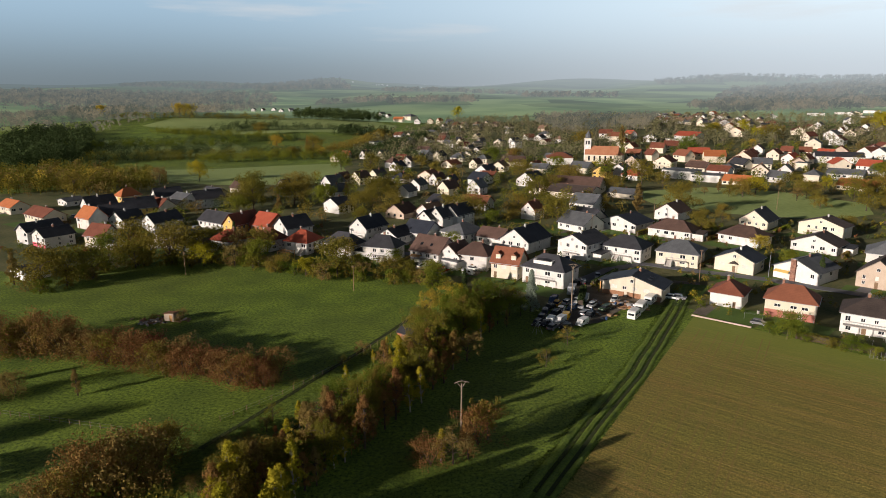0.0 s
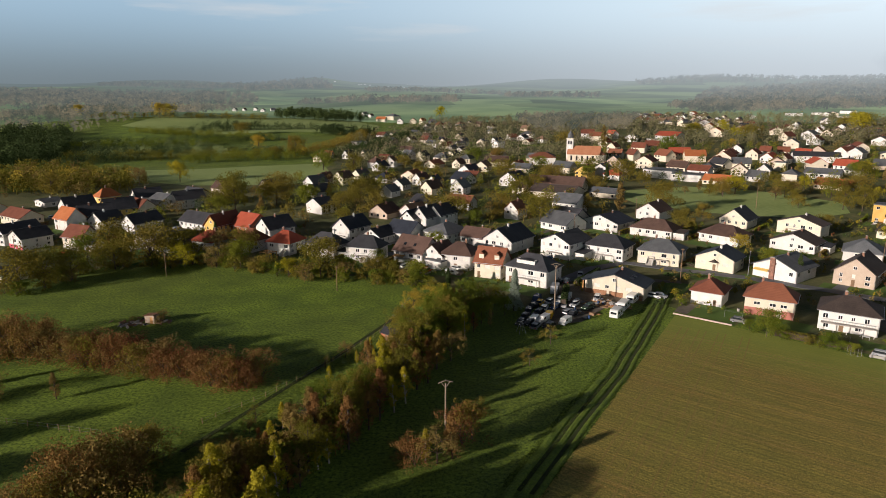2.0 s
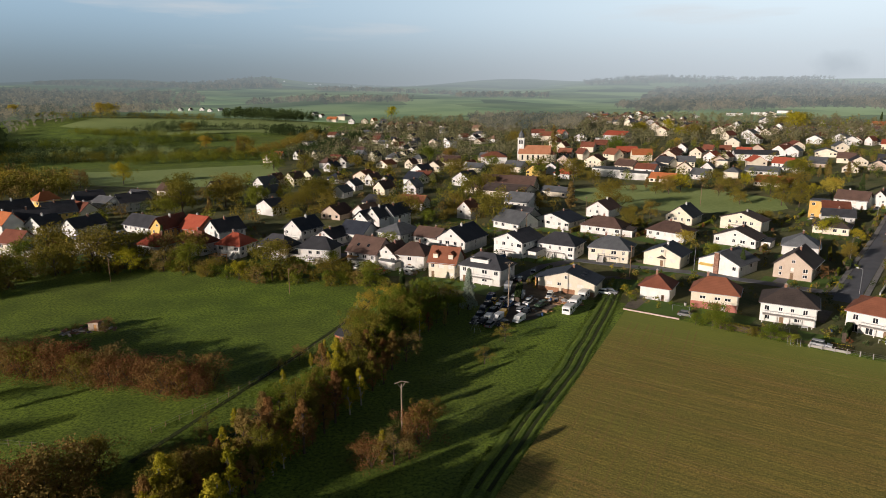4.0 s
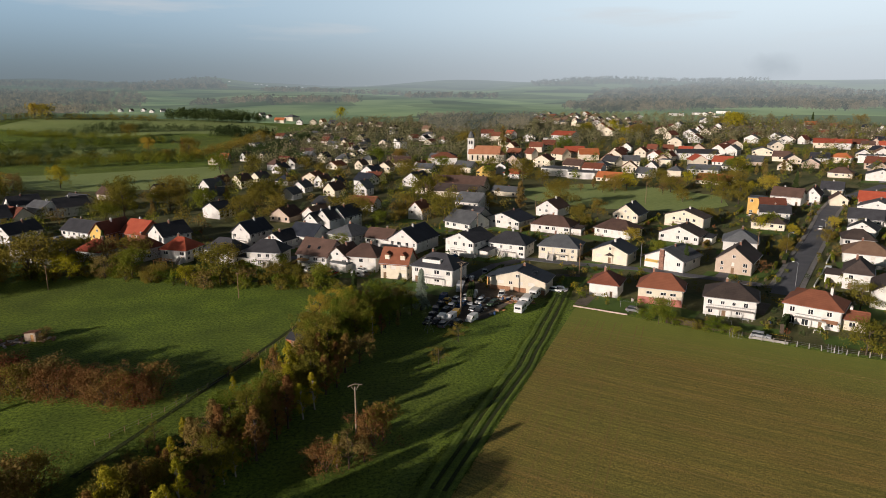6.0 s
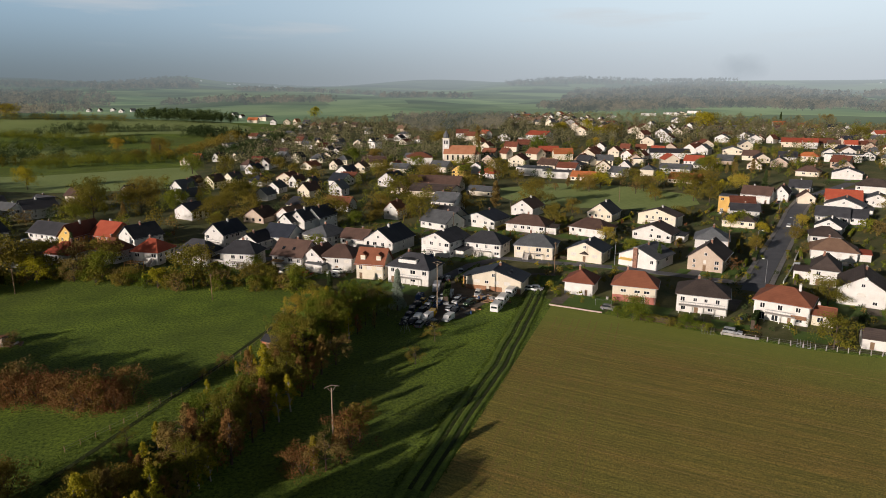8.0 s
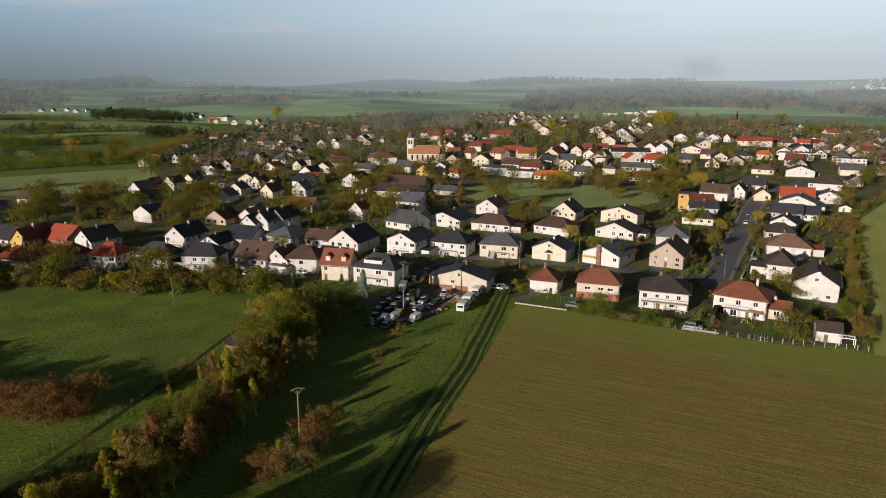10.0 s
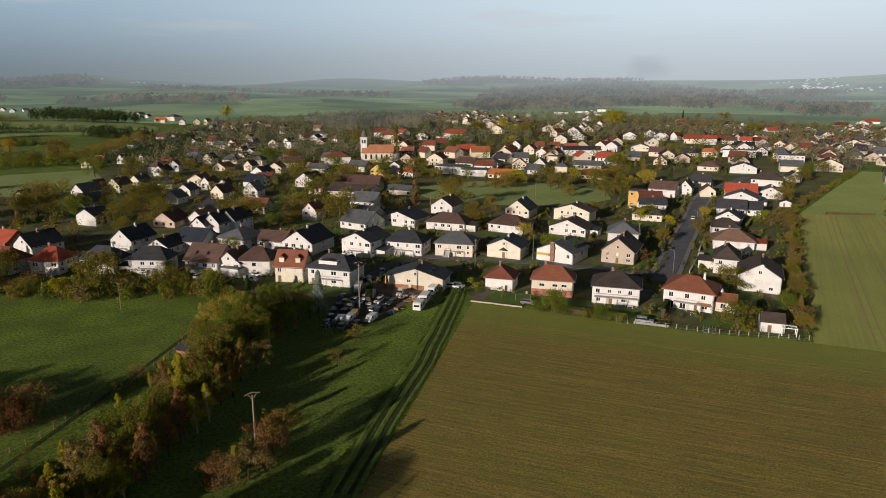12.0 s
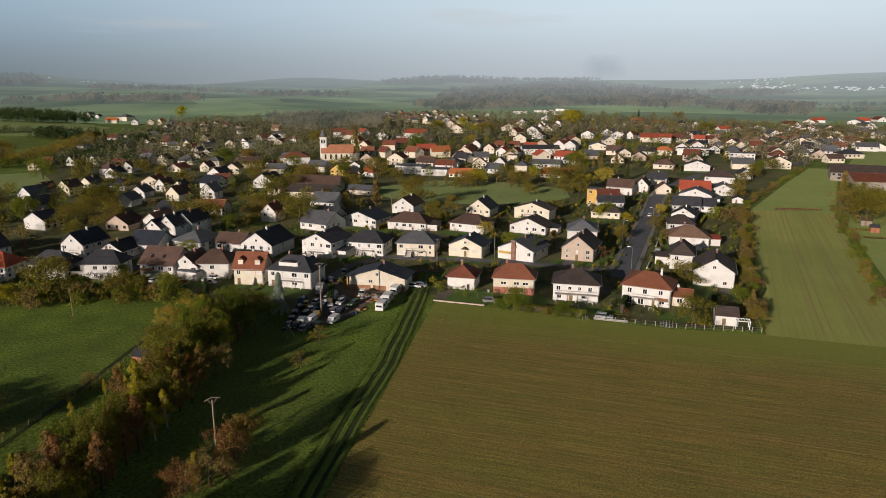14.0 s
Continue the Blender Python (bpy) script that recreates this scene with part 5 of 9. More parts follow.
h = root_at(54.3, 181.3)
for y in (2.6, 5.4):
    k = Shape()
    k.box(-0.6, -0.5, 0.02, 0.6, 0.5, 0.14)
    part("roof_window", k, GLASS, h, "roof window", m=pose(4.4, y, 5.55, 0, 17.3, 0))
h = root_at(110.3, 197.8)
stone_stack(h, -0.6, 0.0, 1.5, 6.8)
awning(h, -4.0, 4.6, 2.9, WALLS["YELLOW"], "yellow awning")
outer_stair(root_at(79.7, 216.8), -2.4, 1.8, 2.0)
outer_stair(root_at(62.7, 224.4), -1.5, 1.6, 1.8)
outer_stair(root_at(-23.1, 225.6), 1.2, 1.4, 1.6)
outer_stair(root_at(-54.7, 236.2), 3.0, 1.4, 1.6)
porch(root_at(95.7, 208.6), 0.0, 3.2, 3.0, 1.0, "DARKBROWN")
h = root_at(119.8, 139.7)
awning(h, 4.2, 3.6, 2.6, WALLS["CLAD"], "brown awning")
annex(h, -3.2, 6.0, 10.4, 5.0, 5.0, "WHITE", "RUST", False)
satellite_dish(root_at(150.9, 146.2), 0.4, -0.7, 8.4)
annex(root_at(156.2, 165.8), -6.2, 5.0, 5.0, 6.0, 2.8, "WHITE", "DARKBROWN")
annex(root_at(183.9, 192.3), 9.4, 4.6, 3.0, 6.0, 2.7, "WHITE", "RED")
annex(root_at(254.3, 264.7), 10.2, 4.0, 2.0, 6.0, 2.6, "WHITE", "GREY")
awning(root_at(-6.7, 220.9), -3.4, 4.4, 2.9, PALEWOOD, "striped terrace awning")
annex(root_at(26.4, 238.4), -8.6, 4.4, 2.0, 6.0, 3.0, "WHITE", "BROWN", False)
annex(root_at(46.0, 227.7), 8.2, 4.0, 3.0, 7.0, 2.7, "WHITE", "DARK")
annex(root_at(92.1, 261.5), 11.0, 4.5, 1.0, 6.0, 2.8, "WHITE", "DARKBROWN")
annex(root_at(136.7, 235.3), 9.8, 4.2, 4.0, 6.0, 2.6, "WHITE", "DARK")
annex(root_at(-38.7, 231.3), 8.4, 4.2, 2.0, 5.5, 2.7, "WHITE", "DARK")
annex(root_at(-69.0, 241.6), -7.0, 4.4, 2.0, 5.0, 2.8, "CREAM", "REDBROWN")
annex(root_at(-106.8, 245.9), 11.2, 4.6, 1.0, 6.0, 2.8, "WHITE", "DARK")
annex(root_at(-102.0, 282.1), 12.0, 5.0, 1.0, 6.0, 2.8, "WHITE", "GREY")
house(-9.6, 148.2, -40, 4.4, 3.2, 1.7, "gp", 1.0, "DARK", "TIMBER", "shed", seed=990)

# ---- the far half of the village ----
# many dark roofs are set to GREY or BROWN here, haze put into the colour
house(-123.0, 387.5, -33, 12.3, 9.2, 3.4, "gp", 3.6, "BROWN", "CREAM", seed=200, far=True)
house(-100.7, 404.2, -38, 7.0, 7.5, 3, "gf", 3, "DARK", "CREAM", seed=201, far=True)
house(-74.2, 411.6, -42, 10.1, 11.6, 3.4, "gf", 4, "GREY", "WHITE", seed=202, far=True)
house(-68.8, 431.9, -38, 7.0, 7.5, 3.6, "gf", 3.4, "BROWN", "CREAM", seed=203, far=True)
house(-57.1, 423.0, -38, 8.8, 10.1, 5, "gf", 3.6, "BROWN", "CREAM", seed=204, far=True)
house(-94.5, 570.5, -16, 7.2, 8.3, 3.4, "gf", 3.4, "ORANGE", "CREAM", seed=205, far=True)
house(-90.0, 600.2, -16, 7.0, 7.5, 3.2, "gp", 3.4, "ORANGE", "CREAM", seed=206, far=True)
house(-72.9, 595.1, -36, 7.6, 8.7, 4, "gf", 3.6, "DARK", "WHITE", seed=207, far=True)
house(-57.4, 599.3, -44, 8.2, 9.5, 4, "gf", 3.6, "GREY", "CREAM", seed=208, far=True)
house(-37.7, 498.6, -33, 8.7, 10.1, 4, "gf", 3.4, "BLUE", "WHITE", seed=209, far=True)
house(-29.3, 526.1, -16, 7.6, 8.8, 5, "gf", 3.4, "BROWN", "WHITE", seed=210, far=True)
house(-20.3, 568.6, -28, 7.0, 7.5, 3.4, "gf", 3, "GREY", "WHITE", seed=211, far=True)
house(-20.9, 649.6, -28, 12.7, 9.5, 3.2, "gp", 3, "BROWN", "WHITE", seed=212, far=True)
house(-5.7, 573.6, -36, 8.0, 9.2, 5, "gf", 3.6, "DARK", "CREAM", seed=213, far=True)
house(-82.1, 752.7, -61, 17.0, 12.8, 3.4, "flat", 0, "GREY", "WHITE", seed=214, far=True)
house(-122.7, 1289.9, -44, 10.3, 11.8, 5, "gf", 3.6, "GREY", "WHITE", seed=215, far=True)
house(-103.1, 1225.7, -36, 7.0, 8.1, 5, "gf", 3, "BROWN", "WHITE", seed=216, far=True)
house(-75.1, 1101.6, -16, 16.0, 12.0, 5, "gp", 3.6, "ORANGE", "CREAM", seed=217, far=True)
house(-62.6, 1147.5, -44, 19.8, 16.8, 8, "h", 4, "GREY", "CREAM", seed=218, far=True)
house(-42.2, 1072.7, -6, 8.8, 10.2, 5, "gf", 3.6, "GREY", "WHITE", seed=219, far=True)
house(-21.3, 1077.6, -6, 9.9, 11.3, 5, "gf", 3.6, "REDBROWN", "CREAM", seed=220, far=True)
house(-8.4, 1064.9, -44, 7.3, 8.4, 6, "gf", 4, "ORANGE", "CREAM", seed=221, far=True)
house(7.8, 1052.2, -44, 10.3, 7.7, 5, "gp", 3.6, "DARK", "WHITE", seed=222, far=True)
house(-1.1, 975.1, -36, 8.0, 9.1, 4, "gf", 3.4, "GREY", "WHITE", seed=223, far=True)
house(-432.8, 1522.0, -6, 9.1, 10.4, 5, "gf", 3.6, "GREY", "WHITE", seed=224, far=True)
house(-413.7, 1527.3, -28, 7.0, 7.5, 5, "gf", 3.6, "BROWN", "WHITE", seed=225, far=True)
house(-395.6, 1558.4, -6, 9.4, 10.8, 5, "gf", 3.6, "DARK", "WHITE", seed=226, far=True)
house(-361.9, 1489.2, -6, 9.0, 10.3, 5, "gf", 3.6, "GREY", "WHITE", seed=227, far=True)
house(-350.8, 1523.6, -61, 8.8, 10.1, 5, "gf", 3.6, "GREY", "WHITE", seed=228, far=True)
house(-17.9, 397.9, -30, 8.1, 9.3, 3.6, "gf", 3.2, "GREY", "WHITE", seed=229, far=True)
house(-23.2, 370.9, -30, 8.0, 9.2, 3.6, "gf", 3.2, "GREY", "WHITE", seed=230, far=True)
house(-6.4, 419.9, -42, 7.3, 8.3, 4.4, "gf", 3.4, "BROWN", "WHITE", seed=231, far=True)
house(-0.2, 376.2, -42, 8.7, 10.0, 4.6, "gf", 4, "BROWN", "CREAM", seed=232, far=True)
house(3.3, 404.8, -30, 7.0, 7.5, 4.6, "gf", 3.4, "DARK", "WHITE", seed=233, far=True)
house(17.6, 378.8, -30, 8.4, 9.7, 4.6, "gf", 4.2, "GREY", "WHITE", seed=234, far=True)
house(15.6, 329.5, -30, 13.1, 9.9, 3.6, "gp", 3.2, "RUST", "WHITE", seed=235, far=True)
house(23.4, 515.9, -36, 7.3, 8.4, 4, "gf", 3.4, "BROWN", "CREAM", seed=236, far=True)
house(41.0, 492.2, -26, 9.6, 11.0, 4.4, "gf", 3.4, "BROWN", "CREAM", seed=237, far=True)
house(56.5, 526.1, -6, 18.4, 13.8, 4, "gp", 4, "BROWN", "CREAM", seed=238, far=True)
house(51.8, 413.3, -38, 13.0, 15.0, 4.2, "gf", 4.6, "DARK", "WHITE", seed=239, far=True)
house(69.8, 485.0, -33, 13.3, 9.9, 3.6, "gp", 3, "GREY", "CREAM", seed=240, far=True)
house(53.6, 381.8, -33, 7.7, 7.5, 4, "gp", 2.6, "BROWN", "CREAM", seed=241, far=True)
house(95.8, 538.0, -6, 20.6, 17.5, 6, "h", 4, "RUST", "WHITE", seed=242, far=True)
house(99.7, 483.8, -42, 14.5, 10.9, 4.4, "gp", 3.6, "GREY", "CREAM", seed=243, far=True)
house(107.8, 450.2, -33, 10.3, 11.9, 5, "gf", 3.6, "BROWN", "YELLOW", seed=244, far=True)
house(124.3, 465.8, -36, 10.6, 12.2, 5, "gf", 3.4, "GREY", "WHITE", seed=245, far=True)
house(125.7, 441.7, -48, 12.3, 10.5, 3.6, "h", 3.6, "RED", "WHITE", seed=246, far=True)
house(141.6, 475.4, -42, 10.5, 12.1, 4, "gf", 3.6, "DARK", "CREAM", seed=247, far=True)
house(121.8, 798.4, -16, 15.3, 13.0, 5.6, "h", 3, "GREY", "WHITE", seed=248, far=True)
house(73.0, 700.6, -61, 11.3, 8.5, 7, "flat", 0, "GREY", "WHITE", seed=249, far=True)
house(59.5, 719.1, -28, 10.0, 11.5, 5, "gf", 3.6, "GREY", "CREAM", seed=250, far=True)
house(39.4, 735.1, -44, 7.6, 8.8, 5, "gf", 3.6, "GREY", "WHITE", seed=251, far=True)
house(18.1, 738.9, -36, 9.5, 11.0, 4.6, "gf", 3.6, "BROWN", "CREAM", seed=252, far=True)
house(5.9, 715.7, -16, 11.7, 8.8, 4.6, "gp", 3, "GREY", "WHITE", seed=253, far=True)
house(23.9, 654.7, -44, 7.0, 7.5, 4, "gf", 3.6, "GREY", "WHITE", seed=254, far=True)
house(33.0, 706.4, -61, 8.2, 9.4, 4, "gf", 3.6, "GREY", "WHITE", seed=255, far=True)
house(190.5, 736.3, -16, 15.5, 11.6, 6, "gp", 4, "RUST", "CREAM", seed=256, far=True)
house(209.0, 753.8, -67, 12.3, 9.2, 6, "gp", 4, "RED", "WHITE", seed=257, far=True)
house(189.0, 772.1, -16, 14.7, 11.0, 6, "gp", 4, "REDBROWN", "WHITE", seed=258, far=True)
house(179.9, 669.6, -44, 9.2, 10.6, 5.6, "gf", 3.6, "RED", "CREAM", seed=259, far=True)
house(175.0, 620.7, -42, 8.8, 10.1, 5.6, "gf", 3.6, "RUST", "CREAM", seed=260, far=True)
house(161.9, 562.6, -34, 11.2, 8.4, 5.4, "gp", 3.6, "RUST", "CREAM", seed=261, far=True)
house(222.8, 714.6, -22, 13.1, 15.0, 5, "gf", 3.6, "GREY", "WHITE", seed=262, far=True)
house(166.1, 498.0, -34, 13.6, 15.7, 5.6, "gf", 4, "REDBROWN", "CREAM", seed=263, far=True)
house(196.0, 606.3, -34, 12.3, 9.2, 5.4, "gp", 4, "REDBROWN", "CREAM", seed=264, far=True)
house(213.0, 619.9, -34, 12.7, 9.5, 5.4, "gp", 4, "REDBROWN", "CREAM", seed=265, far=True)
house(172.5, 554.5, -67, 9.9, 7.5, 5.4, "gp", 4, "REDBROWN", "CREAM", seed=266, far=True)
house(193.7, 540.1, -67, 13.8, 10.3, 5.4, "gp", 4.2, "RUST", "CREAM", seed=267, far=True)
house(212.5, 545.7, -12, 16.5, 12.4, 5.4, "gp", 4.2, "RED", "CREAM", seed=268, far=True)
house(216.8, 523.9, -12, 15.8, 11.9, 5.4, "gp", 4, "ORANGE", "CREAM", seed=269, far=True)
house(178.7, 464.9, -48, 14.1, 10.6, 5, "gp", 3.6, "BROWN", "CREAM", seed=270, far=True)
house(182.3, 436.0, -42, 13.8, 10.4, 6, "gp", 3, "REDBROWN", "WHITE", seed=271, far=True)
house(214.7, 481.5, -67, 13.3, 9.9, 4.4, "gp", 3.6, "DARK", "CREAM", seed=272, far=True)
house(234.0, 514.0, -42, 12.8, 14.7, 5, "gf", 4, "RUST", "CREAM", seed=273, far=True)
house(231.6, 476.1, -22, 12.3, 9.2, 4.4, "gp", 3.6, "GREY", "CREAM", seed=274, far=True)
house(268.3, 564.2, -34, 9.3, 10.7, 5, "gf", 3.6, "BROWN", "WHITE", seed=275, far=True)
house(263.2, 525.9, -42, 9.6, 11.1, 5, "gf", 3.6, "REDBROWN", "CREAM", seed=276, far=True)
house(281.3, 541.1, -42, 8.2, 7.5, 5, "gp", 3.6, "REDBROWN", "CREAM", seed=277, far=True)
house(262.3, 500.2, -50, 10.1, 11.6, 4.4, "gf", 3.6, "RED", "WHITE", seed=278, far=True)
house(270.6, 493.2, -50, 8.0, 9.2, 4.4, "gf", 3.6, "REDBROWN", "CREAM", seed=279, far=True)
house(251.6, 461.0, -42, 8.0, 7.5, 5.6, "flat", 0, "GREY", "CREAM", seed=280, far=True)
house(296.7, 491.5, -22, 31.5, 20.0, 5, "gp", 2.6, "DARK", "WHITE", seed=281, far=True)
house(295.6, 511.3, -50, 11.1, 8.4, 5, "gp", 3.6, "RED", "CREAM", seed=282, far=True)
house(255.5, 416.2, -39, 20.3, 15.2, 3.6, "gp", 2.6, "GREY", "WHITE", seed=283, far=True)
house(275.4, 452.3, -12, 11.1, 12.8, 5, "gf", 3.6, "RED", "CREAM", seed=284, far=True)
house(286.5, 442.8, -50, 13.2, 9.9, 4.4, "gp", 3.6, "RED", "WHITE", seed=285, far=True)
house(329.7, 516.1, -67, 11.5, 13.2, 5, "gf", 3.6, "REDBROWN", "WHITE", seed=286, far=True)
house(335.1, 506.7, -50, 10.7, 12.2, 5, "gf", 3.6, "GREY", "WHITE", seed=287, far=True)
house(183.8, 410.9, -39, 15.6, 11.7, 2.6, "gp", 3, "ORANGE", "CREAM", seed=288, far=True)
house(238.1, 375.7, -48, 20.6, 15.5, 2.6, "gp", 3.2, "ORANGE", "CREAM", seed=289, far=True)
house(253.5, 694.8, -50, 24.8, 18.6, 7, "gp", 4, "RED", "WHITE", seed=290, far=True)
house(238.5, 703.2, -67, 7.0, 7.5, 4, "flat", 0, "GREY", "WHITE", seed=291, far=True)
house(325.5, 739.5, -34, 15.3, 17.6, 6, "gf", 4, "ORANGE", "CREAM", seed=292, far=True)
house(357.0, 830.5, -34, 13.1, 15.0, 5, "gf", 4, "ORANGE", "CREAM", seed=293, far=True)
house(385.7, 913.0, -22, 16.8, 19.4, 5, "gf", 4, "REDBROWN", "WHITE", seed=294, far=True)
house(418.4, 1012.4, -22, 18.8, 20.0, 5, "gf", 4, "REDBROWN", "WHITE", seed=295, far=True)
house(456.6, 1137.1, -42, 14.3, 16.4, 5, "gf", 4, "ORANGE", "WHITE", seed=296, far=True)
house(412.0, 1063.1, -50, 12.4, 14.3, 5, "gf", 4, "GREY", "WHITE", seed=297, far=True)
house(356.0, 920.7, -42, 11.4, 13.2, 5, "gf", 4, "GREY", "CREAM", seed=298, far=True)
house(431.9, 978.4, -34, 10.9, 12.5, 5, "gf", 3.6, "GREY", "WHITE", seed=299, far=True)
house(394.4, 866.7, -50, 10.6, 12.2, 6, "gf", 4, "GREY", "WHITE", seed=300, far=True)
house(510.7, 1034.8, -22, 16.6, 19.1, 4, "gf", 3.6, "GREY", "WHITE", seed=301, far=True)
house(464.5, 982.5, -50, 9.5, 10.9, 4, "gf", 3.6, "GREY", "WHITE", seed=302, far=True)
house(594.8, 1060.1, -12, 21.4, 16.1, 6, "flat", 0, "GREY", "WHITE", seed=303, far=True)
house(370.5, 678.6, -67, 10.7, 12.3, 5, "gf", 4, "REDBROWN", "CREAM", seed=304, far=True)
house(403.9, 753.1, -22, 14.5, 16.7, 5, "gf", 4, "REDBROWN", "CREAM", seed=305, far=True)
house(435.0, 784.1, -12, 13.2, 15.2, 5, "gf", 4, "REDBROWN", "CREAM", seed=306, far=True)
house(480.6, 853.3, -50, 9.0, 8.5, 5, "gf", 3.4, "GREY", "WHITE", seed=307, far=True)
house(399.1, 684.0, -50, 13.4, 15.4, 6, "gf", 4, "GREY", "WHITE", seed=308, far=True)
house(370.6, 623.2, -42, 12.5, 14.4, 5, "gf", 4, "REDBROWN", "WHITE", seed=309, far=True)
house(333.3, 595.8, -34, 13.0, 14.9, 5, "gf", 4, "GREY", "CREAM", seed=310, far=True)
house(631.3, 1038.8, -50, 14.4, 16.5, 5, "gf", 3, "GREY", "WHITE", seed=311, far=True)
house(646.6, 1046.7, -34, 18.3, 20.0, 5, "gf", 3, "GREY", "CREAM", seed=312, far=True)
house(691.2, 1084.0, -67, 19.6, 14.7, 6, "flat", 0, "GREY", "WHITE", seed=313, far=True)
house(633.1, 992.7, -50, 34.5, 20.0, 4, "flat", 0, "GREY", "WHITE", seed=314, far=True)
house(640.8, 1079.2, -42, 15.4, 11.5, 5, "flat", 0, "GREY", "WHITE", seed=315, far=True)
house(559.7, 916.4, -12, 9.8, 11.3, 5, "gf", 3.6, "GREY", "WHITE", seed=316, far=True)
house(504.1, 794.5, -50, 10.0, 11.5, 5, "gf", 3.6, "GREY", "WHITE", seed=317, far=True)
house(594.0, 581.1, -12, 12.7, 9.5, 8, "gp", 3, "RED", "WHITE", seed=318, far=True)
house(679.0, 613.1, -42, 19.9, 20.0, 5, "gf", 3.6, "GREY", "WHITE", seed=319, far=True)
house(619.3, 534.0, -22, 12.0, 13.8, 5, "gf", 4, "GREY", "WHITE", seed=320, far=True)
house(781.2, 654.8, -67, 18.0, 13.5, 5, "gp", 3.6, "REDBROWN", "CREAM", seed=321, far=True)
house(775.3, 636.5, -22, 9.7, 11.2, 5, "gf", 3.6, "REDBROWN", "CREAM", seed=322, far=True)
house(842.2, 672.9, -67, 16.1, 18.5, 5, "gf", 3.6, "ORANGE", "WHITE", seed=323, far=True)
house(885.0, 689.8, -42, 15.7, 11.7, 5, "gp", 3.6, "RED", "WHITE", seed=324, far=True)
house(712.2, 568.3, -50, 26.1, 20.0, 4.4, "gf", 4, "BROWN", "WHITE", seed=325, far=True)
house(855.6, 591.1, -22, 18.4, 20.0, 4.4, "gf", 4, "GREY", "WHITE", seed=326, far=True)
house(900.5, 646.7, -67, 17.2, 19.7, 5, "gf", 3, "GREY", "WHITE", seed=327, far=True)
house(932.4, 656.2, -50, 16.7, 12.6, 5, "gp", 4, "RED", "WHITE", seed=328, far=True)
house(976.2, 657.9, -22, 13.8, 15.9, 5, "gf", 4, "REDBROWN", "WHITE", seed=329, far=True)
house(721.4, 483.5, -22, 13.2, 9.9, 5, "gp", 3, "GREY", "WHITE", seed=330, far=True)
house(455.5, 545.5, -42, 16.8, 12.6, 5, "gp", 3.4, "RED", "CREAM", seed=331, far=True)
house(462.1, 528.7, -34, 12.3, 9.2, 6, "gp", 3, "RED", "WHITE", seed=332, far=True)
house(476.4, 515.8, -34, 9.9, 7.5, 5, "gp", 3, "BROWN", "CREAM", seed=333, far=True)
house(484.1, 504.7, -34, 9.8, 7.5, 5.6, "gp", 3, "RED", "WHITE", seed=334, far=True)
house(498.7, 506.3, -12, 10.9, 8.1, 5, "gp", 3, "REDBROWN", "CREAM", seed=335, far=True)
house(620.7, 767.7, -22, 14.5, 10.9, 5.6, "gp", 4, "ORANGE", "WHITE", seed=336, far=True)
house(512.4, 451.1, -67, 10.0, 7.5, 3, "gp", 2, "GREY", "WHITE", seed=337, far=True)
house(566.2, 457.5, -50, 17.3, 19.9, 4, "gf", 3.6, "DARK", "CREAM", seed=338, far=True)
house(554.8, 434.9, -67, 14.5, 16.7, 4, "gf", 3.6, "GREY", "WHITE", seed=339, far=True)
house(679.7, 506.8, -67, 14.2, 16.3, 4.6, "gf", 3.6, "REDBROWN", "CREAM", seed=340, far=True)
house(451.0, 333.1, -22, 11.7, 8.8, 3.4, "gp", 2.6, "BROWN", "CREAM", seed=341, far=True)
house(493.5, 350.4, -22, 16.1, 13.7, 3.4, "h", 3.4, "DARK", "CREAM", seed=342, far=True)
house(566.2, 391.2, -50, 16.8, 12.6, 4, "gp", 3, "GREY", "WHITE", seed=343, far=True)
house(575.7, 387.1, -34, 11.5, 13.2, 4, "gf", 3, "GREY", "WHITE", seed=344, far=True)
house(452.0, 593.1, -34, 13.3, 15.3, 5, "gf", 3.6, "GREY", "WHITE", seed=345, far=True)
house(465.6, 628.8, -50, 13.1, 15.1, 5, "gf", 3.6, "GREY", "WHITE", seed=346, far=True)
house(392.8, 525.2, -22, 10.8, 12.4, 5, "gf", 3.6, "GREY", "CREAM", seed=347, far=True)
house(529.0, 697.5, -34, 10.0, 11.5, 5, "gf", 3.6, "GREY", "WHITE", seed=348, far=True)
house(468.4, 591.8, -67, 7.3, 8.4, 5, "gf", 3.6, "REDBROWN", "WHITE", seed=349, far=True)
house(426.7, 611.5, -42, 13.7, 15.7, 5, "gf", 3.6, "GREY", "WHITE", seed=350, far=True)
house(364.3, 542.1, -12, 11.7, 13.4, 5, "gf", 3.6, "REDBROWN", "CREAM", seed=351, far=True)
house(343.6, 527.9, -34, 13.9, 16.0, 5, "gf", 3.6, "REDBROWN", "WHITE", seed=352, far=True)
house(356.8, 494.8, -34, 15.3, 17.6, 4, "gf", 2.6, "GREY", "CREAM", seed=353, far=True)
house(344.8, 456.3, -50, 11.3, 8.5, 4, "gp", 3.6, "BROWN", "CREAM", seed=354, far=True)
house(334.9, 307.0, -36, 8.5, 9.8, 3.4, "gf", 3, "DARK", "WHITE", seed=355, far=True)
house(367.4, 340.2, -39, 13.5, 10.1, 4, "gp", 3.4, "GREY", "CREAM", seed=356, far=True)
house(257.2, 291.8, -36, 8.0, 9.2, 3.4, "gf", 3, "BROWN", "CREAM", seed=357, far=True)
house(74.8, 383.0, -26, 32.9, 20.0, 4, "gp", 5, "BROWN", "CREAM", seed=358, far=True)
house(69.8, 365.0, -33, 25.8, 19.3, 3.4, "gp", 3, "DARKBROWN", "CREAM", seed=359, far=True)
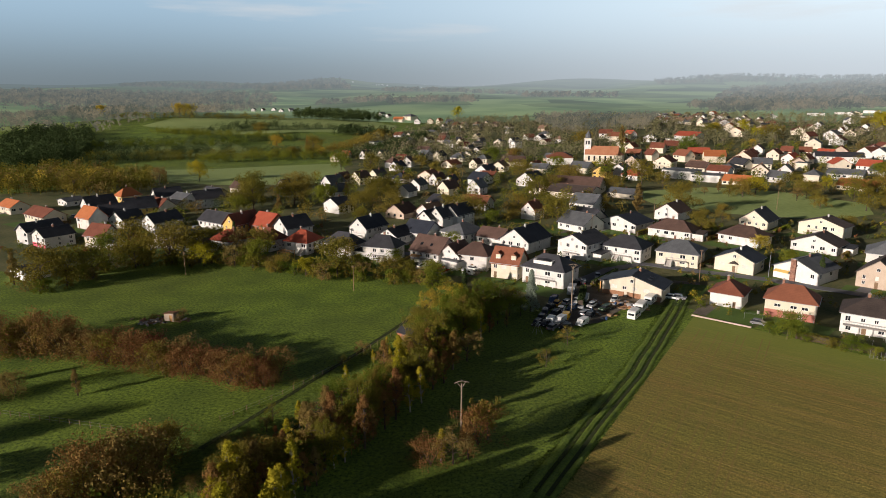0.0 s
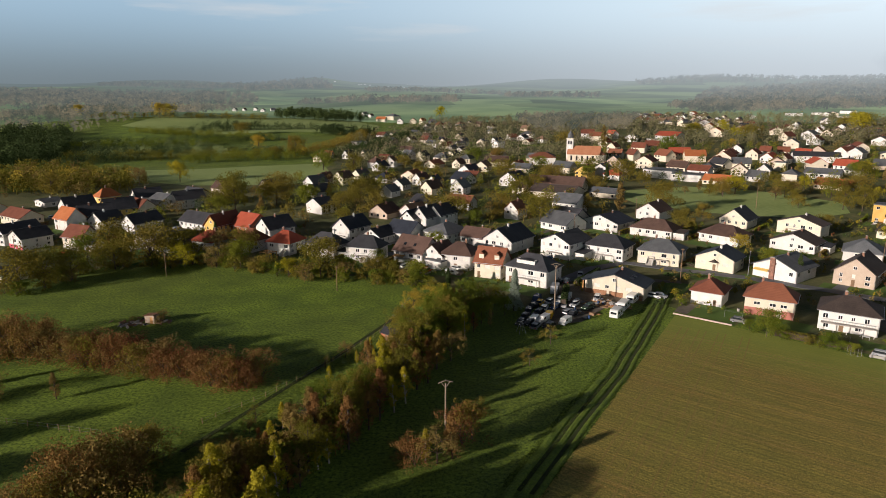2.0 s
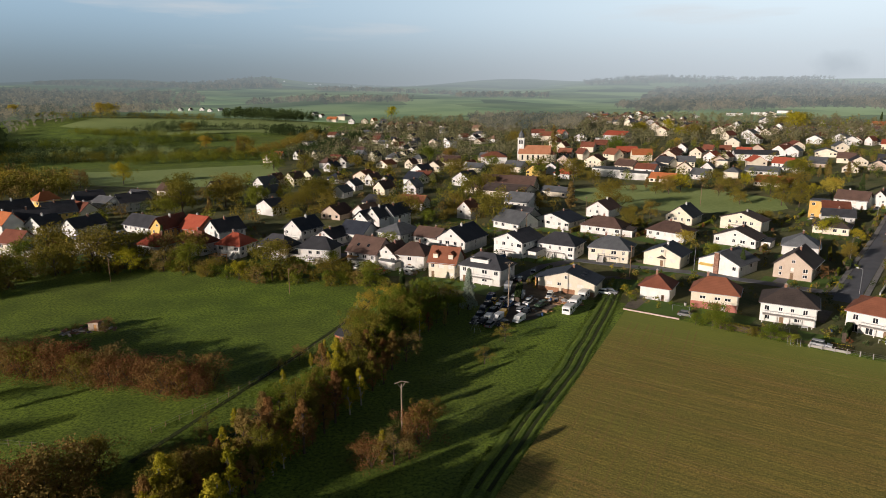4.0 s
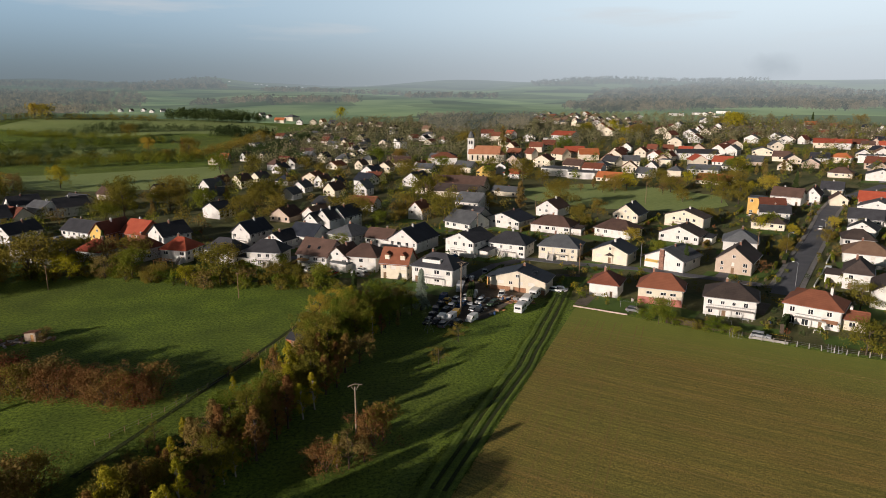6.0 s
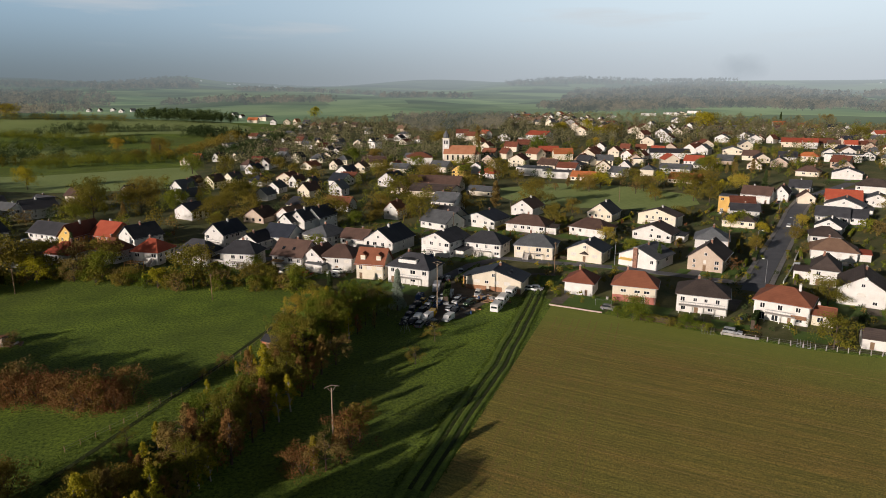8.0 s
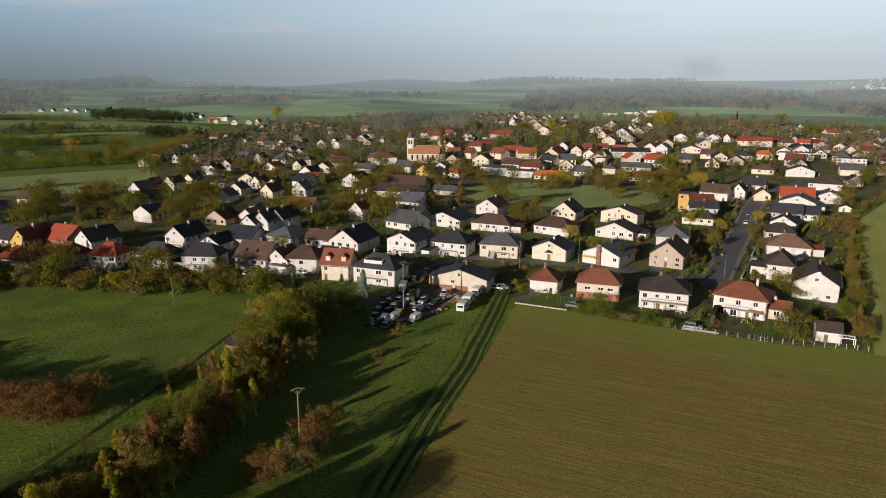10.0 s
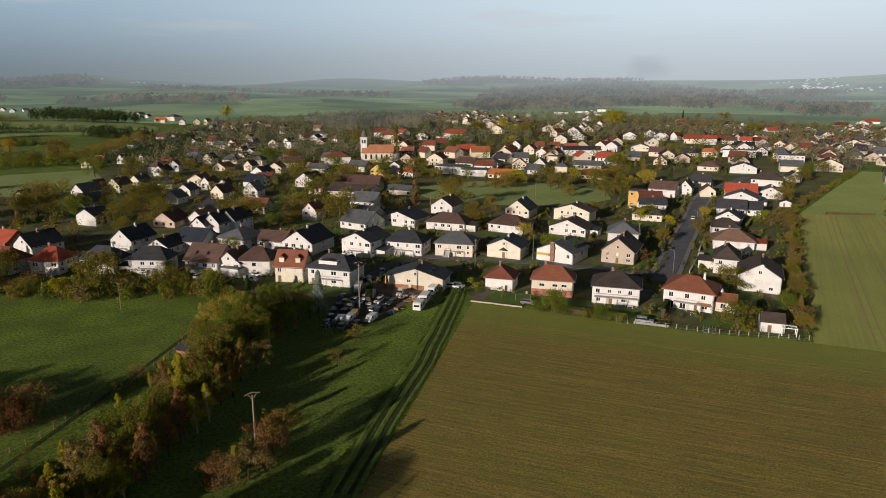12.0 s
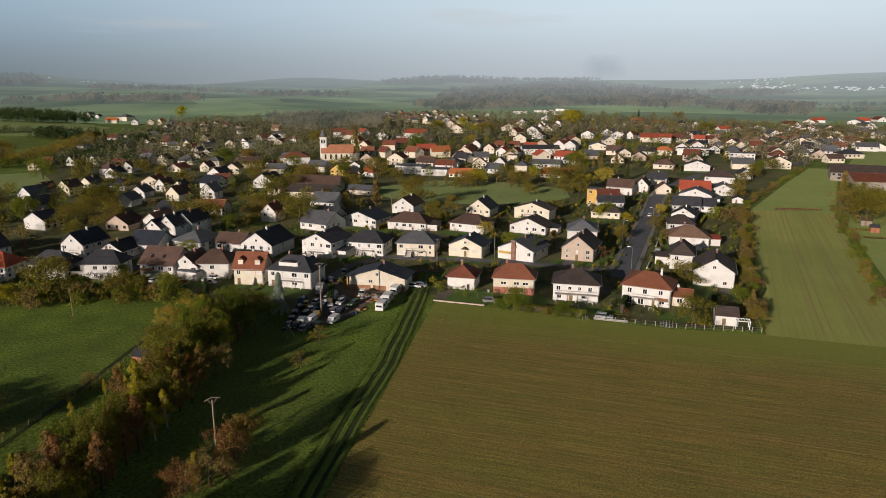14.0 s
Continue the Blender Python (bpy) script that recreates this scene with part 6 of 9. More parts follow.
house(158.3, 445.2, -48, 21.3, 16.0, 5.5, "flat", 0, "GREY", "WHITE", seed=360, far=True)
house(171.0, 426.3, -36, 18.7, 14.0, 4.5, "flat", 0, "GREY", "WHITE", seed=361, far=True)
house(383.5, 267.3, -48, 30.0, 20.0, 5, "gp", 4, "DARKBROWN", "BARN", seed=362, far=True)
house(363.7, 241.0, -36, 25.3, 19.0, 5, "gp", 3.5, "REDBROWN", "BARN", seed=363, far=True)
house(99.0, 364.5, -42, 16.1, 12.1, 3, "gp", 2, "GREY", "CREAM", seed=364, far=True)

# ---- the church ----
CHURCHROOF = material("faded_orange_tiles", (0.34, 0.140, 0.070), (0.43, 0.195, 0.105), 0.85, 0.3, 4, 0.3, 0.02)
def church(x, y, rot):
    root = thing("church", pose(x, y, terrain(x, y), 0, 0, rot), "pale village church with orange roof and a slim white tower", "church")
    pale, tower_wall = WALLS["CREAM"], WALLS["WHITE"]
    w, d, h = 26.0, 12.0, 8.0
    s = Shape()
    holes = [(2.5 + i * 4.4, 4.0 + i * 4.4, 2.6, 6.6) for i in range(5)]
    wall_side(s, Vector((-w / 2, 0, 0)), Vector((1, 0, 0)), Vector((0, -1, 0)), w, -0.6, h, holes)
    wall_side(s, Vector((w / 2, 0, 0)), Vector((0, 1, 0)), Vector((1, 0, 0)), d, -0.6, h, [])
    wall_side(s, Vector((w / 2, d, 0)), Vector((-1, 0, 0)), Vector((0, 1, 0)), w, -0.6, h, [])
    wall_side(s, Vector((-w / 2, d, 0)), Vector((0, -1, 0)), Vector((-1, 0, 0)), d, -0.6, h, [])
    s.face((-w / 2, d, h), (-w / 2, 0, h), (-w / 2, d / 2, h + 6)), s.face((w / 2, 0, h), (w / 2, d, h), (w / 2, d / 2, h + 6))
    part("nave_wall", s, pale, root)
    part("nave_roof", roof_shape(w, d, h, 6.2, "gp", 0.5), CHURCHROOF, root, "steep orange tiled roof")
    for a, b, c, e in holes:
        g = Shape()
        g.box(-w / 2 + a, 0.1, c, -w / 2 + b, 0.16, e)
        part("window", g, GLASS, root)
    ap, ar = Shape(), Shape()
    ring = [(w / 2 + math.cos(t) * 5.0, d / 2 + math.sin(t) * 5.0) for t in np.linspace(-math.pi / 2, math.pi / 2, 9)]
    ap.prism([(px, py, -0.6) for px, py in ring], (0, 0, h - 0.2))
    part("apse_wall", ap, pale, root)
    for p, q in zip(ring, ring[1:]):
        ar.face((p[0] * 1.02 - 0.3, p[1], h - 0.75), (q[0] * 1.02 - 0.3, q[1], h - 0.75), (w / 2 - 0.2, d / 2, h + 3.6))
    part("apse_roof", ar, CHURCHROOF, root)
    tw, bf, sp = Shape(), Shape(), Shape()
    tx, ty = -w / 2 + 1.2, d / 2 - 2.7
    tw.box(tx - 2.7, ty, -0.6, tx + 2.7, ty + 5.4, 20.0)
    tower = part("tower", tw, tower_wall, root, "slim white bell tower")
    bf.box(tx - 3.0, ty - 0.3, 20.0, tx + 3.0, ty + 5.7, 20.5)
    part("cornice", bf, pale, tower)
    ang = [(tx + math.cos(t) * 2.4, ty + 2.7 + math.sin(t) * 2.4) for t in np.linspace(0, math.tau, 9)[:-1]]
    sp.prism([(px, py, 20.5) for px, py in ang], (0, 0, 2.6))
    part("lantern", sp, ROOFS["GREY"], tower)
    cone = Shape()
    for p, q in zip(ang, ang[1:] + ang[:1]):
        cone.face((*p, 23.1), (*q, 23.1), (tx, ty + 2.7, 27.0))
    part("spire", cone, ROOFS["GREY"], tower, "pointed slate spire")
    # dark panels on the wall imitate the shade inside two belfry openings
    for k in range(2):
        b = Shape()
        b.box(tx - 1.7 + k * 2.0, ty - 0.05, 15.5, tx - 0.3 + k * 2.0, ty - 0.004, 18.5)
        part("belfry_opening", b, ROOFS["DARK"], tower)
    c = Shape()
    c.tube((tx, ty - 0.03, 13.5), (tx, ty - 0.12, 13.5), 1.0, 1.0, 16)
    part("clock_face", c, TRIM, tower)


church(129.6, 540.1, -20)

# ---- the crowd of small far houses, joined ----
def far_houses(poly, count, rng, label):
    spots, shapes = [], {}
    for x, y in scatter(poly, count * 6, rng):
        if len(spots) < count and free(x, y, 6.5):
            spots.append((x, y))
            w, d, h, rise = rng.uniform(8.5, 12.5), rng.uniform(8.5, 12), rng.choice((2.9, 3.4, 4.4)), rng.uniform(3.0, 4.2)
            FOOTPRINTS.append((x, y, math.hypot(w, d) / 2))
            kind, roof, wall = rng.choice(("gf", "gf", "gp", "h")), rng.choice(("DARK", "GREY", "GREY", "BROWN", "REDBROWN", "TAN", "RUST", "BLUE")), rng.choice(("WHITE", "WHITE", "CREAM", "CREAM", "BEIGE"))
            m = pose(x, y, terrain(x, y), 0, 0, rng.choice((-40, -34, -46, -28, 48, -60))) @ Matrix.Translation((0, -d / 2, 0))
            body, top, glass, stack = Shape(), roof_shape(w, d, h, rise, kind), Shape(), Shape()
            body.box(-w / 2, 0, -0.6, w / 2, d, h)
            if kind == "gf":
                body.prism([(-w / 2, 0, h), (w / 2, 0, h), (0, 0, h + rise - 0.1)], (0, d, 0))
            elif kind == "gp":
                body.prism([(-w / 2, 0, h), (-w / 2, d, h), (-w / 2, d / 2, h + rise - 0.1)], (w, 0, 0))
            for i in range(3):
                cx = -w / 2 + w * (i + 0.5) / 3
                for z0 in ((0.9, h - 1.8) if h > 4 else (h - 1.9,)):
                    glass.box(cx - 0.6, -0.05, z0, cx + 0.6, -0.01, z0 + 1.2)
            stack.box(0.4, d / 2, h + rise * 0.5, 1.0, d / 2 + 0.6, h + rise + 1.0)
            for mat, shape in ((WALLS[wall], body), (ROOFS[roof], top), (GLASS, glass), (CHIM, stack)):
                into = shapes.setdefault(mat, Shape())
                k = len(into.v)
                into.v += [tuple(m @ Vector(v)) for v in shape.v]
                into.f += [tuple(k + i for i in f) for f in shape.f]
    v, f, idx = [], [], []
    for n, (mat, shape) in enumerate(shapes.items()):
        k = len(v)
        v += shape.v
        f += [tuple(k + i for i in q) for q in shape.f]
        idx += [n] * len(shape.f)
    me = bpy.data.meshes.new("far_houses")
    me.from_pydata(v, [], f)
    for mat in shapes:
        me.materials.append(mat)
    me.polygons.foreach_set("material_index", idx)
    tagged(new("far_houses", me), label, "houses", kind="stuff")


infill = random.Random(77)
for poly, count in (([(-60, 420), (40, 420), (110, 480), (110, 600), (30, 640), (-50, 560)], 20), ([(-40, 640), (30, 640), (150, 760), (150, 1000), (20, 1060), (-60, 860)], 30), ([(110, 470), (230, 400), (360, 420), (380, 560), (140, 560)], 18), ([(380, 780), (460, 900), (480, 1150), (380, 1250), (330, 1000)], 60), ([(480, 560), (640, 560), (700, 700), (560, 860), (420, 820)], 50), ([(360, 380), (520, 430), (640, 560), (480, 560)], 26), ([(-130, 300), (-30, 290), (40, 330), (40, 400), (-70, 420)], 5), ([(420, 340), (560, 390), (760, 530), (800, 640), (640, 600), (460, 450)], 60)):
    far_houses(poly, count, infill, "small white and cream houses of the far village")

# ---- trees: a few grown ones, then copies ----
def grow(fine):
    """One set of trees; the fine one stands near the camera's meadow, the other in the village and beyond."""
    n, per, size = (120, 44, 0.115) if fine else (130, 26, 0.19)
    k, kper, ksize = (80, 34, 0.085) if fine else (48, 14, 0.17)
    seed = 0 if fine else 40

    def t(kind, h, w, leaves, number, label, share=1.0, bare=0.0, bark=None):
        return tree(kind, h, w, leaves, number + seed, int(n * share), per, size, bare, bark, label, full=1.0 if fine else 1.25)

    def shrub(h, w, leaves, number, label, bare=0.0):
        return tree("shrub", h, w, leaves, number + seed, k, kper, ksize, bare, label=label, name="bush", category="bush")

    return {
        "olive": [t("round", 9, 6.4 if fine else 8, "olive", 1, "olive-green autumn tree with a full crown"), t("round", 8, 6.8 if fine else 9, "olive", 2, "broad tree with olive-green autumn leaves")],
        "green": [t("round", 8, 6.6 if fine else 8, "green", 3, "round green tree with a dense crown")],
        "yellow": [t("round", 8, 6.5, "yellow", 4, "tree with golden yellow autumn leaves", 0.85)],
        "lime": [t("tall", 9, 4.4, "lime", 5, "slim pale-barked birch with yellow-green leaves", 0.75, 0.0, BIRCHBARK), t("tall", 8, 4.8, "lime", 15, "pale-barked birch with thin yellow-green leaves", 0.6, 0.1, BIRCHBARK)] if fine else [t("round", 8, 7, "lime", 15, "broad tree with yellow-green autumn leaves", 0.85)],
        "rust": [t("tall", 9, 4.6, "rust", 6, "slim tree with rust-brown autumn leaves", 0.75), t("tall", 8, 5.2, "rust", 16, "half-bare tree with rust-brown autumn leaves", 0.6, 0.15)],
        "brown": [t("round", 7, 6.5, "brown", 7, "half-bare tree with thin brown leaves", 0.7, 0.3), t("tall", 8, 4.4, "brown", 17, "thin upright tree with few brown leaves", 0.7, 0.15)],
        "bare": [t("round", 6, 7, "olive", 18, "nearly bare fruit tree with spreading limbs", 0.5, 0.45)],
        "spruce": [t("cone", 9, 4.6, "dark", 8, "dark green spruce with drooping boughs", 1.2)],
        "blue": [t("cone", 7, 4.4, "blue", 9, "blue-green spruce beside the yard", 1.2)],
        "redbush": [shrub(4, 4.6, "red", 10, "dense hedge bush with dark red leaves", 0.15)],
        "rustbush": [shrub(4, 4.6, "rust", 11, "dense hedge bush with rust-brown leaves", 0.15), shrub(4, 4.4, "olive", 19, "hedge bush with olive-brown leaves", 0.2)],
        "bush": [shrub(3, 4, "green", 12, "low green bush with dense leaves"), shrub(3, 4, "olive", 13, "low olive-brown bush with dense leaves")],
        "brownbush": [shrub(3.4, 4.5, "brown", 14, "brown half-bare bush with thin twigs", 0.15)],
    }


GROWN, GROWN_FAR = grow(True), grow(False)
first_use = set()
plant_rng = random.Random(5)


def plant(kind, x, y, scale=1.0, group="trees of the valley"):
    ob = plant_rng.choice((GROWN if y < 175 and x < 60 else GROWN_FAR)[kind])
    k = scale * plant_rng.uniform(0.88, 1.12)
    m = pose(x, y, terrain(x, y) - 0.05, 0, 0, plant_rng.uniform(0, 360)) @ Matrix.Diagonal((k * plant_rng.uniform(0.9, 1.1), k, k * plant_rng.uniform(0.9, 1.12), 1))
    if ob.name in first_use:
        k = ob.scale
        ob = copy_thing(ob, m @ Matrix.Diagonal((1 / k.x, 1 / k.y, 1 / k.z, 1)))
    else:
        first_use.add(ob.name)
        ob.matrix_basis = m
    ob["group"] = group


def along(line, step, spread, kinds, lo, hi, group):
    """Plants of the given kinds along a line, spread to both sides."""
    for (x0, y0), (x1, y1) in zip(line, line[1:]):
        length = math.hypot(x1 - x0, y1 - y0)
        for i in range(max(1, int(length / step))):
            f = (i + plant_rng.random()) * step / length
            px, py = x0 + (x1 - x0) * f, y0 + (y1 - y0) * f
            plant(plant_rng.choice(kinds), px + plant_rng.gauss(0, spread), py + plant_rng.gauss(0, spread), plant_rng.uniform(lo, hi), group)



# the belt goes on towards the camera: tall trees, mostly unseen, shading the grass strip
for x, y, k in ((-27, 72, 1.3), (-22.5, 76, 1.15), (-31, 68, 1.25), (-24, 69, 1.2), (-41, 64, 1.4), (-35, 62, 1.38), (-31, 63, 1.5), (-36, 57, 1.5), (-40, 51, 1.45), (-45, 45, 1.5), (-50, 38, 1.5), (-44, 60, 1.4), (-56, 31, 1.5), (-29, 58, 1.4)):
    plant(("olive", "rust", "lime", "olive", "brown")[int(x * 7) % 5] if y < 67 else "lime", x, y, k, "tree belt beside the meadow")
# unseen trees at the near edge of the pasture, added for their long shade across it
for x, y, k in ((-97, 91, 1.2), (-96, 76, 1.2), (-108, 102, 1.15), (-115, 110, 1.1), (-106, 84, 1.2)):
    plant("olive" if k > 1.15 else "brown", x, y, k, "trees of the valley")
# the tree belt, its fringe and the thickets, plant by plant
plant("lime", -29.0, 83.2, 1.28, "tree belt beside the meadow")
plant("lime", -30.4, 81.1, 1.16, "tree belt beside the meadow")
plant("lime", -26.9, 84.4, 1.02, "tree belt beside the meadow")
plant("rust", -30.1, 90.0, 0.68, "tree belt beside the meadow")
plant("lime", -32.1, 79.3, 0.84, "tree belt beside the meadow")
plant("lime", -22.0, 84.9, 1.21, "tree belt beside the meadow")
plant("rust", -20.9, 87.1, 0.93, "tree belt beside the meadow")
plant("lime", -22.7, 82.4, 0.89, "tree belt beside the meadow")
plant("brown", -19.4, 88.5, 0.74, "tree belt beside the meadow")
plant("lime", -17.5, 93.2, 0.79, "tree belt beside the meadow")
plant("lime", -16.0, 94.9, 0.74, "tree belt beside the meadow")
plant("olive", -19.7, 98.1, 0.59, "tree belt beside the meadow")
plant("rust", -13.3, 99.1, 1.06, "tree belt beside the meadow")
plant("brown", -12.2, 101.9, 0.65, "tree belt beside the meadow")
plant("lime", -15.3, 100.0, 0.72, "tree belt beside the meadow")
plant("rust", -8.8, 109.0, 1.21, "tree belt beside the meadow")
plant("rust", -10.5, 105.5, 0.84, "tree belt beside the meadow")
plant("lime", -6.3, 111.9, 0.84, "tree belt beside the meadow")
plant("lime", -4.3, 115.5, 0.79, "tree belt beside the meadow")
plant("rust", -2.2, 121.4, 1.09, "tree belt beside the meadow")
plant("rust", 0.0, 124.4, 0.97, "tree belt beside the meadow")
plant("olive", -5.1, 121.4, 1.10, "tree belt beside the meadow")
plant("rust", 1.9, 131.2, 1.02, "tree belt beside the meadow")
plant("olive", -1.2, 135.7, 1.12, "tree belt beside the meadow")
plant("brown", 5.1, 135.6, 1.02, "tree belt beside the meadow")
plant("lime", -3.7, 135.6, 0.70, "tree belt beside the meadow")
plant("lime", -2.0, 146.1, 0.62, "tree belt beside the meadow")
plant("lime", 2.1, 147.6, 0.68, "tree belt beside the meadow")
plant("lime", 9.0, 149.3, 0.79, "tree belt beside the meadow")
plant("rust", 11.4, 153.4, 0.66, "tree belt beside the meadow")
plant("olive", 7.2, 155.0, 0.79, "tree belt beside the meadow")
plant("green", 13.9, 159.6, 0.73, "tree belt beside the meadow")
plant("green", 17.5, 165.9, 0.69, "tree belt beside the meadow")
plant("rust", 9.7, 163.5, 0.73, "tree belt beside the meadow")
plant("green", 20.5, 165.6, 0.60, "tree belt beside the meadow")
plant("brown", 15.9, 157.2, 0.61, "tree belt beside the meadow")
plant("lime", -25.8, 106.3, 0.58, "tree belt beside the meadow")
plant("rust", -28.1, 99.3, 0.58, "tree belt beside the meadow")
plant("bare", -31.2, 108.8, 0.58, "tree belt beside the meadow")
plant("brown", -31.3, 104.8, 0.34, "tree belt beside the meadow")
plant("brown", -18.5, 138.3, 0.58, "tree belt beside the meadow")
plant("bare", -22.1, 132.5, 0.42, "tree belt beside the meadow")
plant("lime", -15.5, 134.1, 0.40, "tree belt beside the meadow")
plant("lime", -11.6, 131.3, 0.60, "tree belt beside the meadow")
plant("lime", -13.0, 140.9, 0.44, "tree belt beside the meadow")
plant("lime", -20.0, 124.1, 0.45, "tree belt beside the meadow")
plant("olive", -17.9, 115.4, 0.45, "tree belt beside the meadow")
plant("brown", -22.1, 111.1, 0.41, "tree belt beside the meadow")
plant("brown", -19.3, 110.0, 0.30, "tree belt beside the meadow")
plant("brown", -23.3, 103.9, 0.33, "tree belt beside the meadow")
plant("bare", -15.7, 124.1, 0.44, "tree belt beside the meadow")
plant("brown", -10.6, 119.2, 0.41, "tree belt beside the meadow")
plant("brown", -8.5, 142.5, 0.44, "tree belt beside the meadow")
plant("lime", -6.8, 149.4, 0.38, "tree belt beside the meadow")
plant("rust", -0.6, 153.1, 0.52, "tree belt beside the meadow")
plant("yellow", -3.7, 166.0, 0.83, "tree belt beside the meadow")
plant("brownbush", -18.3, 103.8, 0.91, "tree belt beside the meadow")
plant("bush", -12.0, 121.6, 1.17, "tree belt beside the meadow")
plant("brownbush", -13.3, 119.0, 0.81, "tree belt beside the meadow")
plant("rustbush", -2.2, 93.8, 1.43, "tree belt beside the meadow")
plant("rustbush", -3.7, 95.6, 0.96, "tree belt beside the meadow")
plant("brown", 1.4, 94.3, 0.91, "tree belt beside the meadow")
plant("rust", 3.9, 95.8, 0.90, "tree belt beside the meadow")
plant("olive", 7.5, 101.9, 0.97, "tree belt beside the meadow")
plant("rustbush", 5.7, 99.8, 1.49, "tree belt beside the meadow")
plant("lime", -0.5, 94.8, 0.64, "tree belt beside the meadow")
plant("bare", 29.1, 144.8, 0.74, "tree belt beside the meadow")
plant("bare", 22.2, 132.5, 0.62, "tree belt beside the meadow")
plant("brown", -72.4, 119.2, 0.66, "tree belt beside the meadow")
plant("brownbush", -84.9, 119.1, 1.44, "tree belt beside the meadow")
plant("brownbush", -87.5, 119.7, 1.21, "tree belt beside the meadow")
plant("brownbush", -33.1, 100.1, 0.79, "tree belt beside the meadow")
plant("brownbush", -36.3, 98.4, 0.73, "tree belt beside the meadow")
plant("brownbush", -37.9, 87.4, 0.74, "tree belt beside the meadow")
plant("rustbush", -53.8, 82.4, 1.85, "tree belt beside the meadow")
plant("rustbush", -55.5, 81.2, 1.54, "tree belt beside the meadow")
plant("rustbush", -52.6, 84.5, 1.99, "tree belt beside the meadow")
plant("rustbush", -50.6, 85.8, 2.05, "tree belt beside the meadow")
plant("rustbush", -50.0, 88.5, 1.96, "tree belt beside the meadow")
plant("brownbush", -47.9, 87.9, 2.42, "tree belt beside the meadow")
plant("rustbush", -48.4, 91.8, 2.05, "tree belt beside the meadow")
plant("rustbush", -46.6, 92.8, 1.86, "tree belt beside the meadow")
plant("rustbush", -45.8, 95.0, 1.82, "tree belt beside the meadow")
plant("brownbush", -44.3, 87.2, 1.80, "tree belt beside the meadow")
plant("brownbush", -44.7, 96.7, 1.54, "tree belt beside the meadow")
plant("rustbush", -47.5, 84.4, 1.69, "tree belt beside the meadow")
plant("brownbush", -57.3, 80.1, 1.82, "tree belt beside the meadow")
plant("redbush", -110.1, 140.6, 2.40, "red hedge across the pasture")
plant("rustbush", -108.6, 140.7, 1.30, "red hedge across the pasture")
plant("brownbush", -107.9, 142.2, 1.71, "red hedge across the pasture")
plant("rustbush", -105.9, 140.8, 1.66, "red hedge across the pasture")
plant("rustbush", -106.1, 142.6, 1.42, "red hedge across the pasture")
plant("rustbush", -103.7, 141.5, 2.13, "red hedge across the pasture")
plant("rustbush", -102.5, 139.5, 1.30, "red hedge across the pasture")
plant("redbush", -100.2, 139.3, 1.91, "red hedge across the pasture")
plant("rustbush", -99.0, 139.2, 1.86, "red hedge across the pasture")
plant("rustbush", -98.5, 139.5, 1.59, "red hedge across the pasture")
plant("brownbush", -96.4, 139.1, 1.49, "red hedge across the pasture")
plant("rustbush", -97.7, 142.0, 1.60, "red hedge across the pasture")
plant("rustbush", -95.9, 141.4, 1.90, "red hedge across the pasture")
plant("rustbush", -94.3, 140.6, 1.99, "red hedge across the pasture")
plant("redbush", -92.0, 139.5, 2.21, "red hedge across the pasture")
plant("brownbush", -90.6, 139.4, 2.06, "red hedge across the pasture")
plant("rustbush", -90.9, 140.1, 1.66, "red hedge across the pasture")
plant("rustbush", -90.0, 141.6, 1.43, "red hedge across the pasture")
plant("rustbush", -89.1, 140.4, 1.97, "red hedge across the pasture")
plant("rustbush", -87.2, 139.0, 2.21, "red hedge across the pasture")
plant("redbush", -86.8, 140.2, 2.20, "red hedge across the pasture")
plant("brownbush", -85.1, 139.4, 1.74, "red hedge across the pasture")
plant("rustbush", -82.9, 139.0, 1.84, "red hedge across the pasture")
plant("redbush", -81.6, 139.8, 1.49, "red hedge across the pasture")
plant("rustbush", -79.2, 136.2, 1.37, "red hedge across the pasture")
plant("brownbush", -79.0, 137.1, 1.64, "red hedge across the pasture")
plant("rustbush", -76.0, 135.5, 1.42, "red hedge across the pasture")
plant("redbush", -75.8, 137.2, 1.65, "red hedge across the pasture")
plant("redbush", -74.3, 134.1, 1.33, "red hedge across the pasture")
plant("rustbush", -72.5, 134.3, 1.69, "red hedge across the pasture")
plant("redbush", -72.6, 135.8, 1.35, "red hedge across the pasture")
plant("rustbush", -70.3, 133.9, 1.38, "red hedge across the pasture")
plant("brownbush", -69.8, 135.7, 1.71, "red hedge across the pasture")
plant("rustbush", -67.9, 134.3, 1.92, "red hedge across the pasture")
plant("rustbush", -68.1, 135.0, 1.79, "red hedge across the pasture")
plant("redbush", -65.5, 132.5, 1.51, "red hedge across the pasture")
plant("redbush", -65.0, 133.5, 1.98, "red hedge across the pasture")
plant("rustbush", -62.3, 130.3, 1.60, "red hedge across the pasture")
plant("brownbush", -62.0, 131.1, 1.52, "red hedge across the pasture")
plant("rustbush", -60.0, 129.8, 1.51, "red hedge across the pasture")
plant("rustbush", -58.3, 129.9, 1.13, "red hedge across the pasture")
plant("redbush", -58.1, 130.7, 1.60, "red hedge across the pasture")
plant("brownbush", -56.2, 130.8, 1.83, "red hedge across the pasture")
plant("rustbush", -55.4, 129.0, 1.41, "red hedge across the pasture")
plant("redbush", -54.3, 128.8, 1.47, "red hedge across the pasture")
plant("brownbush", -52.0, 128.3, 1.48, "red hedge across the pasture")
plant("redbush", -51.3, 129.3, 1.27, "red hedge across the pasture")
plant("rustbush", -50.8, 128.1, 1.57, "red hedge across the pasture")
plant("redbush", -49.0, 128.1, 1.29, "red hedge across the pasture")
plant("rustbush", -47.5, 128.0, 1.33, "red hedge across the pasture")
